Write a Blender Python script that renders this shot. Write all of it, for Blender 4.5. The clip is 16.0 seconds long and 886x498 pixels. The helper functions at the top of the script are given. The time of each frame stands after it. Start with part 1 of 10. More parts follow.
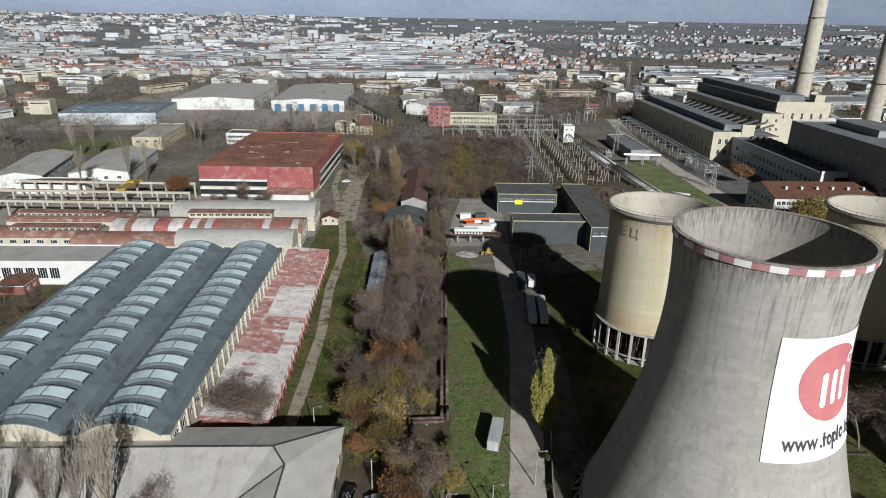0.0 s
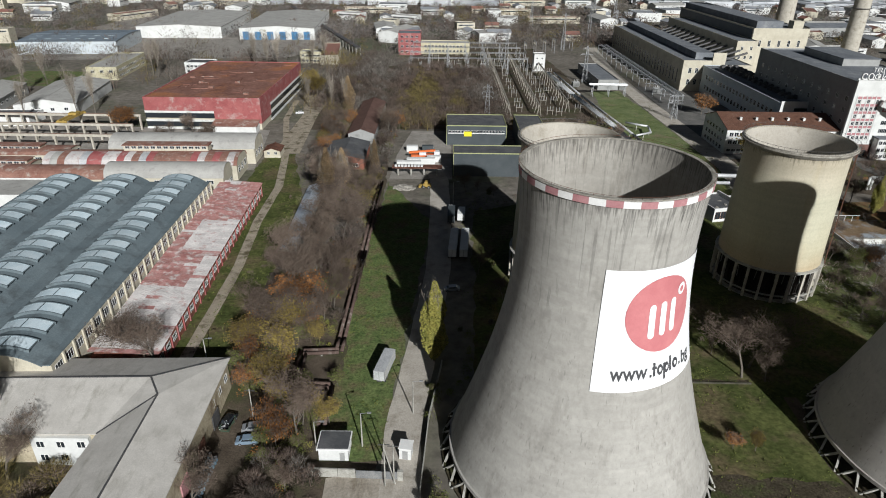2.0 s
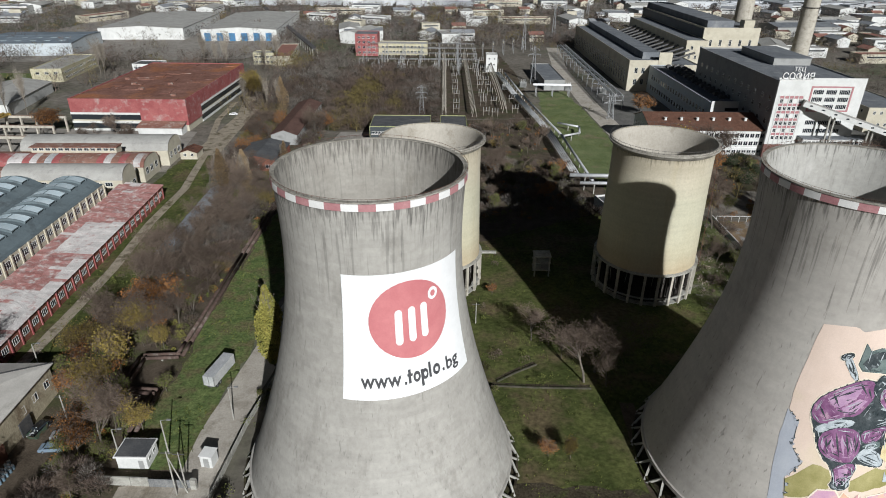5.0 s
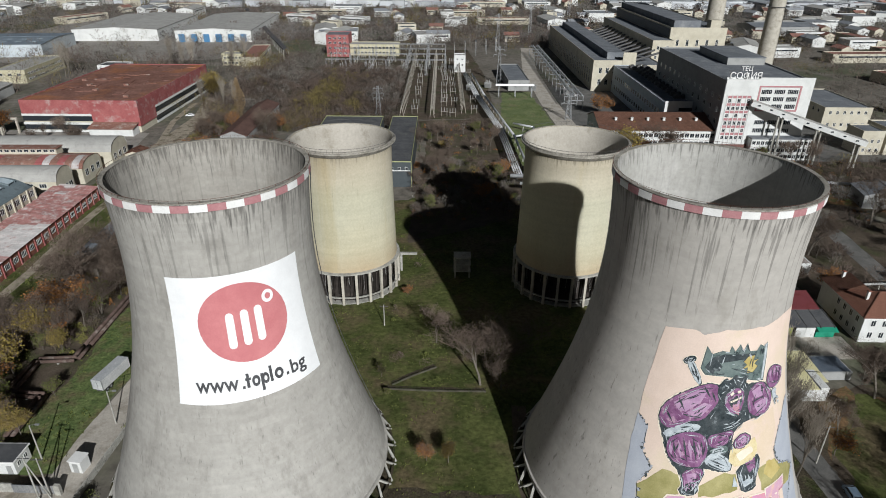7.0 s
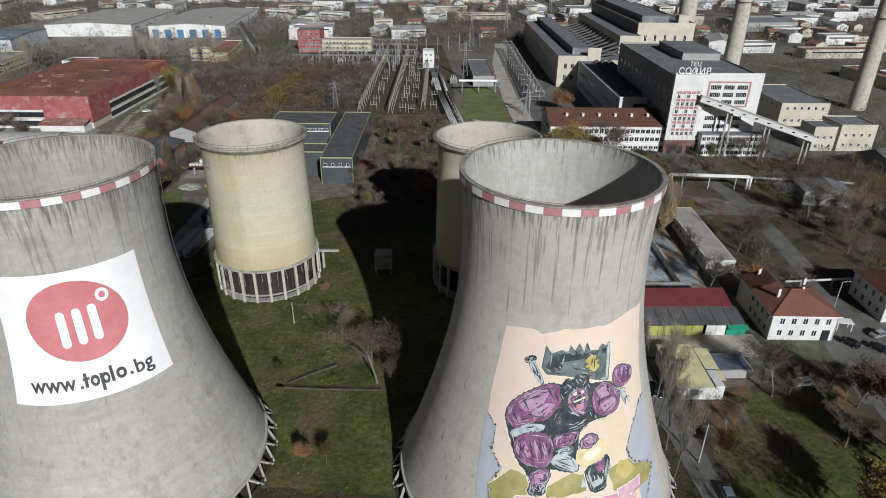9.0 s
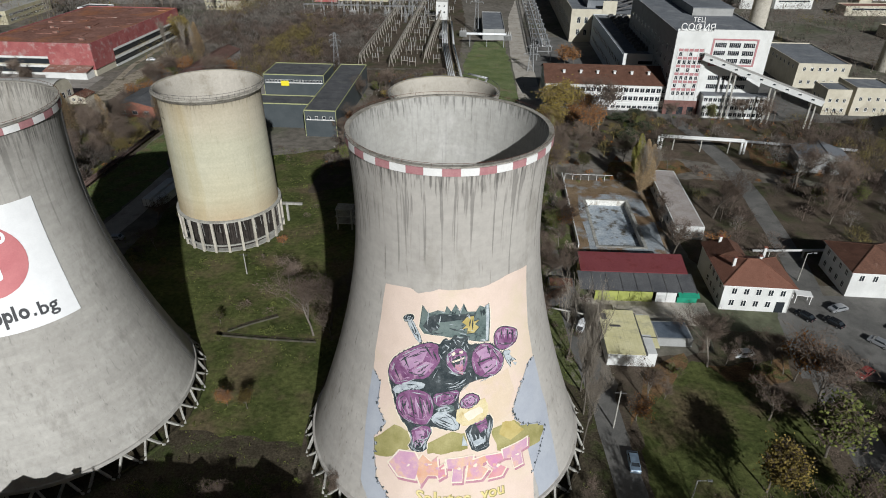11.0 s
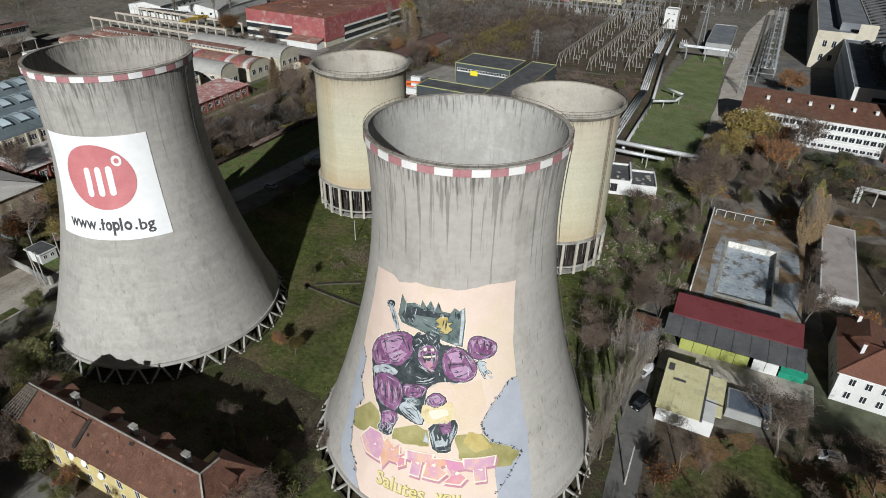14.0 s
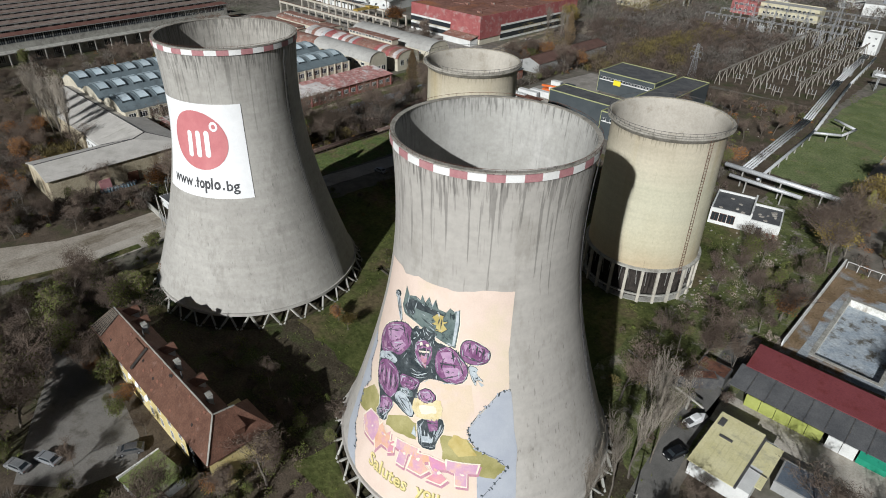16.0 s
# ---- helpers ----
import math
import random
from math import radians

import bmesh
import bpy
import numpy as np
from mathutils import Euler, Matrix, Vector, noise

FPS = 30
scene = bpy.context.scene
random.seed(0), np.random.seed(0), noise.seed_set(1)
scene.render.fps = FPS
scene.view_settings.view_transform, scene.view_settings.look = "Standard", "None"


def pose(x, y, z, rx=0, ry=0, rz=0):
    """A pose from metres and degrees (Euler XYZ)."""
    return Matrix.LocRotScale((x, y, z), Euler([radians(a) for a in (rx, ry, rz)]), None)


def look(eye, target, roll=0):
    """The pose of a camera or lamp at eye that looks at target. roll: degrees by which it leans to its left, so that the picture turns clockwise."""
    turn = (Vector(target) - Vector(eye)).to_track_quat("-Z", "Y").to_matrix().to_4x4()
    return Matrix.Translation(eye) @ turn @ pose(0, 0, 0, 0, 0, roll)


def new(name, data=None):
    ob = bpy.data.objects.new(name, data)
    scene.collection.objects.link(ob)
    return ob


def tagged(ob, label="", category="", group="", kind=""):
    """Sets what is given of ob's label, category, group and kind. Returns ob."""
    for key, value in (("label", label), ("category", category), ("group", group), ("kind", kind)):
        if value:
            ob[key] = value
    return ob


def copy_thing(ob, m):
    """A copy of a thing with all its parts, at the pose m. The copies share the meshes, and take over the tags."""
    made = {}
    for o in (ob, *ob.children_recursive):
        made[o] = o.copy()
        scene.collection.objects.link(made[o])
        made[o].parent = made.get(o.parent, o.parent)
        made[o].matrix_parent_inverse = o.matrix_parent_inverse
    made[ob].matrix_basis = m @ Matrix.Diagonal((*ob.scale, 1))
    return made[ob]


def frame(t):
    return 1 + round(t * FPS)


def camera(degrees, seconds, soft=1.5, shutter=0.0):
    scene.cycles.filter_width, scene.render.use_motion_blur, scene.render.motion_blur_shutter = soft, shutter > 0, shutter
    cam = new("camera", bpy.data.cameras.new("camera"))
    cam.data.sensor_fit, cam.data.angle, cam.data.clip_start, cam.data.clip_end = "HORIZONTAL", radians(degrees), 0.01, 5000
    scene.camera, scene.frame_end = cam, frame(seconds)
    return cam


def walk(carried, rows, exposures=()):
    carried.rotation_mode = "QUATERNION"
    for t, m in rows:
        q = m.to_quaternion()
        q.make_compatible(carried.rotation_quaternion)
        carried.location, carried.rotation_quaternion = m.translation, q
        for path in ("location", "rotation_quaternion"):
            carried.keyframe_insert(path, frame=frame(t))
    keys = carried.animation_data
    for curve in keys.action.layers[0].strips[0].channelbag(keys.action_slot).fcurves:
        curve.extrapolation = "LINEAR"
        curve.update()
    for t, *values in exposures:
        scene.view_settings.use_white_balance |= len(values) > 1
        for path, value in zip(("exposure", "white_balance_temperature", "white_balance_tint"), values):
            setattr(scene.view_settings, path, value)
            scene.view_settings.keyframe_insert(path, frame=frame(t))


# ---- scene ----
cam = camera(71.6, 16.0, soft=1.0)
METRES, EYE, TILT, LEAN, TURN = 175.0, 86.3, -20.72, -0.86, 0.0
ROWS = [
    (0.0, 0.0, 0.0, 0.0, 0.0, 0.0, -0.0),
    (0.5, 0.0338, 0.0019, -0.0006, 0.07, -0.01, 0.06),
    (1.0, 0.0698, 0.0036, -0.0023, 0.08, -0.72, 0.09),
    (1.5, 0.1029, 0.0046, -0.0025, 0.08, -5.21, 0.08),
    (2.0, 0.1391, 0.0072, -0.0015, 0.06, -6.17, 0.1),
    (2.5, 0.173, 0.0095, -0.0013, 0.12, -6.16, 0.12),
    (3.0, 0.2091, 0.0122, -0.0013, 0.14, -6.15, 0.11),
    (3.5, 0.2421, 0.0147, -0.0014, 0.21, -6.15, 0.13),
    (4.0, 0.2779, 0.0173, -0.0013, 0.25, -6.13, 0.17),
    (6.5, 0.4409, 0.0279, -0.0022, 0.22, -6.01, 0.34),
    (7.0, 0.4742, 0.0304, -0.0023, 0.23, -5.99, 0.37),
    (7.5, 0.5046, 0.0326, -0.0022, 0.21, -5.96, 0.4),
    (8.0, 0.5379, 0.0346, -0.002, 0.21, -5.97, 0.39),
    (8.5, 0.5676, 0.0367, -0.0022, 0.2, -5.92, 0.39),
    (9.0, 0.5993, 0.0385, -0.0026, 0.17, -6.35, 0.4),
    (9.5, 0.6286, 0.0402, -0.0025, 0.16, -8.26, 0.44),
    (12.0, 0.7746, 0.0526, 0.0005, 10.21, -10.89, -3.69),
    (12.5, 0.8006, 0.0578, 0.0026, 15.02, -11.25, -5.61),
    (13.0, 0.8285, 0.065, 0.0054, 20.92, -11.92, -7.92),
    (13.5, 0.854, 0.0742, 0.0089, 24.11, -12.37, -9.09),
    (14.0, 0.8805, 0.0858, 0.0135, 25.6, -12.59, -9.64),
    (14.5, 0.9034, 0.0978, 0.0179, 28.52, -13.09, -10.72),
    (15.0, 0.9281, 0.112, 0.0234, 34.68, -14.32, -12.85),
    (15.5, 0.9498, 0.1267, 0.0292, 39.73, -15.48, -14.47),
    (16.0, 0.9718, 0.1445, 0.0362, 42.09, -16.07, -15.17),
]
walk(cam, [(t, pose(0, 0, EYE, TILT, LEAN, TURN) @ pose(METRES * x, METRES * y, METRES * z, 90 + pitch, roll, yaw)) for t, x, y, z, yaw, pitch, roll in ROWS],
     exposures=[(0.0, 0.06, 6000, 8), (3.0, 0.08, 5960, 8), (7.0, -0.13, 5920, 8), (13.0, -0.12, 5940, 8), (16.0, -0.03, 5920, 8)])

# ---- light: low winter sun from behind and to the right of the first view ----
SUN_AZ, SUN_EL = 160.6, 26.6
world = bpy.data.worlds.new("sky")
scene.world = world
world.use_nodes = True
wn = world.node_tree
sky = wn.nodes.new("ShaderNodeTexSky")
sky.sky_type = "NISHITA"
sky.sun_disc = False
sky.sun_elevation = radians(SUN_EL)
sky.sun_rotation = radians(SUN_AZ)
sky.air_density, sky.dust_density, sky.ozone_density = 1.2, 2.6, 1.0
wn.nodes["Background"].inputs["Strength"].default_value = 0.012
wn.links.new(sky.outputs[0], wn.nodes["Background"].inputs["Color"])
sun_data = bpy.data.lights.new("sun", "SUN")
sun_data.energy, sun_data.angle, sun_data.color = 5.0, radians(0.6), (1.0, 0.962, 0.90)
sun = new("sun", sun_data)
az, el = radians(SUN_AZ), radians(SUN_EL)
sun_from = Vector((math.sin(az) * math.cos(el), math.cos(az) * math.cos(el), math.sin(el)))
sun.matrix_world = look(sun_from * 300, (0, 0, 0))

# ---- helpers ----
rnd = random.Random(11)


class G:
    """A growing mesh: points and faces."""

    def __init__(self):
        self.v, self.f, self.mi, self.m = [], [], [], 0

    def add(self, vs, fs):
        o = len(self.v)
        self.v += [tuple(p) for p in vs]
        for q in fs:
            self.f.append(tuple(i + o for i in q))
            self.mi.append(self.m)
        return self

    def box(self, x0, y0, z0, x1, y1, z1):
        return self.prism([(x0, y0), (x1, y0), (x1, y1), (x0, y1)], z0, z1)

    def prism(self, poly, z0, z1):
        n = len(poly)
        vs = [(x, y, z0) for x, y in poly] + [(x, y, z1) for x, y in poly]
        fs = [tuple(range(n))[::-1], tuple(range(n, 2 * n))]
        fs += [(i, (i + 1) % n, n + (i + 1) % n, n + i) for i in range(n)]
        return self.add(vs, fs)

    def tri(self, a, b, c):
        return self.add([a, b, c], [(0, 1, 2)])

    def quad(self, a, b, c, d):
        return self.add([a, b, c, d], [(0, 1, 2, 3)])

    def slab(self, pts, t):
        """A sheet with the thickness t below its corners."""
        n = len(pts)
        vs = list(pts) + [(x, y, z - t) for x, y, z in pts]
        fs = [tuple(range(n)), tuple(range(n, 2 * n))[::-1]]
        fs += [(i, n + i, n + (i + 1) % n, (i + 1) % n) for i in range(n)]
        return self.add(vs, fs)

    def tube(self, a, b, r0, r1=None, n=6, caps=True):
        a, b = Vector(a), Vector(b)
        r1 = r0 if r1 is None else r1
        d = (b - a).normalized()
        s = d.orthogonal().normalized()
        u = d.cross(s)
        vs = []
        for p, r in ((a, r0), (b, r1)):
            for i in range(n):
                w = 2 * math.pi * i / n
                vs.append(p + (s * math.cos(w) + u * math.sin(w)) * r)
        fs = [(i, (i + 1) % n, n + (i + 1) % n, n + i) for i in range(n)]
        if caps:
            fs += [tuple(range(n))[::-1], tuple(range(n, 2 * n))]
        return self.add(vs, fs)

    def beam(self, a, b, w, h):
        """A straight bar of the section w by h."""
        a, b = Vector(a), Vector(b)
        d = (b - a).normalized()
        s = d.cross(Vector((0, 0, 1)))
        s = s.normalized() if s.length > 1e-3 else Vector((1, 0, 0))
        u = s.cross(d)
        vs = [p + s * i * w / 2 + u * j * h / 2 for p in (a, b) for i, j in ((-1, -1), (1, -1), (1, 1), (-1, 1))]
        return self.add(vs, [(3, 2, 1, 0), (4, 5, 6, 7), (0, 1, 5, 4), (1, 2, 6, 5), (2, 3, 7, 6), (3, 0, 4, 7)])

    def lathe(self, prof, n=64, a0=0.0, a1=360.0, close=False):
        full = abs(a1 - a0) >= 360
        k = n if full else n + 1
        vs = []
        for i in range(k):
            w = radians(a0 + (a1 - a0) * i / n)
            vs += [(r * math.cos(w), r * math.sin(w), z) for r, z in prof]
        m = len(prof)
        fs = []
        for i in range(n):
            j = (i + 1) % k
            for q in range(m if close else m - 1):
                p = (q + 1) % m
                fs.append((i * m + q, j * m + q, j * m + p, i * m + p))
        if close and not full:
            fs += [tuple(range(m)), tuple((k - 1) * m + q for q in range(m))[::-1]]
        return self.add(vs, fs)

    def extrude(self, poly, a, b, axis="y"):
        """A closed outline of (across, z), drawn out from a to b along an axis."""
        n = len(poly)
        put = (lambda u, w, z: (u, w, z)) if axis == "y" else (lambda u, w, z: (w, u, z))
        vs = [put(u, a, z) for u, z in poly] + [put(u, b, z) for u, z in poly]
        fs = [tuple(range(n)), tuple(range(n, 2 * n))[::-1]] + [(i, n + i, n + (i + 1) % n, (i + 1) % n) for i in range(n)]
        return self.add(vs, fs)

    def mesh(self, name, mats, smooth=False):
        me = bpy.data.meshes.new(name)
        me.from_pydata(self.v, [], self.f)
        for m in mats if isinstance(mats, (list, tuple)) else [mats]:
            me.materials.append(m)
        if self.m or any(self.mi):
            me.polygons.foreach_set("material_index", self.mi)
        if smooth:
            me.polygons.foreach_set("use_smooth", [True] * len(self.f))
        me.update()
        return me


def thing(name, label, category, x=0.0, y=0.0, z=0.0, rz=0.0, group="", kind=""):
    ob = new(name)
    ob.matrix_basis = pose(x, y, z, 0, 0, rz)
    return tagged(ob, label, category, group, kind)


def part(name, g, mats, parent=None, label="", smooth=False, at=None):
    ob = new(name, g if isinstance(g, bpy.types.Mesh) else g.mesh(name, mats, smooth))
    if parent:
        ob.parent = parent
    if at is not None:
        ob.matrix_basis = at
    if label:
        ob["label"] = label
    return ob


def solid(name, g, mats, label, category, kind="", group="", smooth=False, at=None):
    return tagged(part(name, g, mats, None, "", smooth, at), label, category, group, kind)


# ---- materials ----
def mat(name, c1, c2, scale=0.3, rough=0.85, c3=None, scale3=0.05, lo3=0.5, hi3=0.65, fine=6.0, fineamt=0.25, bump=0.15,
        metal=0.0, stretch=(1, 1, 1), spec=0.3, vary=0.0, island=0.0, trans=0.0, stretch3=None):
    """Two tones by a broad noise, a fine grain over them and, with c3, patches of a third tone."""
    if rough >= 0.85:
        spec = min(spec, 0.1)
    m = bpy.data.materials.new(name)
    m.use_nodes = True
    t = m.node_tree
    b = t.nodes["Principled BSDF"]
    N = t.nodes.new
    geo = N("ShaderNodeNewGeometry")

    def noise_at(sc, det, st):
        mp = N("ShaderNodeMapping")
        mp.inputs["Scale"].default_value = st
        t.links.new(geo.outputs["Position"], mp.inputs["Vector"])
        nz = N("ShaderNodeTexNoise")
        nz.inputs["Scale"].default_value = sc
        nz.inputs["Detail"].default_value = det
        nz.inputs["Roughness"].default_value = 0.65
        t.links.new(mp.outputs[0], nz.inputs["Vector"])
        return nz.outputs["Fac"]

    def ramp(src, lo, hi, ca, cb):
        r = N("ShaderNodeValToRGB")
        r.color_ramp.elements[0].position, r.color_ramp.elements[1].position = lo, hi
        r.color_ramp.elements[0].color, r.color_ramp.elements[1].color = (*ca, 1), (*cb, 1)
        t.links.new(src, r.inputs[0])
        return r.outputs[0]

    def mix(kind, fac, a, c):
        x = N("ShaderNodeMix")
        x.data_type, x.blend_type = "RGBA", kind
        if isinstance(fac, float):
            x.inputs[0].default_value = fac
        else:
            t.links.new(fac, x.inputs[0])
        for src, sock in ((a, x.inputs[6]), (c, x.inputs[7])):
            if isinstance(src, tuple):
                sock.default_value = (*src, 1)
            else:
                t.links.new(src, sock)
        return x.outputs[2]

    col = ramp(noise_at(scale, 5, stretch), 0.35, 0.65, c1, c2)
    if c3:
        col = mix("MIX", ramp(noise_at(scale3, 6, stretch3 or (1, 1, 1)), lo3, hi3, (0, 0, 0), (1, 1, 1)), col, c3)
    grain = noise_at(fine, 4, (1, 1, 1))
    g1 = 1 - fineamt
    col = mix("MULTIPLY", 1.0, col, ramp(grain, 0.3, 0.7, (g1, g1, g1), (1 + fineamt,) * 3))
    if vary or island:
        src = N("ShaderNodeObjectInfo").outputs["Random"] if vary else geo.outputs["Random Per Island"]
        v = max(vary, island)
        col = mix("MULTIPLY", 1.0, col, ramp(src, 0, 1, (1 - v, 1 - v, 1 - v), (1 + v, 1 + v, 1 + v)))
    t.links.new(col, b.inputs["Base Color"])
    b.inputs["Roughness"].default_value = rough
    b.inputs["Metallic"].default_value = metal
    b.inputs["Specular IOR Level"].default_value = spec
    if bump:
        bp = N("ShaderNodeBump")
        bp.inputs["Strength"].default_value = bump
        bp.inputs["Distance"].default_value = 0.3
        t.links.new(grain, bp.inputs["Height"])
        t.links.new(bp.outputs[0], b.inputs["Normal"])
    return m


def glossy(name, c, rough=0.15, metal=0.0, spec=0.5):
    m = bpy.data.materials.new(name)
    m.use_nodes = True
    b = m.node_tree.nodes["Principled BSDF"]
    b.inputs["Base Color"].default_value = (*c, 1)
    b.inputs["Roughness"].default_value = rough
    b.inputs["Metallic"].default_value = metal
    b.inputs["Specular IOR Level"].default_value = spec
    return m


CONC = mat("tower_concrete", (0.355, 0.338, 0.31), (0.41, 0.393, 0.362), 0.07, 0.9, (0.315, 0.299, 0.273), 0.3, 0.53, 0.66, 1.2, 0.09, 0.05,
           stretch=(1, 1, 0.7), stretch3=(1, 1, 0.35))
CONC_B = mat("cleaner_tower_concrete", (0.40, 0.376, 0.345), (0.45, 0.425, 0.39), 0.07, 0.9, (0.36, 0.338, 0.305), 0.22, 0.55, 0.66, 1.2, 0.07, 0.05,
             stretch=(1, 1, 0.7), stretch3=(1, 1, 0.4))
CONC_IN = mat("tower_lining", (0.36, 0.348, 0.32), (0.44, 0.428, 0.40), 0.12, 0.9, (0.47, 0.455, 0.43), 0.11, 0.52, 0.62, 1.5, 0.09, 0.06, stretch3=(1, 1, 0.5))
PALE_IN = mat("pale_lining", (0.38, 0.35, 0.30), (0.46, 0.425, 0.37), 0.12, 0.9, (0.29, 0.26, 0.21), 0.22, 0.55, 0.7, 2.0, 0.1, 0.06)


def shell_concrete(m, top, drop, dark, panels=0.7, runs=0.35, fine_runs=1.5, edge=0.12):
    """Adds run-off streaks below the rim and faint casting lifts to a wall material."""
    t = m.node_tree
    b = t.nodes["Principled BSDF"]
    src = b.inputs["Base Color"].links[0].from_socket
    N = t.nodes.new
    geo = N("ShaderNodeNewGeometry")
    sep = N("ShaderNodeSeparateXYZ")
    t.links.new(geo.outputs["Position"], sep.inputs[0])
    mp = N("ShaderNodeMapping")
    mp.inputs["Scale"].default_value = (1, 1, 0.035)
    t.links.new(geo.outputs["Position"], mp.inputs["Vector"])
    nz = N("ShaderNodeTexNoise")
    nz.inputs["Scale"].default_value, nz.inputs["Detail"].default_value = 3.2, 3
    t.links.new(mp.outputs[0], nz.inputs["Vector"])
    hg = N("ShaderNodeMapRange")
    hg.inputs[1].default_value, hg.inputs[2].default_value, hg.inputs[3].default_value, hg.inputs[4].default_value = top - drop, top, 0.0, 0.26
    t.links.new(sep.outputs[2], hg.inputs[0])
    ad = N("ShaderNodeMath")
    ad.operation = "ADD"
    t.links.new(nz.outputs[0], ad.inputs[0])
    t.links.new(hg.outputs[0], ad.inputs[1])
    st = N("ShaderNodeMapRange")
    st.inputs[1].default_value, st.inputs[2].default_value, st.inputs[3].default_value, st.inputs[4].default_value = 0.66, 0.84, 1.0, dark
    t.links.new(ad.outputs[0], st.inputs[0])
    wv = N("ShaderNodeTexNoise")
    wv.inputs["Scale"].default_value, wv.inputs["Detail"].default_value = 1.0, 1
    m2 = N("ShaderNodeMapping")
    m2.inputs["Scale"].default_value = (0.03, 0.03, 0.9)
    t.links.new(geo.outputs["Position"], m2.inputs["Vector"])
    t.links.new(m2.outputs[0], wv.inputs["Vector"])
    wr = N("ShaderNodeMapRange")
    wr.inputs[1].default_value, wr.inputs[2].default_value, wr.inputs[3].default_value, wr.inputs[4].default_value = 0.35, 0.65, 0.965, 1.025
    t.links.new(wv.outputs[0], wr.inputs[0])
    mu = N("ShaderNodeMath")
    mu.operation = "MULTIPLY"
    t.links.new(st.outputs[0], mu.inputs[0])
    t.links.new(wr.outputs[0], mu.inputs[1])
    # long narrow run-off lines down the upper half
    m3 = N("ShaderNodeMapping")
    m3.inputs["Scale"].default_value = (1, 1, 0.012)
    t.links.new(geo.outputs["Position"], m3.inputs["Vector"])
    n3 = N("ShaderNodeTexNoise")
    n3.inputs["Scale"].default_value, n3.inputs["Detail"].default_value = fine_runs, 3
    t.links.new(m3.outputs[0], n3.inputs["Vector"])
    h3 = N("ShaderNodeMapRange")
    h3.inputs[1].default_value, h3.inputs[2].default_value, h3.inputs[3].default_value, h3.inputs[4].default_value = top - drop * 3.6, top - drop * 0.5, 0.0, 0.12
    t.links.new(sep.outputs[2], h3.inputs[0])
    a3 = N("ShaderNodeMath")
    a3.operation = "ADD"
    t.links.new(n3.outputs[0], a3.inputs[0])
    t.links.new(h3.outputs[0], a3.inputs[1])
    s3 = N("ShaderNodeMapRange")
    s3.inputs[1].default_value, s3.inputs[2].default_value, s3.inputs[3].default_value, s3.inputs[4].default_value = 0.64, 0.64 + edge, 1.0, 1.0 - (1.0 - dark) * runs
    t.links.new(a3.outputs[0], s3.inputs[0])
    m4 = N("ShaderNodeMath")
    m4.operation = "MULTIPLY"
    t.links.new(mu.outputs[0], m4.inputs[0])
    t.links.new(s3.outputs[0], m4.inputs[1])
    mu = m4
    mx = N("ShaderNodeMix")
    mx.data_type, mx.blend_type = "RGBA", "MULTIPLY"
    mx.inputs[0].default_value = 1.0
    t.links.new(src, mx.inputs[6])
    t.links.new(mu.outputs[0], mx.inputs[7])
    tc = N("ShaderNodeTexCoord")
    so = N("ShaderNodeSeparateXYZ")
    t.links.new(tc.outputs["Object"], so.inputs[0])
    at = N("ShaderNodeMath")
    at.operation = "ARCTAN2"
    t.links.new(so.outputs[1], at.inputs[0])
    t.links.new(so.outputs[0], at.inputs[1])
    ml = N("ShaderNodeMath")
    ml.operation = "MULTIPLY"
    ml.inputs[1].default_value = 15.0
    t.links.new(at.outputs[0], ml.inputs[0])
    cb = N("ShaderNodeCombineXYZ")
    t.links.new(ml.outputs[0], cb.inputs[0])
    t.links.new(so.outputs[2], cb.inputs[1])
    bk = N("ShaderNodeTexBrick")
    bk.inputs["Color1"].default_value, bk.inputs["Color2"].default_value, bk.inputs["Mortar"].default_value = (0.93, 0.93, 0.925, 1), (1.05, 1.05, 1.045, 1), (0.95, 0.95, 0.945, 1)
    bk.inputs["Scale"].default_value, bk.inputs["Mortar Size"].default_value, bk.inputs["Mortar Smooth"].default_value = 1.0, 0.02, 0.6
    bk.inputs["Brick Width"].default_value, bk.inputs["Row Height"].default_value = 2.6, 1.25
    t.links.new(cb.outputs[0], bk.inputs["Vector"])
    my = N("ShaderNodeMix")
    my.data_type, my.blend_type = "RGBA", "MULTIPLY"
    my.inputs[0].default_value = panels
    t.links.new(mx.outputs[2], my.inputs[6])
    t.links.new(bk.outputs["Color"], my.inputs[7])
    t.links.new(my.outputs[2], b.inputs["Base Color"])
    return m


CONC = shell_concrete(CONC, 55.6, 5.5, 0.5, 0.8, 0.5, 2.0, 0.09)
CONC_B = shell_concrete(CONC_B, 55.6, 4.5, 0.5, 0.4, 0.75, 2.2, 0.08)
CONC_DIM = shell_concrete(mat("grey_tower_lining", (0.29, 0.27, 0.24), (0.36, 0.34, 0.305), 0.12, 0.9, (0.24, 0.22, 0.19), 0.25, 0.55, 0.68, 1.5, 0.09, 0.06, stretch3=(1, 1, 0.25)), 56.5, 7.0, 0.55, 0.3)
CONC_IN = shell_concrete(CONC_IN, 57.0, 4.5, 0.5, 0.35, 0.2)
CONC_OLD = mat("old_concrete", (0.30, 0.29, 0.26), (0.42, 0.41, 0.37), 0.5, 0.9, (0.2, 0.19, 0.17), 0.3, 0.5, 0.7, 4.0, 0.2, 0.15)
TRESTLE = mat("cream_stained_concrete", (0.40, 0.37, 0.31), (0.50, 0.465, 0.40), 0.4, 0.9, (0.30, 0.27, 0.22), 0.5, 0.52, 0.7, 4.0, 0.15, 0.1)
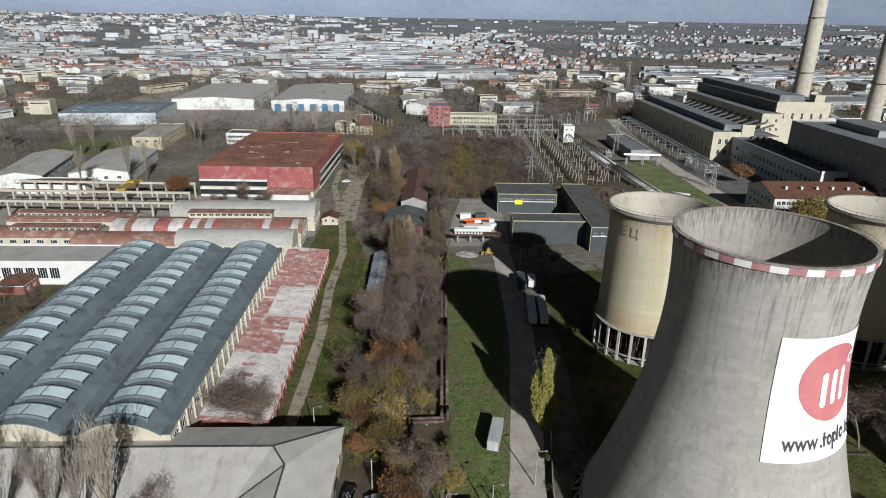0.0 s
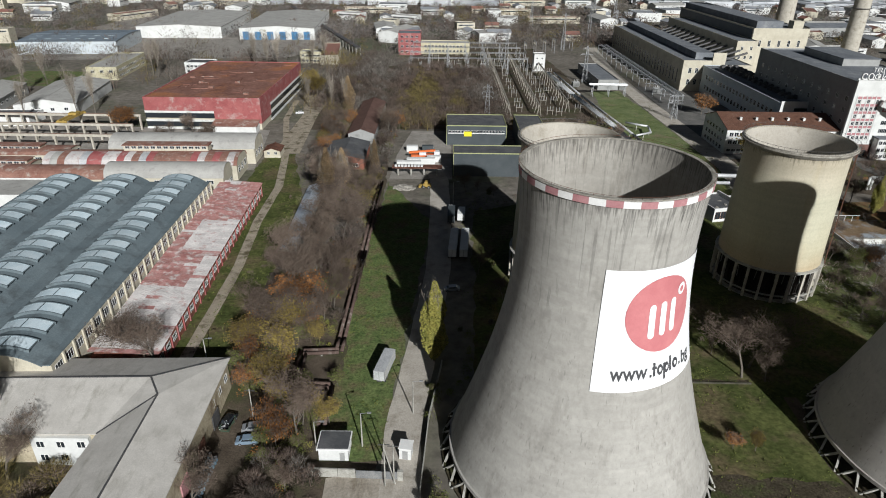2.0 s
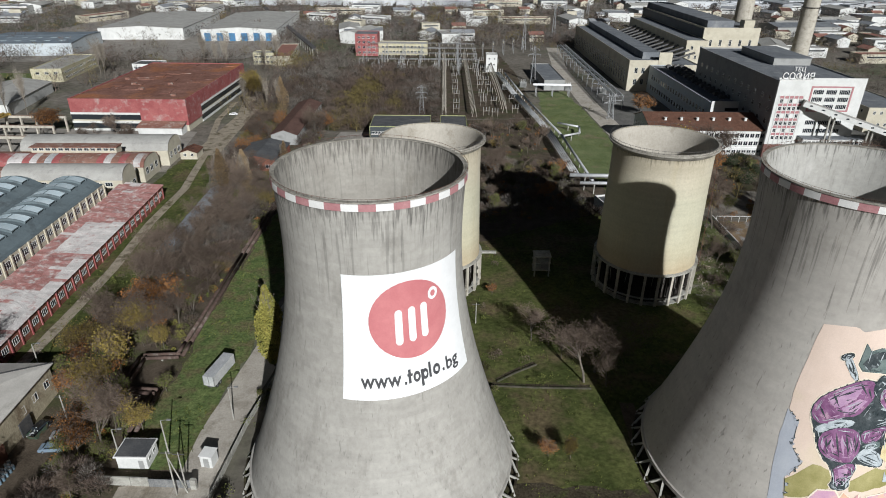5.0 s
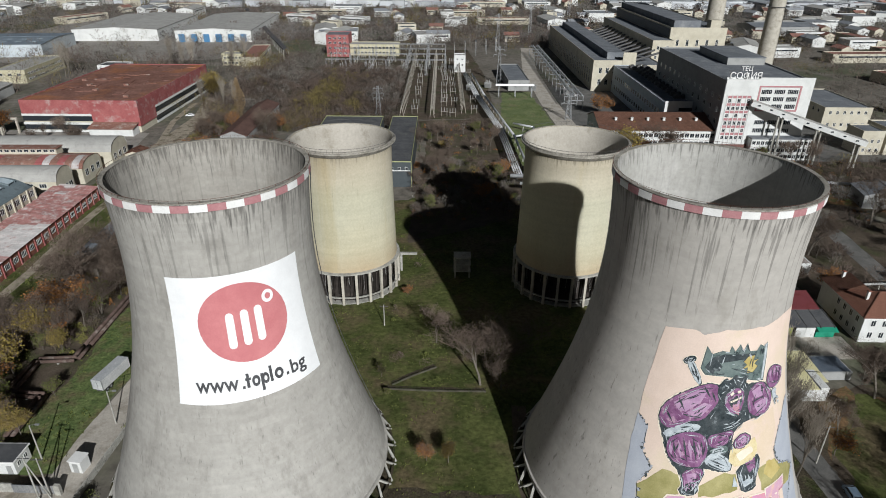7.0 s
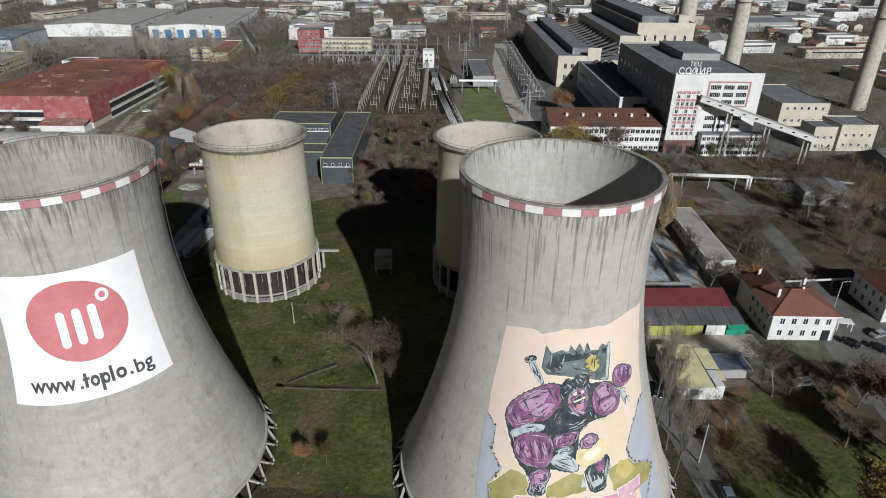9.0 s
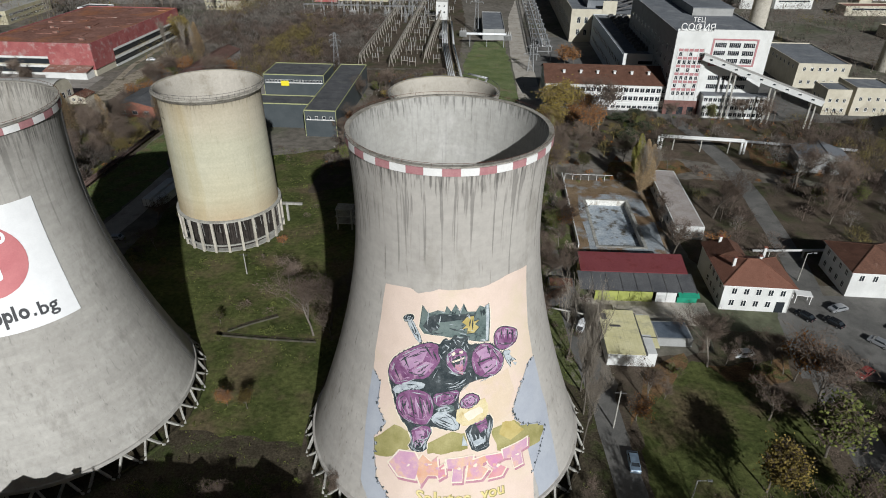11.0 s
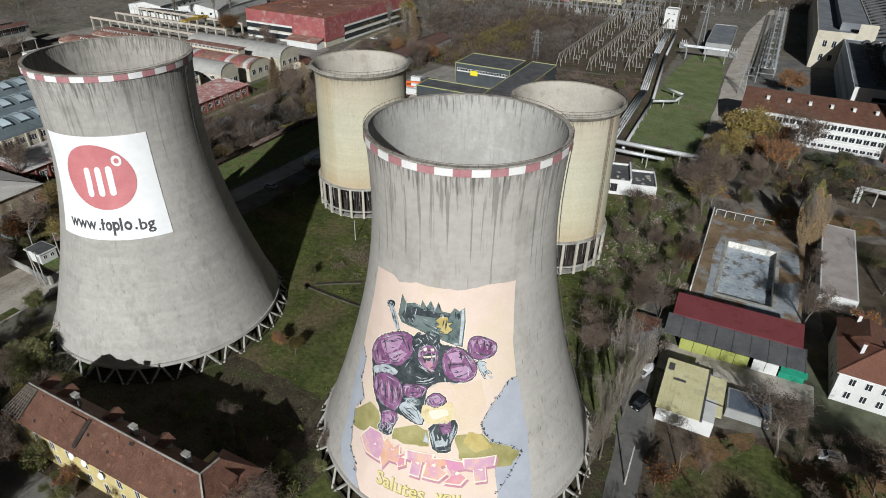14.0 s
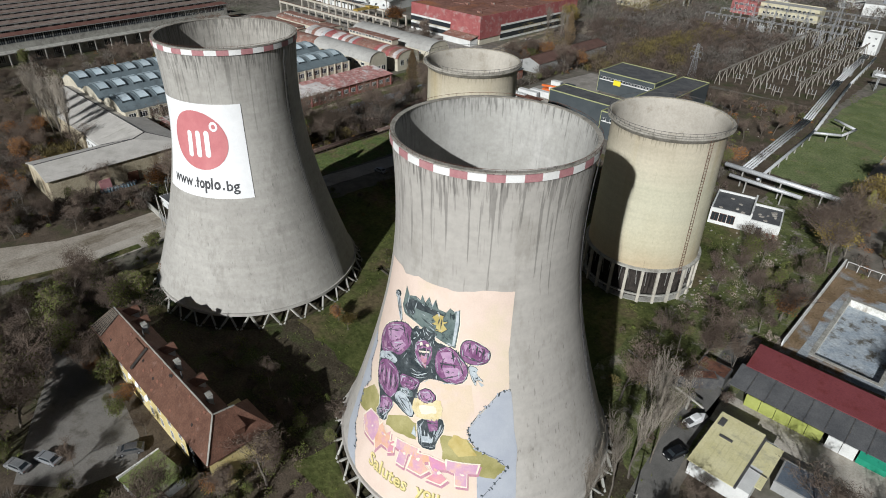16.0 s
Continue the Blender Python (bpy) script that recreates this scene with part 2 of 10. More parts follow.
BEIGE = mat("beige_render", (0.485, 0.445, 0.345), (0.555, 0.515, 0.41), 0.06, 0.9, (0.46, 0.40, 0.27), 0.1, 0.55, 0.7, 2.0, 0.08, 0.06,
            stretch=(1, 1, 0.6), stretch3=(1, 1, 0.08))


def weather_bands(m, low, high, stops):
    """Tints a wall by soft, wandering weather bands over its height."""
    t = m.node_tree
    b = t.nodes["Principled BSDF"]
    src = b.inputs["Base Color"].links[0].from_socket
    geo = t.nodes.new("ShaderNodeNewGeometry")
    sep = t.nodes.new("ShaderNodeSeparateXYZ")
    t.links.new(geo.outputs["Position"], sep.inputs[0])
    nz = t.nodes.new("ShaderNodeTexNoise")
    nz.inputs["Scale"].default_value, nz.inputs["Detail"].default_value = 0.12, 4
    t.links.new(geo.outputs["Position"], nz.inputs["Vector"])
    sh = t.nodes.new("ShaderNodeMath")
    sh.operation = "MULTIPLY_ADD"
    sh.inputs[1].default_value = 9.0
    t.links.new(nz.outputs[0], sh.inputs[0])
    t.links.new(sep.outputs[2], sh.inputs[2])
    mr = t.nodes.new("ShaderNodeMapRange")
    mr.inputs[1].default_value, mr.inputs[2].default_value = low + 4.5, high + 4.5
    t.links.new(sh.outputs[0], mr.inputs[0])
    cr = t.nodes.new("ShaderNodeValToRGB")
    el = cr.color_ramp.elements
    while len(el) < len(stops):
        el.new(0.5)
    for e, (p, c) in zip(el, stops):
        e.position, e.color = p, (*c, 1)
    t.links.new(mr.outputs[0], cr.inputs[0])
    mx = t.nodes.new("ShaderNodeMix")
    mx.data_type, mx.blend_type = "RGBA", "MULTIPLY"
    mx.inputs[0].default_value = 1.0
    t.links.new(src, mx.inputs[6])
    t.links.new(cr.outputs[0], mx.inputs[7])
    t.links.new(mx.outputs[2], b.inputs["Base Color"])
    return m


BEIGE = shell_concrete(BEIGE, 40.0, 2.6, 0.55, 0.0, 0.1)
BEIGE = weather_bands(BEIGE, 6.0, 40.0, ((0.0, (0.84, 0.70, 0.58)), (0.12, (0.93, 0.85, 0.74)), (0.28, (1.03, 1.03, 0.95)), (0.5, (0.98, 1.01, 0.97)), (0.66, (0.94, 0.97, 0.93)), (0.85, (0.99, 0.97, 0.95)), (1.0, (0.90, 0.86, 0.83))))
DARKIN = mat("dark_timber_and_shade", (0.03, 0.027, 0.024), (0.06, 0.05, 0.045), 0.8, 0.9)
WHITE_P = mat("white_paint", (0.72, 0.71, 0.69), (0.8, 0.79, 0.77), 0.6, 0.7, fineamt=0.06, bump=0.03)
RED_P = mat("red_band_paint", (0.37, 0.17, 0.18), (0.44, 0.23, 0.235), 0.8, 0.7, fineamt=0.1, bump=0.03)
BAN_W = mat("banner_white", (0.78, 0.78, 0.78), (0.84, 0.84, 0.84), 0.5, 0.6, fineamt=0.02, bump=0.02)
BAN_R = mat("banner_red", (0.50, 0.17, 0.18), (0.56, 0.21, 0.215), 0.4, 0.6, fineamt=0.05, bump=0.02)
BAN_K = mat("banner_black", (0.055, 0.055, 0.06), (0.08, 0.08, 0.085), 0.5, 0.6, bump=0.02)
RIMSTONE = mat("weathered_rim", (0.27, 0.25, 0.215), (0.38, 0.355, 0.31), 0.6, 0.9, (0.19, 0.175, 0.145), 0.5, 0.5, 0.68, 3.0, 0.25, 0.15)
STEEL = mat("grey_steel", (0.25, 0.26, 0.27), (0.4, 0.4, 0.4), 0.8, 0.5, metal=0.5, bump=0.05)
STEEL_D = mat("dark_steel", (0.06, 0.06, 0.065), (0.11, 0.105, 0.1), 0.8, 0.6, bump=0.05)
RUST = mat("rusty_steel", (0.10, 0.045, 0.03), (0.17, 0.085, 0.06), 0.5, 0.85, (0.06, 0.04, 0.035), 0.8, bump=0.1)
LAGGED = mat("weathered_dark_lagging", (0.075, 0.05, 0.042), (0.13, 0.092, 0.078), 0.5, 0.85, (0.2, 0.17, 0.15), 0.35, 0.55, 0.68, bump=0.1)
SILVER = mat("silver_cladding", (0.5, 0.51, 0.52), (0.66, 0.66, 0.66), 0.3, 0.45, metal=0.3, bump=0.04)
HALLROOF = mat("blue_grey_membrane", (0.12, 0.15, 0.165), (0.165, 0.20, 0.215), 0.08, 0.75, (0.075, 0.085, 0.09), 0.25, 0.5, 0.75, 3.0, 0.15, 0.06)
SKYL = mat("skylight_glazing", (0.50, 0.60, 0.65), (0.62, 0.70, 0.74), 0.3, 0.25, (0.5, 0.56, 0.58), 0.5, 0.55, 0.8, 4.0, 0.1, 0.0, spec=0.5, vary=0.2)
PALE = mat("pale_fibre_cement", (0.33, 0.32, 0.30), (0.42, 0.41, 0.385), 0.15, 0.9, (0.25, 0.24, 0.23), 0.35, 0.55, 0.75, 5.0, 0.15, 0.1)
PALE_D = mat("dark_bitumen_roof", (0.075, 0.077, 0.082), (0.12, 0.12, 0.123), 0.2, 0.85, (0.13, 0.13, 0.125), 0.15, 0.55, 0.7, 4.0, 0.2, 0.1)
PLANTROOF = mat("blue_grey_roof_felt", (0.14, 0.15, 0.165), (0.20, 0.21, 0.225), 0.15, 0.85, (0.25, 0.255, 0.26), 0.12, 0.55, 0.7, 4.0, 0.2, 0.1)
PLAST_BL = mat("pale_blue_render", (0.46, 0.50, 0.53), (0.56, 0.60, 0.62), 0.2, 0.85, (0.40, 0.43, 0.45), 0.2, 0.55, 0.75, 4.0, 0.1, 0.05)
RUSTROOF = mat("rusted_sheet_roof", (0.20, 0.10, 0.078), (0.28, 0.16, 0.125), 0.2, 0.85, (0.36, 0.31, 0.27), 0.35, 0.52, 0.66, 3.0, 0.25, 0.12)
REDSHEET = mat("red_painted_sheet", (0.27, 0.075, 0.075), (0.35, 0.12, 0.115), 0.2, 0.7, (0.40, 0.29, 0.27), 0.3, 0.52, 0.7, 3.0, 0.15, 0.06)
FACROOF = mat("stained_red_roof", (0.17, 0.085, 0.065), (0.26, 0.14, 0.11), 0.09, 0.85, (0.36, 0.15, 0.065), 0.025, 0.47, 0.62, 0.7, 0.28, 0.1)
TILE = mat("brown_roof_tile", (0.098, 0.047, 0.031), (0.145, 0.073, 0.049), 0.5, 0.8, (0.17, 0.10, 0.075), 0.9, 0.58, 0.7, 5.0, 0.35, 0.3, stretch3=(1, 0.35, 1))
TILE_R = mat("red_roof_tile", (0.16, 0.072, 0.048), (0.21, 0.10, 0.068), 0.3, 0.8, (0.14, 0.055, 0.035), 0.3, 0.55, 0.75, 6.0, 0.3, 0.25)
REDROOF = mat("crimson_sheet", (0.14, 0.035, 0.04), (0.18, 0.05, 0.055), 0.2, 0.6, (0.13, 0.03, 0.03), 0.4, bump=0.08)
PLAST_W = mat("white_plaster", (0.58, 0.58, 0.56), (0.68, 0.68, 0.66), 0.25, 0.85, (0.52, 0.51, 0.47), 0.3, 0.6, 0.8, 4.0, 0.06, 0.05, stretch3=(1, 1, 0.2))
PLAST_Y = mat("yellow_plaster", (0.54, 0.44, 0.19), (0.63, 0.53, 0.27), 0.3, 0.9, (0.42, 0.34, 0.2), 0.4, 0.55, 0.75, 4.0, 0.12, 0.1)
PLAST_C = mat("cream_plaster", (0.47, 0.43, 0.29), (0.56, 0.52, 0.38), 0.3, 0.9, (0.40, 0.36, 0.26), 0.4, 0.55, 0.75, 4.0, 0.12, 0.1)
PLAST_B = mat("beige_plaster", (0.46, 0.42, 0.33), (0.56, 0.52, 0.42), 0.2, 0.9, (0.38, 0.34, 0.27), 0.15, 0.55, 0.75, 4.0, 0.1, 0.06)
PLAST_G = mat("grey_plaster", (0.28, 0.28, 0.27), (0.36, 0.36, 0.35), 0.2, 0.9, (0.22, 0.22, 0.21), 0.2, 0.55, 0.75, 4.0, 0.1, 0.06)
BRICK = mat("red_brick", (0.22, 0.085, 0.06), (0.30, 0.13, 0.09), 1.5, 0.9, (0.16, 0.08, 0.065), 0.5, fineamt=0.3)
MAROON = mat("maroon_stone", (0.14, 0.07, 0.06), (0.19, 0.10, 0.085), 0.8, 0.8)
CLAD = mat("dark_cladding", (0.055, 0.065, 0.07), (0.075, 0.085, 0.09), 0.15, 0.55, fineamt=0.06, bump=0.04)
TRIM_Y = mat("lime_trim", (0.32, 0.335, 0.16), (0.38, 0.39, 0.20), 0.5, 0.6, fineamt=0.05, bump=0.02)
SIGN_Y = mat("yellow_panel", (0.75, 0.62, 0.02), (0.8, 0.68, 0.04), 0.5, 0.5, fineamt=0.03, bump=0.0)
LIME = mat("lime_green_paint", (0.30, 0.33, 0.08), (0.38, 0.40, 0.12), 0.4, 0.75, fineamt=0.08)
GREEN_P = mat("green_sheet", (0.02, 0.22, 0.13), (0.03, 0.27, 0.17), 0.4, 0.6, fineamt=0.08)
YSHEET = mat("pale_yellow_sheet", (0.62, 0.57, 0.31), (0.7, 0.65, 0.40), 0.25, 0.75, (0.46, 0.43, 0.28), 0.4, 0.55, 0.7, 3.0, 0.08, 0.05)
ORANGE = mat("orange_paint", (0.6, 0.13, 0.03), (0.66, 0.17, 0.05), 0.5, 0.5, fineamt=0.05)
YELLOW = mat("yellow_machine_paint", (0.33, 0.23, 0.06), (0.42, 0.29, 0.08), 0.5, 0.6, fineamt=0.1)
BLUE = mat("blue_paint", (0.06, 0.17, 0.32), (0.09, 0.22, 0.38), 0.4, 0.6, fineamt=0.05)
GLASS = glossy("window_glass", (0.025, 0.03, 0.035), 0.12)
RUBBER = glossy("rubber", (0.02, 0.02, 0.02), 0.8)
ROADPALE = mat("pale_concrete_road", (0.37, 0.335, 0.29), (0.47, 0.43, 0.375), 0.15, 0.9, (0.28, 0.25, 0.205), 0.22, 0.5, 0.68, 3.0, 0.18, 0.08)
ASPHALT = mat("worn_asphalt", (0.12, 0.117, 0.11), (0.18, 0.172, 0.16), 0.12, 0.9, (0.10, 0.097, 0.09), 0.25, 0.5, 0.7, 5.0, 0.18, 0.08)
CONCPAVE = mat("concrete_paving", (0.25, 0.23, 0.205), (0.33, 0.305, 0.275), 0.15, 0.9, (0.19, 0.175, 0.15), 0.2, 0.5, 0.7, 4.0, 0.18, 0.08)
GATEDIRT = mat("pale_gate_dirt", (0.30, 0.265, 0.22), (0.40, 0.36, 0.305), 0.12, 0.95, (0.20, 0.17, 0.13), 0.1, 0.5, 0.62, 2.0, 0.22, 0.12, stretch3=(1.6, 0.5, 1))
DIRT = mat("trodden_dirt", (0.27, 0.23, 0.175), (0.36, 0.315, 0.25), 0.3, 0.95, (0.10, 0.085, 0.05), 0.25, 0.5, 0.65, 3.0, 0.25, 0.15)
GRASS = mat("winter_grass", (0.048, 0.06, 0.018), (0.102, 0.112, 0.038), 0.12, 0.95, (0.12, 0.096, 0.054), 0.07, 0.48, 0.62, 0.9, 0.42, 0.6)
LAWN = mat("green_grass", (0.072, 0.105, 0.036), (0.145, 0.178, 0.066), 0.35, 0.95, (0.14, 0.12, 0.065), 0.15, 0.48, 0.62, 1.5, 0.5, 0.5)
# dark soil: shade of house, trees and shells is put into its colour
SHADED_HUMUS = mat("shaded_humus", (0.045, 0.038, 0.025), (0.085, 0.07, 0.048), 0.3, 0.95, (0.05, 0.06, 0.022), 0.15, 0.5, 0.62, 2.5, 0.5, 0.5)
YARDPOST = mat("stained_concrete_post", (0.22, 0.20, 0.17), (0.31, 0.285, 0.245), 0.5, 0.9)
LEAFLIT = mat("leaf_litter", (0.07, 0.055, 0.041), (0.12, 0.096, 0.072), 0.25, 0.95, (0.066, 0.07, 0.034), 0.08, 0.5, 0.65, 3.0, 0.35, 0.4)
FIELD = mat("far_ground", (0.125, 0.112, 0.092), (0.195, 0.175, 0.15), 0.02, 0.95, (0.11, 0.115, 0.075), 0.012, 0.5, 0.62, 0.3, 0.35, 0.3)
BARK = mat("grey_bark", (0.11, 0.095, 0.08), (0.17, 0.15, 0.125), 1.5, 0.95, vary=0.2)
TWIG = mat("bare_twigs", (0.11, 0.082, 0.065), (0.175, 0.137, 0.108), 0.4, 0.95, bump=0, vary=0.25)
TWIG_P = mat("poplar_twigs", (0.22, 0.19, 0.155), (0.30, 0.265, 0.22), 0.4, 0.95, bump=0, vary=0.15)
LEAF_Y = mat("yellow_leaves", (0.19, 0.145, 0.036), (0.28, 0.21, 0.05), 0.6, 0.8, bump=0, island=0.3)
LEAF_O = mat("rust_leaves", (0.21, 0.09, 0.03), (0.31, 0.145, 0.045), 0.6, 0.85, bump=0, island=0.35)
LEAF_G = mat("olive_leaves", (0.08, 0.1, 0.026), (0.15, 0.16, 0.046), 0.4, 0.85, bump=0, island=0.35)
LEAF_D = mat("dark_conifer", (0.025, 0.04, 0.02), (0.045, 0.06, 0.03), 0.5, 0.85, bump=0, island=0.3)
WOOD_G = mat("grey_wood_haze", (0.125, 0.11, 0.095), (0.19, 0.17, 0.15), 0.03, 0.95, bump=0, island=0.35)
WOOD_D = mat("dark_wood_haze", (0.06, 0.05, 0.042), (0.10, 0.085, 0.07), 0.03, 0.95, bump=0, island=0.35)
WOOD_O = mat("olive_wood_haze", (0.11, 0.092, 0.036), (0.19, 0.15, 0.06), 0.03, 0.95, bump=0, island=0.35)
MUDROOF = mat("brown_sheet_roof", (0.135, 0.065, 0.052), (0.175, 0.09, 0.073), 0.12, 0.85, (0.20, 0.125, 0.105), 0.25, 0.52, 0.68, 3.0, 0.2, 0.12)
SHEDROOF = mat("weathered_shed_sheets", (0.455, 0.43, 0.395), (0.55, 0.522, 0.482), 0.25, 0.9, (0.36, 0.34, 0.30), 0.5, 0.52, 0.72, 5.0, 0.12, 0.1, stretch3=(1, 0.3, 1))
SHEDWALL = mat("stained_cream_plaster", (0.36, 0.31, 0.215), (0.47, 0.41, 0.30), 0.3, 0.9, (0.22, 0.17, 0.115), 0.35, 0.5, 0.64, 3.0, 0.25, 0.12, stretch3=(1, 1, 0.5))
WOOD_B = mat("brown_wood_haze", (0.088, 0.066, 0.054), (0.15, 0.115, 0.095), 0.03, 0.95, bump=0, island=0.35)
RUBBLE = mat("pale_rubble", (0.26, 0.24, 0.21), (0.4, 0.37, 0.33), 1.0, 0.9, fineamt=0.3)
# city colours hold distance haze: duller walls and paler roofs
CITY_W = mat("hazed_city_white", (0.33, 0.345, 0.37), (0.52, 0.53, 0.545), 0.01, 0.8, bump=0, island=0.25)
CITY_B = mat("hazed_city_beige", (0.25, 0.235, 0.225), (0.34, 0.325, 0.305), 0.01, 0.85, bump=0, island=0.3)
CITY_R = mat("hazed_red_roof", (0.2, 0.10, 0.08), (0.28, 0.15, 0.12), 0.01, 0.85, bump=0, island=0.3)
CITY_G = mat("hazed_grey_roof", (0.17, 0.18, 0.195), (0.30, 0.31, 0.325), 0.01, 0.8, bump=0, island=0.35)

# outer ground rings: distance haze painted in as a blue-grey tint
PLAIN = mat("hazed_fields", (0.155, 0.165, 0.18), (0.22, 0.23, 0.245), 0.004, 0.95, (0.13, 0.145, 0.15), 0.003, 0.5, 0.6, 0.05, 0.3, 0.1)

# ---- ground: one sheet out to the horizon ----
g = G()
rings = [0, 30, 60, 100, 150, 220, 320, 480, 800, 1500, 1800, 2200, 2600, 3100, 3600, 4200, 4850]
SEG = 72


def rise(x, y):
    """The plain climbs gently towards the hills."""
    r = math.hypot(x - 60, y - 130)
    return 0.0 if r < 1500 else 84.0 * ((min(r, 4850) - 1500) / 3350) ** 1.25


pts = [(60.0, 130.0, 0.0)]
for r in rings[1:]:
    for i in range(SEG):
        w = 2 * math.pi * i / SEG
        pts.append((60 + r * math.cos(w), 130 + r * math.sin(w), rise(60 + r * math.cos(w), 130 + r * math.sin(w))))
faces = [(0, 1 + i, 1 + (i + 1) % SEG) for i in range(SEG)]
for k in range(len(rings) - 2):
    a, b = 1 + k * SEG, 1 + (k + 1) * SEG
    faces += [(a + i, b + i, b + (i + 1) % SEG, a + (i + 1) % SEG) for i in range(SEG)]
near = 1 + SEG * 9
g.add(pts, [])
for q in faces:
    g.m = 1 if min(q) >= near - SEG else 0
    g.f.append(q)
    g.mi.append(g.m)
solid("ground", g, [FIELD, PLAIN], "brown and olive winter ground, hazed blue-grey towards the horizon", "ground", "structure")


def sheet(name, label, cat, poly, m, z=0.02, t=0.0):
    """A flat sheet on the ground; poly are its corners."""
    g = G()
    if cat in ("grass", "ground"):
        out = []
        for a, b in zip(poly, poly[1:] + poly[:1]):
            n = max(1, int(math.dist(a, b) / 2.5))
            for i in range(n):
                x, y = a[0] + (b[0] - a[0]) * i / n, a[1] + (b[1] - a[1]) * i / n
                out.append((x + 1.6 * noise.noise((x * 0.25, y * 0.25, 1.0)), y + 1.6 * noise.noise((x * 0.25, y * 0.25, 9.0))))
        poly = out
    if t:
        g.prism(poly, -0.2, t)
    else:
        g.add([(x, y, z) for x, y in poly], [tuple(range(len(poly)))])
    return solid(name, g, m, label, cat, "structure")


def ribbon(name, label, cat, line, width, m, z=0.03):
    """A strip of the given width along a line, with slightly uneven edges."""
    g = G()
    vs, r = [], random.Random(len(line) * 7 + int(width * 10))
    P = []
    for a, b in zip(line, line[1:]):
        n = max(2, int(math.dist(a, b) / 4))
        P += [(a[0] + (b[0] - a[0]) * i / n, a[1] + (b[1] - a[1]) * i / n) for i in range(n)]
    P.append(line[-1])
    for i, p in enumerate(P):
        a, b = P[max(0, i - 1)], P[min(len(P) - 1, i + 1)]
        d = Vector((b[0] - a[0], b[1] - a[1])).normalized()
        for s in (1, -1):
            w = width / 2 + r.uniform(-0.025, 0.025) * width
            vs.append((p[0] - d.y * w * s, p[1] + d.x * w * s, z))
    g.add(vs, [(2 * i, 2 * i + 1, 2 * i + 3, 2 * i + 2) for i in range(len(P) - 1)])
    return solid(name, g, m, label, cat, "structure")


sheet("lawn_towers", "patchy olive grass between the cooling towers", "grass", [(30, 60), (150, 58), (146, 215), (86, 222), (36, 200)], GRASS, 0.015)
sheet("lawn_road", "bright green grass strip beside the service road", "grass", [(2, 84), (14, 84), (17, 130), (22, 190), (4, 228), (2, 160)], LAWN, 0.02)
sheet("lawn_path", "worn grass beside the dirt path", "grass", [(-50, 118), (-23, 108), (-23, 200), (-40, 262), (-52, 262)], GRASS, 0.02)
# plant lawn: paler green with the sun's backscatter put into the colour
sheet("lawn_plant", "green lawn beside the pipe trestle", "grass", [(117, 243), (143, 241), (141.5, 300), (140, 340), (137.5, 396), (120, 396), (115, 340)], mat("worn_sunlit_lawn", (0.105, 0.135, 0.055), (0.18, 0.205, 0.095), 0.12, 0.95, (0.2, 0.17, 0.11), 0.07, 0.55, 0.68, 1.5, 0.4, 0.4), 0.026)
sheet("lawn_far", "mown green field behind the factory", "grass", [(-262, 388), (-204, 390), (-205, 436), (-262, 436)], LAWN, 0.02)
sheet("gate_verge", "dark rough ground with weeds before the gate", "ground", [(-22, 40), (2, 42), (7, 56), (12, 70), (13.2, 84), (-23, 85)], LEAFLIT, 0.018)
sheet("gate_apron", "pale dirt and broken concrete before the gate", "pavement", [(-30, 2), (-12, 24), (-3, 43), (3.5, 56), (5, 66), (4.6, 80), (13, 82), (21, 72), (20.5, 57), (15, 40), (2, 18), (-14, 0)], GATEDIRT, 0.036)
sheet("leaf_floor", "brown leaf litter under the bare trees", "ground", [(-23, 84), (2, 84), (3, 230), (0, 300), (-30, 300), (-24, 200)], LEAFLIT, 0.025)
# park floor takes its dark from painted tree shade
sheet("park_floor", "grass and fallen leaves in the small park, darkened for tree shade", "ground", [(156, 60), (235, 60), (235, 112), (160, 104)], SHADED_HUMUS, 0.02)
sheet("park_lawn", "grass patch in the small park", "grass", [(155.5, 66), (189, 66), (188, 95), (181, 103), (171, 108), (162, 102), (157, 90)], GRASS, 0.03)
LITTER_O = mat("orange_leaf_litter", (0.12, 0.075, 0.04), (0.2, 0.125, 0.065), 0.5, 0.95, (0.085, 0.095, 0.038), 0.3, 0.5, 0.62, 2.5, 0.4, 0.4)
sheet("leaf_patch", "orange leaf litter on the park grass", "ground", [(155, 88), (158, 96), (162, 105), (171, 110.5), (168, 103), (161, 95)], LITTER_O, 0.034)
sheet("leaf_patch", "orange leaf litter under the park trees", "ground", [(174, 106), (192, 110), (190, 104), (183, 101), (177, 102)], LITTER_O, 0.034)
sheet("leaf_patch", "orange leaf litter beside the low shed", "ground", [(166, 197), (182, 197), (198, 206), (196, 216), (172, 212)], LITTER_O, 0.034)
sheet("leaf_patch", "trodden bare earth beside the pipe bridge", "ground", [(222, 214), (250, 206), (262, 224), (226, 240)], LITTER_O, 0.034)
sheet("park_litter", "brown leaf litter under the park trees", "ground", [(153.5, 60), (200, 60), (198, 118), (179, 118.5), (176, 110), (154, 107)], LEAFLIT, 0.026)
sheet("wood_floor", "brown leaf litter under the far wood", "ground", [(-48, 300), (58, 304), (66, 450), (-45, 480)], LEAFLIT, 0.02)
sheet("grove_floor", "leaf litter round the office grove", "ground", [(147, 196), (152, 236), (250, 196), (250, 262), (150, 262), (126, 240)], LEAFLIT, 0.022)
sheet("street_floor", "dark leafy ground along the tree-lined street", "ground", [(182, 146), (330, 110), (330, 262), (250, 262), (250, 196), (200, 200), (182, 198)], LEAFLIT, 0.021)
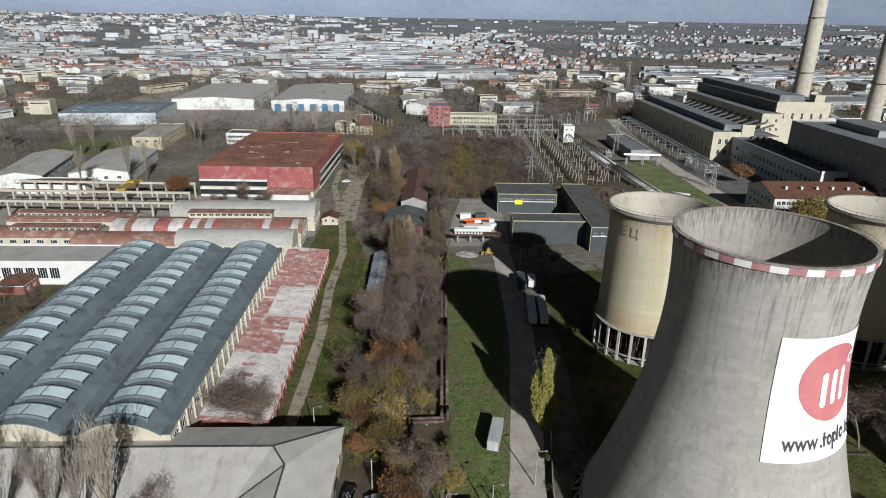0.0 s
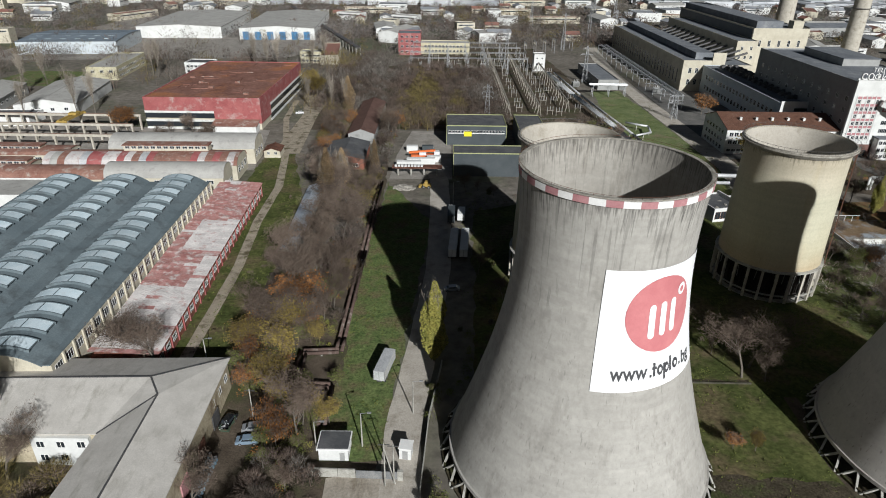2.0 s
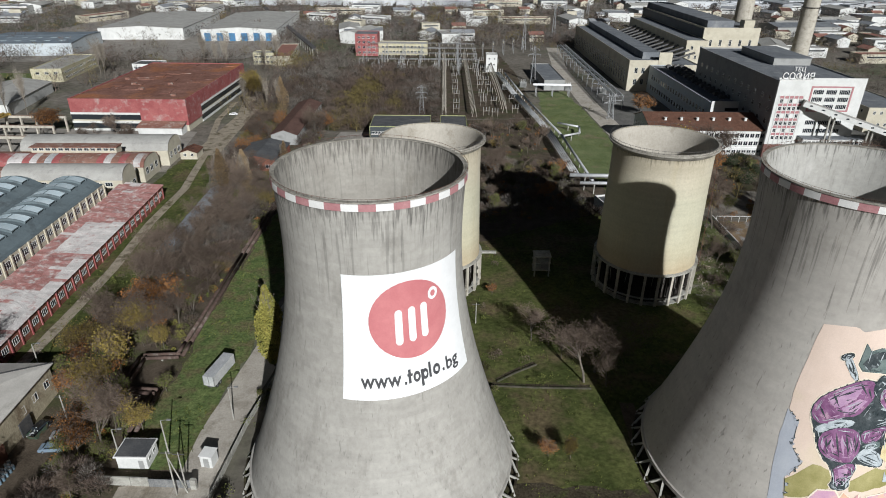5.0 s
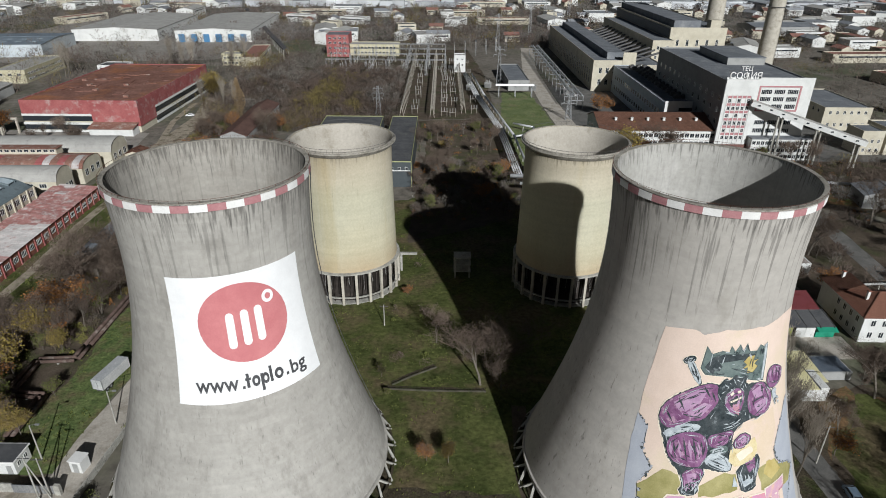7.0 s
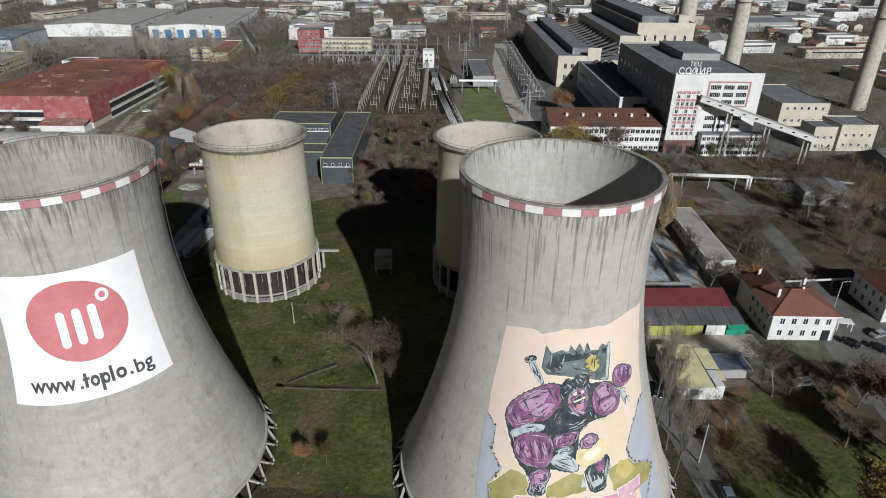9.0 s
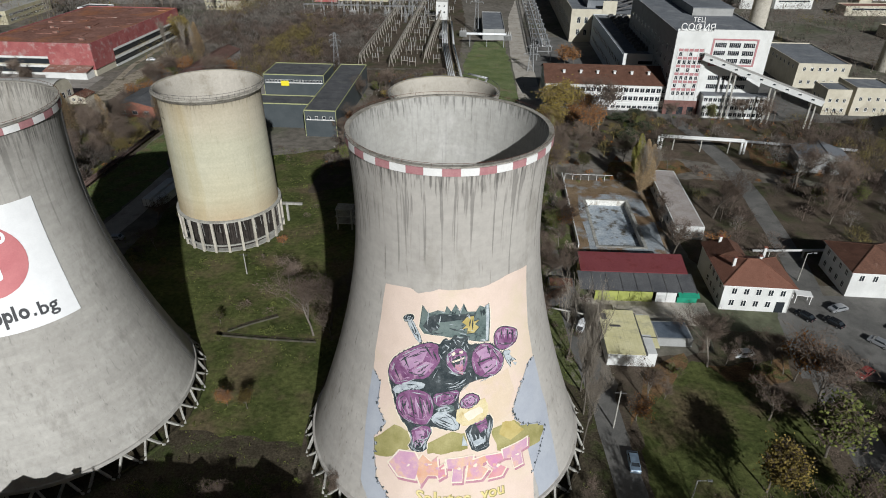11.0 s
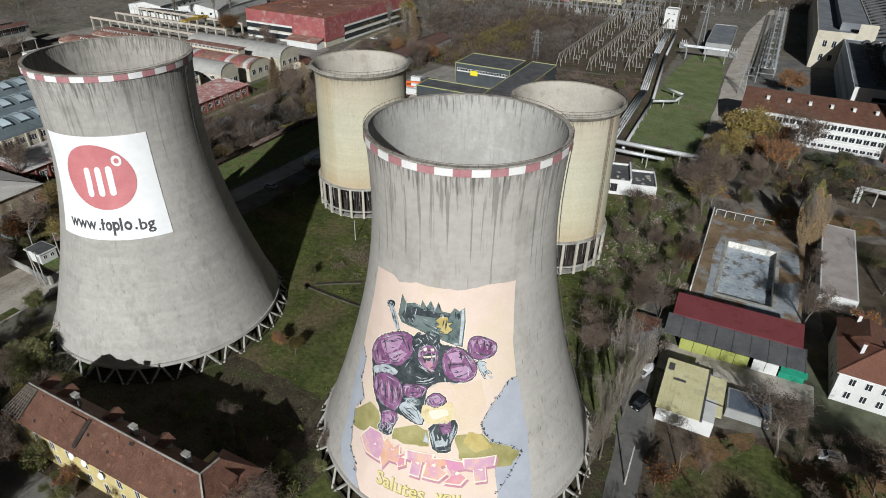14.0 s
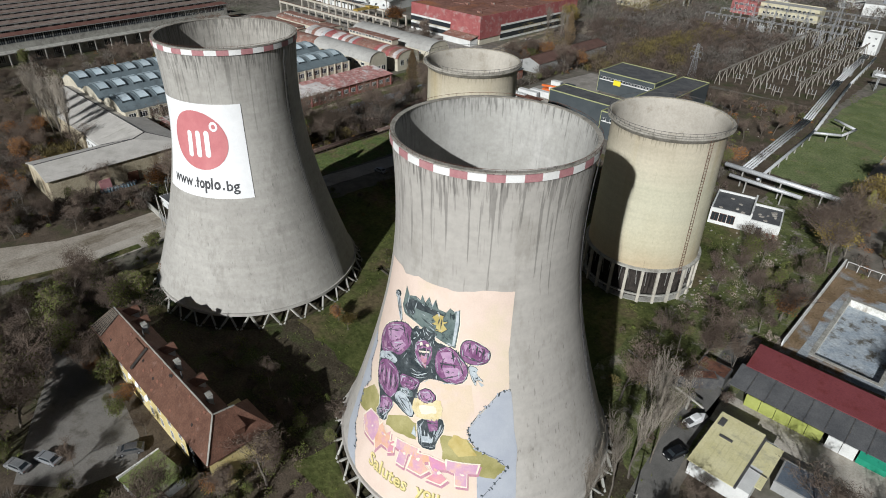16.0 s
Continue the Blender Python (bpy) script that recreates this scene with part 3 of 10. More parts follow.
sheet("tower_verge", "rough grass and rubble beside the beige tower", "ground", [(128, 96), (152, 96), (152, 196), (146, 240), (122, 240), (130, 170)], mat("grass_and_rubble", (0.07, 0.085, 0.03), (0.13, 0.14, 0.06), 0.2, 0.95, (0.24, 0.22, 0.185), 0.22, 0.55, 0.64, 1.8, 0.45, 0.4), 0.024)
sheet("scrub_floor", "dry brown scrub ground behind the beige towers", "ground", [(72, 178), (122, 206), (126, 250), (118, 252), (112, 330), (56, 322), (56, 304), (76, 300)], LEAFLIT, 0.023)
sheet("switch_floor", "brown gravelled ground of the switchyard", "ground", [(56, 326), (112, 330), (112, 452), (104, 560), (0, 560), (-2, 446), (56, 446)], LEAFLIT, 0.021)
sheet("works_floor", "dark rough ground with dry grass by the halls", "ground", [(-192, 50), (-20, 40), (-20, 84), (-112, 88), (-116, 190), (-192, 225)], LEAFLIT, 0.021)
sheet("yard_front", "mixed grass and litter before the old house", "ground", [(20, 10), (150, 10), (150, 62), (20, 62)], LEAFLIT, 0.012)
# two floors darkened where the house and trees cast shade
sheet("shade_floor", "humus under shrubs, darkened for the shadow of the old house", "ground", [(50, 57), (106, 57), (107, 68), (98, 80), (70, 82), (54, 70)], SHADED_HUMUS, 0.03)
sheet("lane_verge", "leafy verge beside the lane, darkened for tree shade", "ground", [(126, 50), (151, 50), (150, 96), (140, 104), (128, 66)], SHADED_HUMUS, 0.03)
ribbon("road", "worn grey asphalt service road", "road", [(18.5, 60), (17.6, 93), (19.8, 112), (24, 156), (24.5, 196), (24, 232), (17, 262)], 7.2, ROADPALE, 0.04)
ribbon("path", "pale trodden dirt path", "path", [(-33, 112), (-33.5, 140), (-34, 158), (-37, 190), (-37.5, 222), (-44, 262), (-57, 320), (-60, 360)], 3.0, DIRT, 0.04)
ribbon("lane", "grey asphalt lane beside the compound", "road", [(154, 20), (153, 70), (151, 96), (149, 112), (147, 150)], 5.0, ASPHALT, 0.04)
ribbon("plant_road", "grey concrete road past the plant", "road", [(143, 224), (147.4, 246), (147.2, 300), (145.5, 372), (147, 472), (157, 572)], 10.5, ROADPALE, 0.045)
ribbon("avenue", "tree-lined asphalt street", "road", [(205, 126), (209, 150), (212, 185), (212.6, 212), (210, 240), (205, 262)], 6.4, ASPHALT, 0.045)
ribbon("park_road", "grey asphalt park road with white dashes", "road", [(199, 112), (196.5, 100), (195.5, 84), (194.5, 60)], 7.0, ASPHALT, 0.044)
for i in range(7):
    solid("road_marking", G().box(196.0 - 0.1 * i - 0.09, 64 + 5.4 * i, 0.05, 196.0 - 0.1 * i + 0.09, 66 + 5.4 * i, 0.06), WHITE_P, "worn white dash on the asphalt", "road marking", "structure")
ribbon("verge_strip", "strip of worn grass beside the gate road", "grass", [(20, 70), (20.4, 58), (15.5, 41), (4, 20)], 2.4, GRASS, 0.042)
sheet("yard", "grey concrete works yard", "pavement", [(4, 232), (29, 232), (29, 275), (26, 300), (10, 300), (5, 262)], CONCPAVE, 0.035)
sheet("plant_yard", "dark asphalt apron of the power plant", "pavement", [(150, 262), (300, 262), (300, 420), (152, 410)], ASPHALT, 0.03)
sheet("car_park", "dark asphalt car park", "pavement", [(192, 104), (232, 104), (232, 134), (199, 134), (195, 124)], ASPHALT, 0.031)
sheet("court", "cracked asphalt court by the old house", "pavement", [(46, 39.5), (50, 43.6), (63, 44.4), (70, 45), (82, 43.4), (88, 40.5), (86, 32), (78, 25), (66, 31), (57, 36)], mat("cracked_court", (0.17, 0.16, 0.145), (0.25, 0.235, 0.215), 0.2, 0.9, (0.11, 0.10, 0.085), 0.2, 0.5, 0.66, 4.0, 0.2, 0.1), 0.03)
sheet("factory_yard", "bare earth and concrete yard of the factory", "pavement", [(-50, 262), (-50, 330), (-64, 400), (-40, 400), (-42, 330), (-38, 262)], DIRT, 0.03)
sheet("warehouse_yard", "pale paved yard round the white warehouses", "pavement", [(-330, 470), (-97, 500), (-62, 600), (-70, 760), (-330, 760)], CONCPAVE, 0.02)
sheet("gantry_yard", "stained concrete yard under the crane trestles", "pavement", [(-215, 236), (-52, 240), (-60, 298), (-215, 305)], CONCPAVE, 0.025)

# ---- cooling towers ----
Z_TOP, Z_THR, Z_BASE, R_THR, C_LOW = 56.4, 46.0, 3.0, 13.4, 30.55
TOWER_A, TOWER_B = (50.0, 87.46), (121.45, 86.96)


def tower_r(z):
    if z > Z_THR:
        return R_THR + 0.55 * ((z - Z_THR) / (Z_TOP - Z_THR)) ** 2
    return R_THR * math.sqrt(1 + ((z - Z_THR) / C_LOW) ** 2)


def big_tower(x, y, label, lining, conc):
    e = thing("cooling_tower", label, "cooling tower", x, y, group="concrete cooling towers")
    zs = [Z_BASE + (Z_TOP - Z_BASE) * i / 44 for i in range(45)]
    prof = [(tower_r(z), z) for z in zs] + [(tower_r(z) - 0.45, z) for z in reversed(zs)]
    part("shell", G().lathe(prof[:45], 128), conc, e, "", True)
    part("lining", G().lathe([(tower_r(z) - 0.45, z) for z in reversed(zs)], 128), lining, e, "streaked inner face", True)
    part("shell_edge", G().lathe([(tower_r(Z_BASE), Z_BASE), (tower_r(Z_BASE) - 0.45, Z_BASE)], 96), conc, e)
    rt = tower_r(Z_TOP)
    part("rim", G().lathe([(rt - 0.55, Z_TOP), (rt + 0.14, Z_TOP), (rt + 0.14, Z_TOP + 0.12), (rt - 0.55, Z_TOP + 0.12)], 96, close=True), RIMSTONE, e, "weathered grey rim walkway")
    rail = G()
    for i in range(72):
        w = 2 * math.pi * i / 72
        c, s = math.cos(w) * (rt + 0.1), math.sin(w) * (rt + 0.1)
        rail.tube((c, s, Z_TOP + 0.2), (c, s, Z_TOP + 0.55), 0.02, n=4)
    rail.lathe([(rt + 0.08, Z_TOP + 0.52), (rt + 0.12, Z_TOP + 0.52), (rt + 0.12, Z_TOP + 0.555), (rt + 0.08, Z_TOP + 0.555)], 72, close=True)
    part("railing", rail, RUST, e, "thin rusty railing")
    n = 40
    seg = {}
    for k, m in enumerate((RED_P, WHITE_P)):
        rr = rt + 0.06
        seg[k] = G().lathe([(rr - 0.25, Z_TOP - 1.08), (rr + 0.06, Z_TOP - 1.08), (rr + 0.08, Z_TOP - 0.14), (rr - 0.2, Z_TOP - 0.14)], 4, 0, 360 / n, close=True).mesh("band_panel", m)
    for i in range(n):
        part("band_panel", seg[i % 2], None, e, at=pose(0, 0, 0, 0, 0, i * 360 / n), label=("red", "white")[i % 2] + " painted band panel")
    rb = tower_r(Z_BASE)
    part("base_ring", G().lathe([(rb - 0.7, Z_BASE - 0.5), (rb + 0.35, Z_BASE - 0.5), (rb + 0.3, Z_BASE + 0.15), (rb - 0.7, Z_BASE + 0.15)], 96, close=True), conc, e)
    nv = 34
    for i in range(nv):
        for s in (-1, 1):
            wt = 2 * math.pi * (i + 0.5) / nv
            wb = wt + s * math.pi / nv * 0.92
            a = ((rb - 0.1) * math.cos(wt), (rb - 0.1) * math.sin(wt), Z_BASE - 0.4)
            b = ((rb + 1.9) * math.cos(wb), (rb + 1.9) * math.sin(wb), -0.3)
            part("strut", G().beam(a, b, 0.36, 0.36), CONC_OLD, e)
    # basin and boards are dark to paint the shade under the shell
    part("basin", G().lathe([(0.01, 0.1), (rb + 1.2, 0.1), (rb + 1.2, 0.55), (rb + 1.6, 0.55), (rb + 1.6, -0.2)], 72), SHADED_HUMUS, e, "low concrete basin wall, darkened for the shade under the shell")
    fill = G()
    for i in range(60):
        w = 2 * math.pi * i / 60
        fill.beam(((rb - 3) * math.cos(w), (rb - 3) * math.sin(w), 0.1), ((rb - 3) * math.cos(w + 0.05), (rb - 3) * math.sin(w + 0.05), 5.5), 1.6, 0.1)
    part("fill", fill, DARKIN, e, "dark boards added behind the struts")
    lad = G()
    wl = radians(20)
    for s in (-0.25, 0.25):
        for z0 in range(4, 55, 3):
            p = [((tower_r(z) + 0.35) * math.cos(wl) - s * math.sin(wl), (tower_r(z) + 0.35) * math.sin(wl) + s * math.cos(wl), z) for z in (z0, min(z0 + 3, 56.5))]
            lad.tube(p[0], p[1], 0.05, n=4)
    part("ladder", lad, STEEL_D, e, "dark steel ladder up the shell")
    return e


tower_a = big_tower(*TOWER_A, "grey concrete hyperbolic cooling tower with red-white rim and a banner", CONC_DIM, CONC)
tower_b = big_tower(*TOWER_B, "grey concrete hyperbolic cooling tower with a painted mural", CONC_IN, CONC_B)


def on_tower(deg, z, off=0.05):
    """A place on the shell, in the tower's own axes: bearing, height, distance off the wall."""
    w = radians(deg)
    r = tower_r(z) + off
    return (r * math.cos(w), r * math.sin(w), z)


def wrap(poly, off, step_a=2.0, step_z=1.0):
    """A flat shape in bearing and height, bent on to the shell."""
    bm = bmesh.new()
    vs = [bm.verts.new((a, z, 0)) for a, z in poly]
    bm.faces.new(vs)
    bmesh.ops.triangulate(bm, faces=bm.faces[:])
    lo = [min(p[k] for p in poly) for k in (0, 1)]
    hi = [max(p[k] for p in poly) for k in (0, 1)]
    for k, st in ((0, step_a), (1, step_z)):
        v = lo[k] + st
        while v < hi[k]:
            co, no = Vector((0, 0, 0)), Vector((0, 0, 0))
            co[k], no[k] = v, 1
            bmesh.ops.bisect_plane(bm, geom=bm.verts[:] + bm.edges[:] + bm.faces[:], plane_co=co, plane_no=no)
            v += st
    g = G()
    bm.verts.index_update()
    g.v = [on_tower(v.co.x, v.co.y, off) for v in bm.verts]
    for f in bm.faces:
        q = [v.index for v in f.verts]
        n = f.normal.z
        g.f.append(tuple(q if n > 0 else q[::-1]))
        g.mi.append(0)
    bm.free()
    return g


def blob(a, z, ra, rz, n=20, turn=0.0, wob=0.0, seed=0):
    """A rounded outline in bearing and height: half-widths in degrees and metres."""
    r = random.Random(seed)
    ph = [r.uniform(0, 6.28) for _ in range(3)]
    out = []
    for i in range(n):
        w = 2 * math.pi * i / n
        k = 1 + wob * (math.sin(3 * w + ph[0]) + 0.7 * math.sin(5 * w + ph[1]))
        c, s = math.cos(w) * k, math.sin(w) * k
        t = radians(turn)
        u, v = c * ra * math.cos(t) - s * rz * 4.0 * math.sin(t), c * ra / 4.0 * math.sin(t) + s * rz * math.cos(t)
        out.append((a + u, z + v))
    return out


def small_tower(x, y, label):
    e = thing("cooling_tower", label, "cooling tower", x, y, group="beige cooling towers")
    zt, zb = S_TOP, S_BASE
    r1, r0 = S_RTOP, S_RBASE
    part("shell", G().lathe([(r0, zb), (r0 - (r0 - r1) * 0.55, zb + 12), (r1, zt - 8), (r1, zt - 1.4), (r1 + 0.5, zt), (r1 + 0.25, zt), (r1 - 0.2, zt - 1.4)], 96), BEIGE, e, "", True)
    part("lining", G().lathe([(r1 + 0.2, zt - 0.1), (r1 - 0.4, zt - 1.4), (r1 - 0.4, zt - 8), (r0 - (r0 - r1) * 0.55 - 0.4, zb + 12), (r0 - 0.4, zb), (r0, zb)], 96), PALE_IN, e, "pale mottled inner face", True)
    part("rim", G().lathe([(r1 - 0.1, zt - 1.5), (r1 + 0.25, zt - 1.5), (r1 + 1.15, zt - 0.55), (r1 + 1.15, zt - 0.2), (r1 + 0.75, zt - 0.2), (r1 + 0.75, zt + 0.1), (r1 + 0.35, zt + 0.1), (r1 - 0.1, zt - 0.9)], 96, close=True), RIMSTONE, e, "flared weathered rim gallery")
    rail = G()
    for i in range(60):
        w = 2 * math.pi * i / 60
        c, s = math.cos(w) * (r1 + 1.1), math.sin(w) * (r1 + 1.1)
        rail.tube((c, s, zt), (c, s, zt + 0.9), 0.03, n=4)
    rail.lathe([(r1 + 1.07, zt + 0.87), (r1 + 1.13, zt + 0.87), (r1 + 1.13, zt + 0.93), (r1 + 1.07, zt + 0.93)], 60, close=True)
    part("railing", rail, STEEL_D, e, "thin dark railing")
    part("skirt_ring", G().lathe([(r0 - 0.5, zb - 0.45), (r0 + 0.75, zb - 0.45), (r0 + 0.75, zb - 0.1), (r0 - 0.5, zb + 0.1)], 96, close=True), CONC_OLD, e)
    n = 24
    post = G().box(-0.26, -0.32, -0.3, 0.26, 0.32, zb - 0.45).mesh("post", TRESTLE)
    for i in range(n):
        w = 360 * i / n
        part("post", post, None, e, at=pose((r0 + 0.45) * math.cos(radians(w)), (r0 + 0.45) * math.sin(radians(w)), 0, 0, 0, w))
    for z in (2.1,):
        part("ring_beam", G().lathe([(r0 + 0.25, z - 0.15), (r0 + 0.65, z - 0.15), (r0 + 0.65, z + 0.15), (r0 + 0.25, z + 0.15)], 72, close=True), CONC_OLD, e)
    rb = random.Random(int(x))
    fill = G()
    for i in range(190):
        w = 2 * math.pi * (i + rb.random() * 0.6) / 190
        z1, z0 = zb - 0.3, rb.uniform(0.2, zb * 0.8)
        fill.beam(((r0 - 1) * math.cos(w), (r0 - 1) * math.sin(w), z0), ((r0 - 1) * math.cos(w + 0.01), (r0 - 1) * math.sin(w + 0.01), z1), 0.5, 0.06)
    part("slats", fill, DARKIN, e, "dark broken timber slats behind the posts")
    for i in range(34):
        w = 2 * math.pi * (i + rb.uniform(-0.3, 0.3)) / 34
        z1, z0 = zb * rb.uniform(0.8, 0.95), zb * rb.uniform(0.35, 0.6)
        part("loose_slat", G().beam(((r0 - 0.7) * math.cos(w), (r0 - 0.7) * math.sin(w), z0), ((r0 - 0.7) * math.cos(w + rb.uniform(-0.05, 0.05)), (r0 - 0.7) * math.sin(w), z1), 0.3, 0.05), PALE, e)
    # dark cylinder added so the space behind the posts reads as shade
    part("inner_screen", G().lathe([(r0 - 1.6, 0.1), (r0 - 1.6, zb)], 64), DARKIN, e, "dark screen added for the shade behind the posts")
    part("basin", G().lathe([(0.01, 0.15), (r0 + 0.2, 0.15), (r0 + 0.2, -0.2)], 64), CONC_OLD, e)
    if x > 100:
        lad = G()
        wl = radians(-25)
        for s in (-0.35, 0.35):
            lad.tube(((r0 + 1) * math.cos(wl) - s * math.sin(wl), (r0 + 1) * math.sin(wl) + s * math.cos(wl), zb - 1), ((r1 + 0.9) * math.cos(wl) - s * math.sin(wl), (r1 + 0.9) * math.sin(wl) + s * math.cos(wl), zt), 0.06, n=4)
        for k in range(44):
            z = zb - 1 + (zt - zb) * k / 44
            r = r0 + 1 + (r1 - 0.1 - r0) * k / 44
            lad.tube((r * math.cos(wl) + 0.35 * math.sin(wl), r * math.sin(wl) - 0.35 * math.cos(wl), z), (r * math.cos(wl) - 0.35 * math.sin(wl), r * math.sin(wl) + 0.35 * math.cos(wl), z), 0.04, n=4)
        part("ladder", lad, RUST, e, "rusty caged ladder")
    return e


S_TOP, S_BASE, S_RTOP, S_RBASE = 41.0, 9.2, 12.4, 13.0
tower_c = small_tower(57.7, 154.8, "beige rendered cooling tower on concrete posts")
tower_d = small_tower(116.35, 154.3, "beige rendered cooling tower on posts with ladder")

# ---- banner and mural, on the shells ----
ban = part("banner", wrap([(-102.6, 27.0), (-24.2, 27.0), (-24.2, 46.0), (-102.6, 46.0)], 0.14), BAN_W, tower_a, "large white banner with a red disc and white bars")


def mark(g, m, parent, label="", name="banner_mark"):
    return part(name, g, m, parent, label)


def round_bar(a, z0, z1, wa, wz):
    out = []
    for i in range(9):
        w = math.pi * i / 8
        out.append((a + wa * math.cos(w), z1 - wz + wz * math.sin(w)))
    for i in range(9):
        w = math.pi + math.pi * i / 8
        out.append((a + wa * math.cos(w), z0 + wz + wz * math.sin(w)))
    return out


disc = []
for i in range(40):
    w = 2 * math.pi * i / 40
    k = 1 + 0.04 * math.cos(2 * w + 0.6)
    disc.append((-63.0 + 24.2 * k * math.cos(w), 38.6 + 6.15 * k * math.sin(w)))
mark(wrap(disc, 0.19), BAN_R, ban, "red rounded disc")
for a in (-71.0, -63.0, -55.2):
    mark(wrap(round_bar(a, 35.0 + (a + 71) * 0.02, 40.4 + (a + 71) * 0.02, 2.2, 0.6), 0.23), BAN_W, ban, "white rounded bar")
mark(wrap(blob(-48.4, 41.6, 3.5, 0.98), 0.23), BAN_W, ban, "white ring")
mark(wrap(blob(-48.4, 41.6, 1.7, 0.48), 0.26), BAN_R, ban)
PEACH = mat("mural_peach", (0.66, 0.53, 0.445), (0.72, 0.585, 0.50), 0.2, 0.85, (0.65, 0.55, 0.41), 0.15, 0.5, 0.7, fineamt=0.05, bump=0.05)
M_GREY = mat("mural_grey_blue", (0.36, 0.38, 0.43), (0.41, 0.43, 0.47), 0.3, 0.85, fineamt=0.05, bump=0.05)
M_OLIVE = mat("mural_olive", (0.26, 0.24, 0.09), (0.40, 0.36, 0.17), 0.25, 0.85, fineamt=0.1, bump=0.05)
M_PURP = mat("mural_purple", (0.15, 0.055, 0.135), (0.27, 0.13, 0.25), 0.9, 0.8, (0.40, 0.25, 0.34), 1.1, 0.55, 0.65, fineamt=0.15, bump=0.05)
M_DARK = mat("mural_dark", (0.02, 0.03, 0.035), (0.07, 0.08, 0.085), 0.8, 0.8, (0.16, 0.18, 0.19), 1.0, 0.58, 0.66, fineamt=0.2, bump=0.05)
M_TEAL = mat("mural_slate_green", (0.09, 0.125, 0.12), (0.17, 0.21, 0.2), 0.5, 0.8, (0.03, 0.045, 0.05), 0.7, 0.55, 0.65, fineamt=0.1, bump=0.05)
M_FLAME = mat("mural_yellow", (0.60, 0.50, 0.26), (0.68, 0.59, 0.38), 0.7, 0.8, (0.4, 0.28, 0.12), 0.9, 0.55, 0.7, fineamt=0.1, bump=0.05)
M_PINK = mat("mural_pink", (0.58, 0.26, 0.28), (0.66, 0.36, 0.36), 0.4, 0.8, (0.55, 0.25, 0.42), 0.35, 0.45, 0.65, fineamt=0.06, bump=0.05)
M_PALE = mat("mural_pale", (0.7, 0.62, 0.5), (0.78, 0.7, 0.58), 0.6, 0.8, fineamt=0.05, bump=0.03)
M_CREAM = mat("mural_cream", (0.42, 0.33, 0.11), (0.52, 0.43, 0.18), 0.6, 0.8, fineamt=0.05, bump=0.03)

rm = random.Random(5)


def ragged(line, amp_a, amp_z, n=3):
    """Wobbles between the corners of an outline."""
    out = []
    for (a, z), (b, y) in zip(line, line[1:] + line[:1]):
        for i in range(n):
            out.append((a + (b - a) * i / n + rm.uniform(-amp_a, amp_a), z + (y - z) * i / n + rm.uniform(-amp_z, amp_z)))
    return out


mural = part("mural", wrap(ragged([(-123.5, 38.12), (-107.6, 38.73), (-102.6, 38.19), (-91.1, 39.05), (-74.9, 39.17), (-64.9, 39.04), (-51.6, 39.75), (-34.1, 39.74), (-34.8, 35.22), (-36, 30.61), (-35.3, 24.85), (-39.6, 24.75), (-44, 23.21), (-49.6, 21.2), (-53.4, 19.26), (-53.4, 17.61), (-49.4, 15.92), (-40.2, 14.53), (-36.1, 13.06), (-38.8, 11.69), (-43.4, 9.77), (-47.7, 7.78), (-50, 3.3), (-104, 3.2), (-108.4, 5.03), (-110.4, 6.71), (-115.1, 8.19), (-117.6, 11.48), (-119.4, 14.39), (-114.6, 17.16), (-120.3, 19.18), (-120.8, 22.88), (-126.3, 24.49), (-126.6, 28.23), (-125, 34.74)], 0.25, 0.1, 3), 0.035), PEACH, tower_b,
             "faded peach painted mural ground with ragged edges")


def art(poly, m, lay, label=""):
    return part("mural_patch", wrap(poly, 0.035 + 0.012 * lay, 2.5, 1.2), m, mural, label)


def swell(poly, k_a, k_z):
    """An outline pushed out from its middle by so many degrees and metres."""
    ca, cz = sum(p[0] for p in poly) / len(poly), sum(p[1] for p in poly) / len(poly)
    ra, rz = max(abs(p[0] - ca) for p in poly), max(abs(p[1] - cz) for p in poly)
    return [(ca + (a - ca) * (1 + k_a / ra), cz + (z - cz) * (1 + k_z / rz)) for a, z in poly]


def soften(poly):
    """Rounds the corners of an outline once."""
    out = []
    for (a, z), (b, y) in zip(poly, poly[1:] + poly[:1]):
        out += [(a * 0.75 + b * 0.25, z * 0.75 + y * 0.25), (a * 0.25 + b * 0.75, z * 0.25 + y * 0.75)]
    return out


def stroke(a, z, b, y, w, m, lay):
    """A tapered brush stroke between two places."""
    da, dz = b - a, (y - z) * 4
    n = math.hypot(da, dz) or 1
    u, v = -dz / n * w, da / n * w / 4
    art([(a, z), (a + da * 0.35 + u, z + (y - z) * 0.35 + v), (b, y), (a + da * 0.35 - u, z + (y - z) * 0.35 - v)], m, lay)


M_LILAC = mat("mural_lilac", (0.36, 0.21, 0.35), (0.47, 0.31, 0.44), 0.8, 0.8, fineamt=0.1, bump=0.03)
M_ROSE = mat("mural_rose", (0.42, 0.20, 0.26), (0.5, 0.28, 0.32), 0.8, 0.8, fineamt=0.1, bump=0.03)
M_STEELY = mat("mural_pale_steel", (0.34, 0.38, 0.41), (0.52, 0.56, 0.58), 1.2, 0.8, fineamt=0.15, bump=0.03)
M_OCHRE = mat("mural_ochre", (0.62, 0.50, 0.36), (0.66, 0.54, 0.42), 0.3, 0.85, (0.66, 0.53, 0.445), 0.25, 0.45, 0.6, fineamt=0.06, bump=0.05)


fine = {}


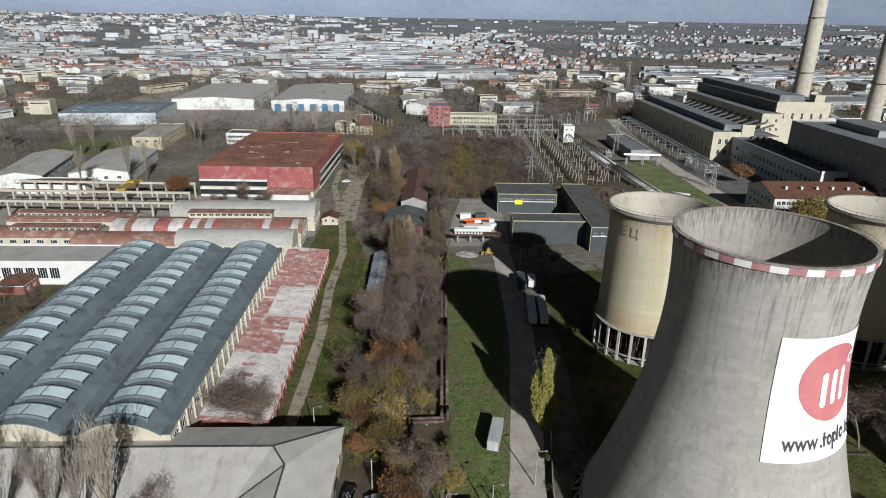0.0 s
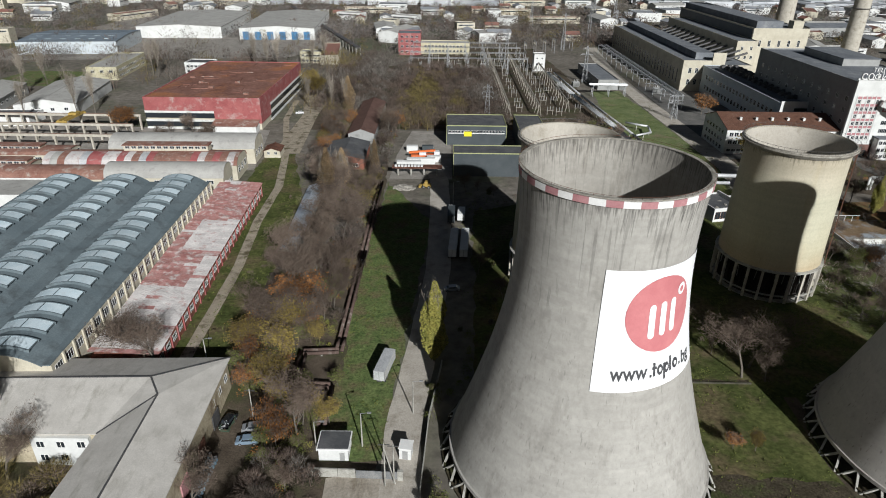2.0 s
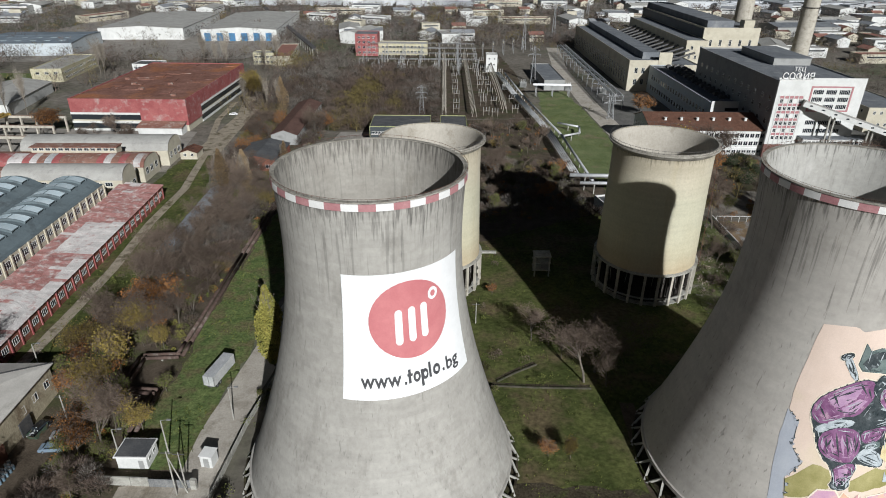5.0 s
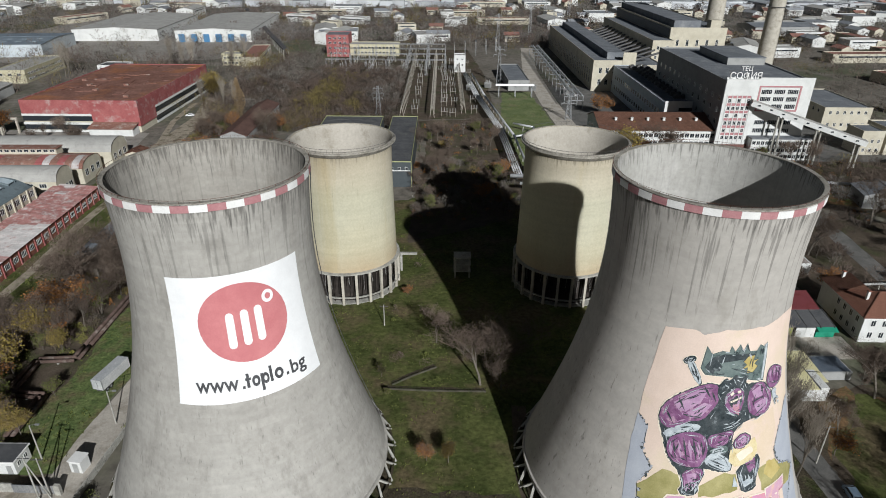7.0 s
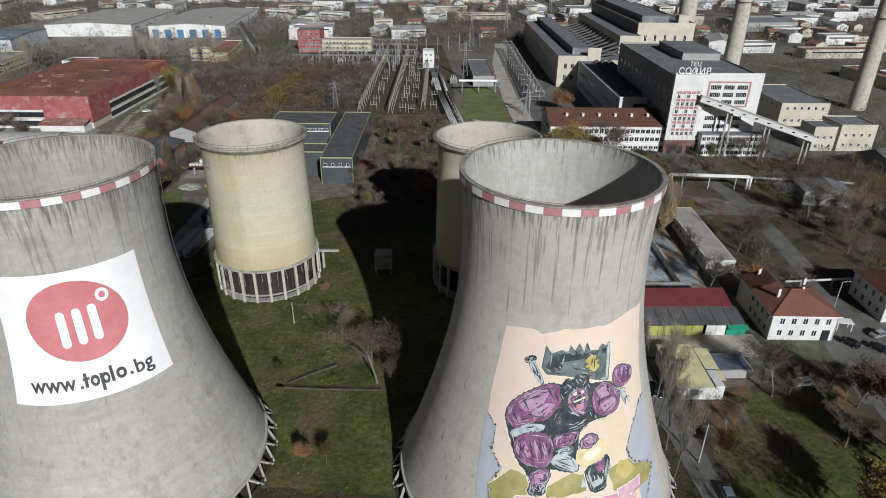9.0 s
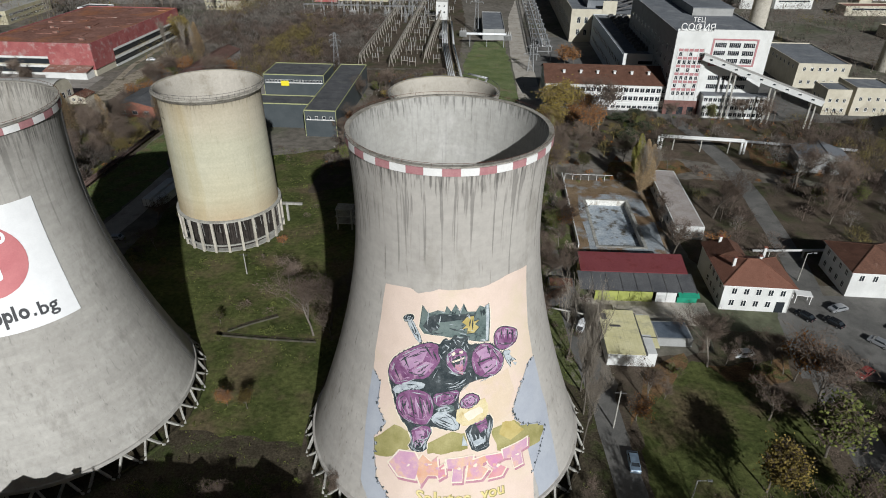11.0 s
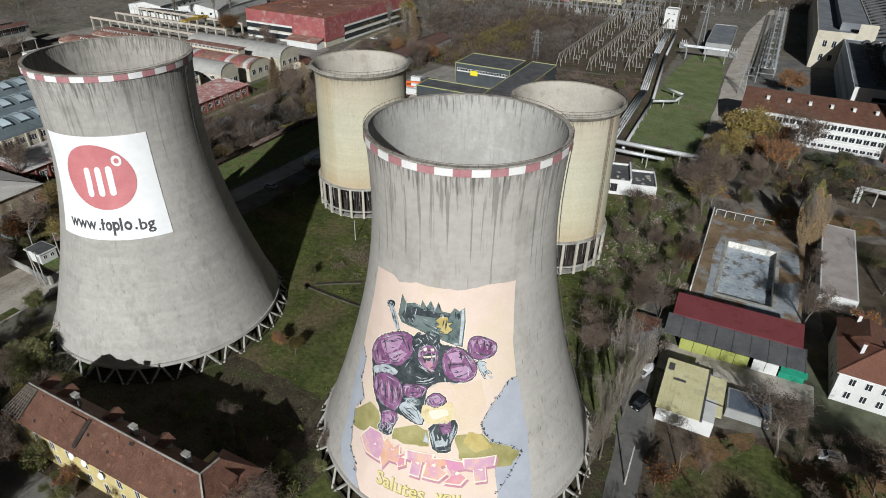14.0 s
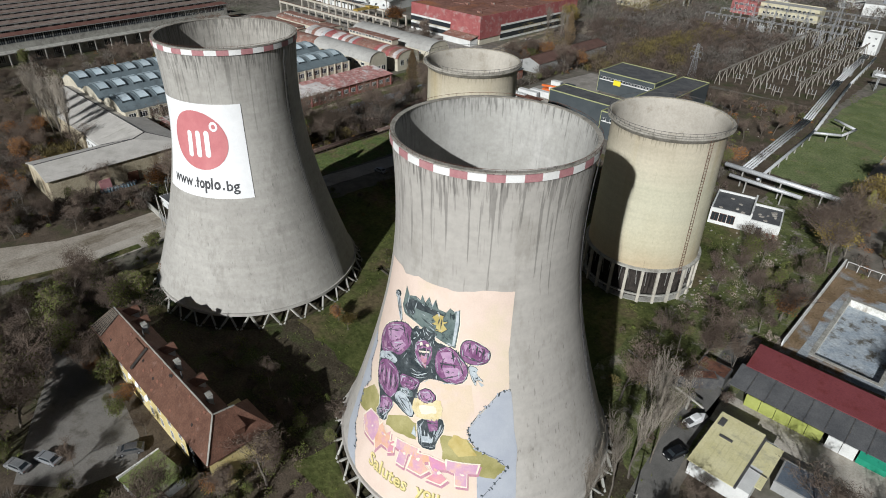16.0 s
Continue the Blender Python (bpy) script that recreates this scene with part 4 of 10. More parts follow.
def lines_in(poly, m, n, w, inset, lay, long=1.0):
    """Many fine brush lines that follow an outline at some depth inside it."""
    g = fine.setdefault(m.name, (m, G()))[1]
    ca, cz = sum(p[0] for p in poly) / len(poly), sum(p[1] for p in poly) / len(poly)
    for k in range(n):
        i, u = rm.randrange(len(poly)), rm.uniform(*inset)
        (a, z), (b, y) = poly[i], poly[(i + max(1, round(2 * long))) % len(poly)]
        a, z, b, y = ca + (a - ca) * u, cz + (z - cz) * u, ca + (b - ca) * u, cz + (y - cz) * u
        b, y = b + rm.uniform(-0.7, 0.7), y + rm.uniform(-0.2, 0.2)
        da, dz = b - a, (y - z) * 4
        q = math.hypot(da, dz) or 1
        ww = w * rm.uniform(0.6, 1.4)
        ka, kz = -dz / q * ww, da / q * ww / 4
        o = wrap([(a, z), (a + da * 0.4 + ka, z + (y - z) * 0.4 + kz), (b, y), (a + da * 0.4 - ka, z + (y - z) * 0.4 - kz)], 0.035 + 0.012 * lay, 9, 9)
        g.add(o.v, o.f)


def fig(poly, m, lay, halo=True):
    """One painted shape with a pale halo and a dark edge."""
    poly = soften(poly)
    if m in (M_PURP, M_DARK, M_TEAL):
        lines_in(poly, M_DARK, 12, 0.3, (0.2, 0.9), 10.5)
        lines_in(poly, M_LILAC if m is M_PURP else M_STEELY, 9, 0.26, (0.3, 0.85), 10.7)
        lines_in(poly, M_STEELY, 7, 0.2, (0.86, 1.05), 10.9)
    elif m is M_STEELY:
        lines_in(poly, M_DARK, 8, 0.25, (0.2, 0.9), 10.5)
    if halo:
        art(swell(poly, 0.95, 0.24), M_PALE, 2)
    art(swell(poly, 0.5, 0.12), M_DARK, lay - 1)
    art(poly, m, lay)


art(ragged([(-34, 24.71), (-39.3, 24.63), (-43.7, 23.09), (-49.3, 21.07), (-52.9, 19.2), (-53, 17.58), (-48.9, 15.89), (-40, 14.51), (-35.8, 13.04), (-38.5, 11.66), (-43.1, 9.74), (-47.4, 7.74), (-47, 3.3), (-34, 3.3), (-32.2, 10.77), (-31.6, 15.65)], 0.4, 0.12, 3), M_GREY, 0.5, "grey-blue overpainted patch")
art(ragged([(-127, 24.37), (-120.5, 22.95), (-120.3, 19.18), (-115, 17.07), (-119.9, 14.26), (-118, 11.38), (-115.5, 8.08), (-110.8, 6.61), (-107.8, 4.92), (-105, 3.3), (-113, 3.3), (-118, 4.44), (-122.2, 6.65), (-125.1, 15.21), (-126.6, 20.55)], 0.4, 0.12, 3), M_GREY, 0.5, "grey-blue overpainted patch")
art(ragged([(-79.6, 24.57), (-54, 25.56), (-51.1, 22.21), (-53.4, 19), (-63.7, 17.78), (-68.4, 21.42)], 0.5, 0.15, 3), M_OCHRE, 0.5, "faded ochre haze")
art(ragged([(-119.6, 14.06), (-110, 17.61), (-102, 17.05), (-101.2, 14.62), (-111.4, 12.21), (-117.6, 11.48)], 0.5, 0.15, 3), M_OLIVE, 1, "olive painted ground")
art(ragged([(-95.5, 15.37), (-83.4, 17.88), (-77.1, 17.24), (-77, 14.88), (-86.4, 14.34), (-94, 14.25)], 0.5, 0.15, 3), M_OLIVE, 1, "olive painted ground")
art(ragged([(-65.7, 17.29), (-53.4, 17.42), (-49.4, 15.83), (-40.3, 14.38), (-36.4, 13.06), (-41, 11.38), (-51.7, 11.87), (-63.3, 13.56)], 0.5, 0.15, 3), M_OLIVE, 1, "olive painted ground")
art(ragged([(-59.6, 17.76), (-54.1, 17.35), (-48.8, 15.03), (-56.9, 14.43), (-62.2, 15.91)], 0.5, 0.15, 3), M_CREAM, 1.6)
# the painted figure is kept as plain coloured shapes with pale halos, dark edges and brush strokes
fig([(-116.6, 24.43), (-116.2, 26.79), (-109.7, 29.04), (-97.4, 31.22), (-90, 30.89), (-73.2, 30.71), (-64.3, 30.53), (-60.4, 29.81), (-55.6, 27.92), (-57.1, 25.89), (-63, 25.1), (-73.3, 25.22), (-79.7, 24.01), (-80.8, 22.42), (-79.6, 20.83), (-79.9, 18.14), (-83.3, 17.75), (-94.2, 18.58), (-92.6, 17.52), (-96.2, 14.6), (-101.4, 13.99), (-101.9, 17.04), (-109.4, 19.3), (-112.5, 21.84)], M_DARK, 3)
fig([(-109.3, 33.95), (-106.1, 34.54), (-99.2, 31.2), (-101.5, 30.64)], M_STEELY, 4)
fig([(-110.7, 34.17), (-107.1, 34.82), (-104.7, 34.71), (-104.8, 34.13), (-109.1, 33.49)], M_DARK, 5)
jag = [(-101.1, 33.25), (-99.7, 36.51), (-96.5, 35.41), (-91.3, 35.97), (-87.6, 35.79), (-86.7, 36.7), (-84.2, 35.84), (-81.9, 36.91), (-79.6, 35.84), (-77.6, 36.94), (-75.5, 35.68), (-70.9, 35.55), (-68.8, 36.35), (-66.1, 35.93), (-63.4, 36.46), (-62.9, 34.42), (-64, 30.72), (-67.7, 30.88), (-74.2, 31.4), (-80.1, 31.78), (-89, 32.23), (-98.3, 32.35)]
art(swell(jag, 1.0, 0.25), M_PALE, 1)
art(swell(jag, 0.4, 0.1), M_DARK, 2)
art(jag, M_TEAL, 3, "slate green jagged block")
art([(-99.5, 33.42), (-95.9, 34.99), (-90.2, 35.49), (-77.6, 35.4), (-70.9, 35.11), (-72.4, 34.47), (-80.8, 34.54), (-91.7, 34.19), (-94.9, 32.48)], M_DARK, 4)
art([(-95.5, 33.83), (-92.6, 34.26), (-90.3, 33.7), (-91.6, 32.94), (-94.3, 32.96)], M_DARK, 5)
art([(-64.8, 36.22), (-63.5, 36.33), (-63.2, 34.41), (-64.4, 30.91), (-65.6, 30.99)], M_STEELY, 5)
art([(-67.6, 35.51), (-66, 35.74), (-65.3, 35.09), (-66.5, 34.73)], M_DARK, 5)
star = []
for i in range(16):
    w, k = 2 * math.pi * i / 16, 1.0 if i % 2 else 0.45
    star.append((-73.9 + 5.0 * k * math.cos(w), 33.7 + 1.35 * k * math.sin(w)))
art(swell(star, 0.5, 0.12), M_DARK, 5)
art(star, M_CREAM, 6, "yellow star shape")
fig([(-92.4, 27), (-84.6, 27.27), (-77.8, 26.57), (-73.6, 26.7), (-73.9, 25.28), (-80.7, 24.22), (-89.1, 23.85), (-94.3, 25.02)], M_DARK, 5)
fig([(-93.3, 23.3), (-85.7, 23.81), (-80, 24.1), (-81.1, 22.52), (-86.4, 21.56), (-91.3, 21.49)], M_PURP, 5)
fig([(-92.2, 21.2), (-83.4, 22.02), (-82, 20.81), (-89.2, 20.59)], M_TEAL, 6)
fig([(-116.2, 26.79), (-109.6, 28.97), (-97.3, 31.12), (-89.9, 30.83), (-89.4, 28.5), (-92.4, 27.16), (-96.2, 25.56), (-103.1, 25.22), (-110.5, 23.43), (-116.6, 24.43)], M_PURP, 6)
art([(-111.4, 27.59), (-101.5, 29.86), (-95.5, 30.27), (-98.4, 28.2), (-105.1, 26.52), (-108.4, 26.64)], M_LILAC, 7)
art([(-104.1, 26.52), (-96.8, 28.19), (-92.8, 27.93), (-97.5, 26.08), (-102.5, 25.7)], M_LILAC, 7)
for q in ((-113.9, 26.27, -109.5, 24.44), (-109.3, 28.51, -105.3, 26.59), (-98.1, 30.71, -93.1, 28.6), (-101.7, 26.12, -94.7, 27.96), (-93.7, 29.98, -90.7, 28.15), (-106.6, 26.14, -99, 25.89),):
    stroke(*q, 0.55, M_DARK, 8)
fig([(-73.9, 29.09), (-70, 30.54), (-64.3, 30.47), (-61.1, 29.56), (-55.9, 27.92), (-57.1, 25.99), (-63, 25.2), (-69.1, 25.58), (-73, 26.58)], M_PURP, 6)
art([(-71.4, 29.43), (-65.8, 30.01), (-62.6, 29.35), (-63.7, 28.33), (-68.8, 28.25)], M_LILAC, 7)
art([(-69.4, 27.3), (-61.8, 27.88), (-58.4, 27.04), (-61.6, 25.9), (-66.9, 26.07)], M_LILAC, 7)
for q in ((-71.4, 27.82, -60.3, 28.24), (-65.2, 30.27, -63.4, 28.33), (-69.1, 25.58, -58.7, 27.04), (-61.2, 29.37, -57.9, 26.58),):
    stroke(*q, 0.55, M_DARK, 8)
fig([(-60.6, 31.58), (-57.5, 32.28), (-53.2, 32.11), (-48.4, 31.4), (-45.5, 30.69), (-46.2, 29.32), (-50.9, 28.71), (-57.2, 28.78), (-60.8, 29.81)], M_PURP, 7)
for q in ((-56.2, 32.07, -56.4, 30.24), (-52.2, 31.88, -52.8, 29.88), (-48.6, 31.3, -49.6, 29.49), (-59.7, 30.01, -47.6, 28.95),):
    stroke(*q, 0.5, M_DARK, 9)
for q in ((-58.4, 31.82, -58.3, 30.44), (-54.2, 31.85, -54.5, 30.3), (-50.6, 31.46, -50.9, 29.91), (-47.2, 30.79, -47.9, 29.61),):
    stroke(*q, 1.0, M_LILAC, 8)
fig([(-56.4, 28.57), (-50.9, 28.15), (-52.2, 27.37), (-47.7, 26.14), (-51.7, 26.66), (-51.6, 25.4), (-54.3, 26.78)], M_STEELY, 5)
fig([(-87.2, 29.36), (-82.3, 30.39), (-77, 30.15), (-75.5, 28.55), (-77.6, 26.48), (-81.8, 26.49), (-85.9, 27.58)], M_PURP, 8, False)
fig([(-90.3, 30.7), (-87.1, 32), (-84.8, 31.43), (-82, 32.48), (-79.9, 31.66), (-74.2, 32.12), (-76.6, 31.1), (-72.9, 30.52), (-74.8, 29.25), (-77.3, 30.24), (-81.4, 30.45), (-85.3, 29.81), (-87.6, 28.37), (-90.4, 29.36)], M_DARK, 9)
for q in ((-87.7, 31.02, -84.8, 30.41), (-83.2, 31.81, -81.2, 30.83), (-77.5, 31.41, -79.1, 30.58), (-88.7, 29.62, -86.8, 30.06),):
    stroke(*q, 0.35, M_STEELY, 10)
art([(-84.8, 28.44), (-80.7, 29.18), (-76.4, 29.17), (-77.6, 27.62), (-82.8, 27.56)], M_DARK, 9)
art([(-82.6, 27.85), (-78.4, 28.02), (-78.2, 26.26), (-80.2, 26.62)], M_ROSE, 10)
art([(-84.2, 29.59), (-82.6, 29.91), (-81.8, 29.5), (-83.4, 29.21)], M_PALE, 10)
art([(-80.2, 29.88), (-78.3, 29.99), (-78.2, 29.58), (-79.8, 29.44)], M_PALE, 10)
art([(-83.8, 28.41), (-77.4, 29.01), (-77.6, 28.72), (-83.4, 28.16)], M_PALE, 10)
fig([(-114.2, 22.9), (-105, 24.84), (-96.4, 24.95), (-97.8, 23.89), (-106.1, 23.35), (-110.9, 22.13)], M_STEELY, 6)
fig([(-110.9, 22.03), (-105.7, 23.38), (-98.2, 23.83), (-92.7, 22.88), (-92.2, 20.5), (-94.6, 18.7), (-99.1, 18.45), (-105.4, 18.7), (-110, 19.91)], M_PURP, 7)
for q in ((-107.9, 21.93, -105.5, 19.08), (-103.9, 22.8, -100.6, 19.01), (-99.5, 22.96, -96.5, 19.04), (-95.9, 22.68, -94.1, 20.27),):
    stroke(*q, 0.5, M_DARK, 9)
for q in ((-109, 21.44, -107.8, 19.59), (-105.9, 22.28, -103.3, 19.35), (-101.3, 22.6, -98.8, 19.34), (-97.3, 22.48, -95.2, 19.62),):
    stroke(*q, 0.9, M_LILAC, 8)
fig([(-93.8, 19.73), (-89.4, 21.03), (-81.7, 19.9), (-80.2, 18.23), (-83, 17.88), (-91.6, 18.83)], M_STEELY, 6)
for q in ((-91.4, 19.87, -82.2, 18.61), (-92.2, 19.14, -83.4, 18.04),):
    stroke(*q, 0.5, M_DARK, 7)
fig([(-102.4, 17.68), (-94.5, 18.64), (-92.6, 17.52), (-95.8, 16.06), (-96.6, 14.62), (-100.9, 14.28), (-100.9, 16.23)], M_PURP, 5)
art([(-100.2, 17.35), (-95.8, 17.8), (-96.2, 16.24), (-98.6, 15.61)], M_LILAC, 6)
fig([(-102.8, 15.24), (-97.1, 16.55), (-94.9, 16.2), (-94.9, 14.62), (-100.5, 14.16)], M_DARK, 6)
fig([(-80.4, 22.17), (-75.3, 23.54), (-69.7, 22.5), (-73.2, 21.21), (-78.5, 21.09)], M_PURP, 8)
art([(-78, 22.45), (-74.9, 23.11), (-72.1, 22.38), (-74.8, 21.69)], M_LILAC, 9)
art(ragged([(-82.1, 21), (-68.2, 22.27), (-66, 20.54), (-67.7, 19), (-78.9, 18.43), (-81.6, 19.43)], 0.5, 0.15, 3), M_FLAME, 7)
art(ragged([(-78.3, 20.44), (-70.5, 21.12), (-68.9, 20.07), (-76.5, 19.24)], 0.5, 0.15, 3), M_PALE, 8)
fig([(-77.6, 18.13), (-66.7, 19.79), (-64.3, 18.23), (-67.5, 15.81), (-67.3, 14.52), (-74.4, 14.3), (-76.4, 16.35)], M_DARK, 6)
art([(-73.3, 18.78), (-68.1, 19.4), (-67, 17.7), (-71, 17.1)], M_PURP, 7)
art([(-74.3, 16), (-68.7, 16.51), (-68.8, 15.55), (-73.4, 15.12)], M_STEELY, 7)
for q in ((-76.1, 17.78, -73.3, 14.66), (-65.9, 18.89, -68, 15.81), (-71.7, 17, -69.3, 14.84),):
    stroke(*q, 0.5, M_STEELY, 8)
art([(-50.9, 26.29), (-47.7, 25.76), (-49, 25.46)], M_STEELY, 5)
art([(-78.8, 17.09), (-76.6, 15.39), (-79.4, 15.53)], M_STEELY, 5)
lines_in(jag, M_DARK, 26, 0.35, (0.2, 0.95), 7.2, 0.5)
lines_in(jag, M_STEELY, 22, 0.25, (0.3, 0.98), 7.4, 0.5)
for m_, g in fine.values():
    tagged(part("brushwork", g, m_, mural), kind="stuff")
# bulky painted lettering as plain angular shapes in its colours
M_APRI = mat("mural_apricot", (0.62, 0.34, 0.22), (0.68, 0.44, 0.32), 0.5, 0.8, (0.58, 0.33, 0.42), 0.4, 0.48, 0.62, fineamt=0.06, bump=0.03)
M_LPINK = mat("mural_lilac_pink", (0.52, 0.30, 0.42), (0.62, 0.40, 0.46), 0.5, 0.8, (0.66, 0.44, 0.32), 0.5, 0.5, 0.62, fineamt=0.06, bump=0.03)
for k, shape in enumerate(([(-110.6, 11.48), (-106.4, 13.82), (-99.7, 14.11), (-97.2, 12.81), (-98.6, 10.01), (-105.8, 9.92)],
                           [(-99.6, 11.85), (-96.2, 14), (-92.4, 13.02), (-90.1, 13.84), (-89.2, 11.02), (-93.7, 10.89), (-96.1, 9.15)],
                           [(-90.5, 11.8), (-87, 12.89), (-86.5, 11.19), (-89, 10.46)],
                           [(-86, 13.5), (-74.8, 13.81), (-75.3, 12.53), (-79.2, 12.32), (-79.8, 10.02), (-83.8, 10.07), (-83.2, 12.09), (-85.4, 12.11)],
                           [(-76.7, 13.01), (-69.7, 13.42), (-68.3, 12.7), (-71.8, 12.06), (-68.6, 11.29), (-71.7, 10.08), (-78, 10.22), (-77.2, 11.7)],
                           [(-69.5, 13.42), (-62, 13.08), (-61.2, 12.05), (-64.9, 11.86), (-60.6, 10.71), (-63, 9.68), (-69.1, 9.85), (-66.1, 11.08), (-68.2, 12.06)],
                           [(-61.3, 13.55), (-48.1, 13.56), (-49.1, 12.11), (-52.7, 12.1), (-52.4, 10.09), (-56.9, 10.08), (-57.4, 11.82), (-61.2, 12.14)])):
    ca, cz = sum(p[0] for p in shape) / len(shape), sum(p[1] for p in shape) / len(shape)
    art([(a + 0.6, z - 0.4) for a, z in swell(shape, 0.9, 0.2)], M_ROSE, 5)
    art(swell(shape, 0.9, 0.22), M_PALE, 6, "pale outline of bulky lettering")
    art(shape, (M_LPINK, M_APRI, M_PINK)[k % 3], 7, "pink and apricot bulky lettering shape")
    for q in range(3):
        art(blob(ca + rm.uniform(-1.4, 1.4), cz + rm.uniform(-0.7, 0.7), rm.uniform(0.6, 1.5), rm.uniform(0.1, 0.25), 12, rm.uniform(-70, 70), 0.15, q + k), (M_PALE, M_APRI, M_LPINK)[q], 8)
# thin dark cracks along the edges of the overpainted patches
for line in ([(-35.3, 24.85), (-39.6, 24.75), (-44, 23.21), (-49.6, 21.2), (-53.4, 19.26), (-53.4, 17.61), (-49.4, 15.92), (-40.2, 14.53), (-36.1, 13.06), (-38.8, 11.69), (-43.4, 9.77), (-47.7, 7.78)],
             [(-126.3, 24.49), (-120.8, 22.88), (-120.3, 19.18), (-114.6, 17.16), (-119.4, 14.39), (-117.6, 11.48), (-115.1, 8.19), (-110.4, 6.71), (-108.4, 5.03)]):
    for (a, z), (b, y) in zip(line, line[1:]):
        for k in range(3):
            u = (k + rm.random()) / 3
            art(blob(a + (b - a) * u + rm.uniform(-0.8, 0.8), z + (y - z) * u, rm.uniform(0.35, 0.8), rm.uniform(0.1, 0.3), 9, rm.uniform(-50, 50), 0.3, k), M_DARK, 3)
            art(blob(a + (b - a) * u + rm.uniform(-0.8, 0.8), z + (y - z) * u, rm.uniform(0.3, 0.6), rm.uniform(0.08, 0.22), 9, rm.uniform(-50, 50), 0.3, k), M_GREY, 4)
        stroke(a, z, b, y, 0.14, M_DARK, 4)


def letters(text, size, depth=0.02, bold=0.0):
    """The outlines of a text as a mesh in the xy plane, centred."""
    cu = bpy.data.curves.new("letters", "FONT")
    cu.offset = bold
    cu.body, cu.size, cu.align_x, cu.extrude, cu.resolution_u = text, size, "CENTER", depth, 2
    ob = bpy.data.objects.new("letters", cu)
    scene.collection.objects.link(ob)
    bpy.context.view_layer.update()
    me = bpy.data.meshes.new_from_object(ob.evaluated_get(bpy.context.evaluated_depsgraph_get()))
    bpy.data.objects.remove(ob)
    return me


def wrapped_letters(text, deg, z, size, off, m, parent, bold):
    me = letters(text, size, 0.0, bold)
    for v in me.vertices:
        zz = z + v.co.y
        v.co = on_tower(deg + math.degrees(v.co.x / tower_r(zz)), zz, off)
    me.materials.clear()
    me.materials.append(m)
    return part("mural_lettering", me, None, parent, "cream painted lettering")


M_LEM = mat("mural_lemon", (0.66, 0.54, 0.20), (0.74, 0.63, 0.32), 0.6, 0.8, fineamt=0.05, bump=0.03)
for m_, o_, dz_, bo_ in ((M_OLIVE, 0.13, -0.1, 0.1), (M_LEM, 0.15, 0.0, 0.025)):
    wrapped_letters("Salutes", -87.3 - dz_ * 3, 6.5 + dz_, 2.9, o_, m_, mural, bo_)
    wrapped_letters("you", -67.4 - dz_ * 3, 6.9 + dz_, 2.5, o_, m_, mural, bo_)


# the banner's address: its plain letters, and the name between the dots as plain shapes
def banner_letters(text, a0, a1, z, size):
    me = letters(text, size, 0.0, 0.05)
    lo, hi = min(v.co.x for v in me.vertices), max(v.co.x for v in me.vertices)
    for v in me.vertices:
        v.co = on_tower(a0 + (a1 - a0) * (v.co.x - lo) / (hi - lo), z + v.co.y, 0.19)
    me.materials.clear()
    me.materials.append(BAN_K)
    return part("banner_lettering", me, None, ban, "dark grey banner lettering")


banner_letters("www", -93.2, -71.4, 28.85, 3.3)
banner_letters("bg", -43.4, -33.6, 28.65, 3.0)
for q in ((-69.9, -68.6), (-46.4, -45.0)):
    mark(wrap([(q[0], 28.8), (q[1], 28.8), (q[1], 29.25), (q[0], 29.25)], 0.19), BAN_K, ban, "dark square stop")
for a, lo, hi in ((-66.9, 28.85, 31.0), (-59.6, 27.9, 30.5), (-54.7, 28.8, 31.2)):
    mark(wrap([(a - 0.75, lo), (a + 0.75, lo), (a + 0.75, hi), (a - 0.75, hi)], 0.19), BAN_K, ban, "dark upright bar")
mark(wrap([(-68.2, 29.95), (-65.2, 29.95), (-65.2, 30.35), (-68.2, 30.35)], 0.2), BAN_K, ban, "dark level bar")
for a, r in ((-62.8, 2.1), (-57.8, 1.9), (-50.4, 2.5)):
    mark(wrap(blob(a, 29.65, r, 0.85), 0.2), BAN_K, ban, "dark round shape")
    mark(wrap(blob(a, 29.65, r * 0.42, 0.36), 0.23), BAN_W, ban)

# faded letters high on the beige tower
FADED = mat("faded_dark_paint", (0.16, 0.15, 0.12), (0.27, 0.25, 0.19), 0.9, 0.9, (0.42, 0.38, 0.28), 1.2, 0.5, 0.62)
for ch, deg in (("Е", -149.0), ("Ц", -135.0)):
    me = letters(ch, 3.6, 0.0)
    for v in me.vertices:
        r = S_RTOP + 0.12
        w = radians(deg) + v.co.x / r
        v.co = (r * math.cos(w), r * math.sin(w), 34.8 + v.co.y)
    me.materials.clear()
    me.materials.append(FADED)
    part("faded_letter", me, None, tower_c, "faded dark painted letter")

# ---- building helpers ----
win_cache = {}


def window_mesh(w, h, bars=1, frame_m=None):
    frame_m = frame_m or WHITE_P
    key = (round(w, 2), round(h, 2), bars, frame_m.name)
    if key not in win_cache:
        g = G()
        t = 0.09
        g.box(-w / 2, -0.06, 0, -w / 2 + t, 0.02, h).box(w / 2 - t, -0.06, 0, w / 2, 0.02, h)
        g.box(-w / 2 + t, -0.06, 0, w / 2 - t, 0.02, t).box(-w / 2 + t, -0.06, h - t, w / 2 - t, 0.02, h)
        for i in range(bars):
            x = -w / 2 + w * (i + 1) / (bars + 1)
            g.box(x - 0.04, -0.05, t, x + 0.04, 0.02, h - t)
        g.m = 1
        g.quad((-w / 2 + t, -0.015, t), (w / 2 - t, -0.015, t), (w / 2 - t, -0.015, h - t), (-w / 2 + t, -0.015, h - t))
        win_cache[key] = g.mesh("window", [frame_m, GLASS])
    return win_cache[key]


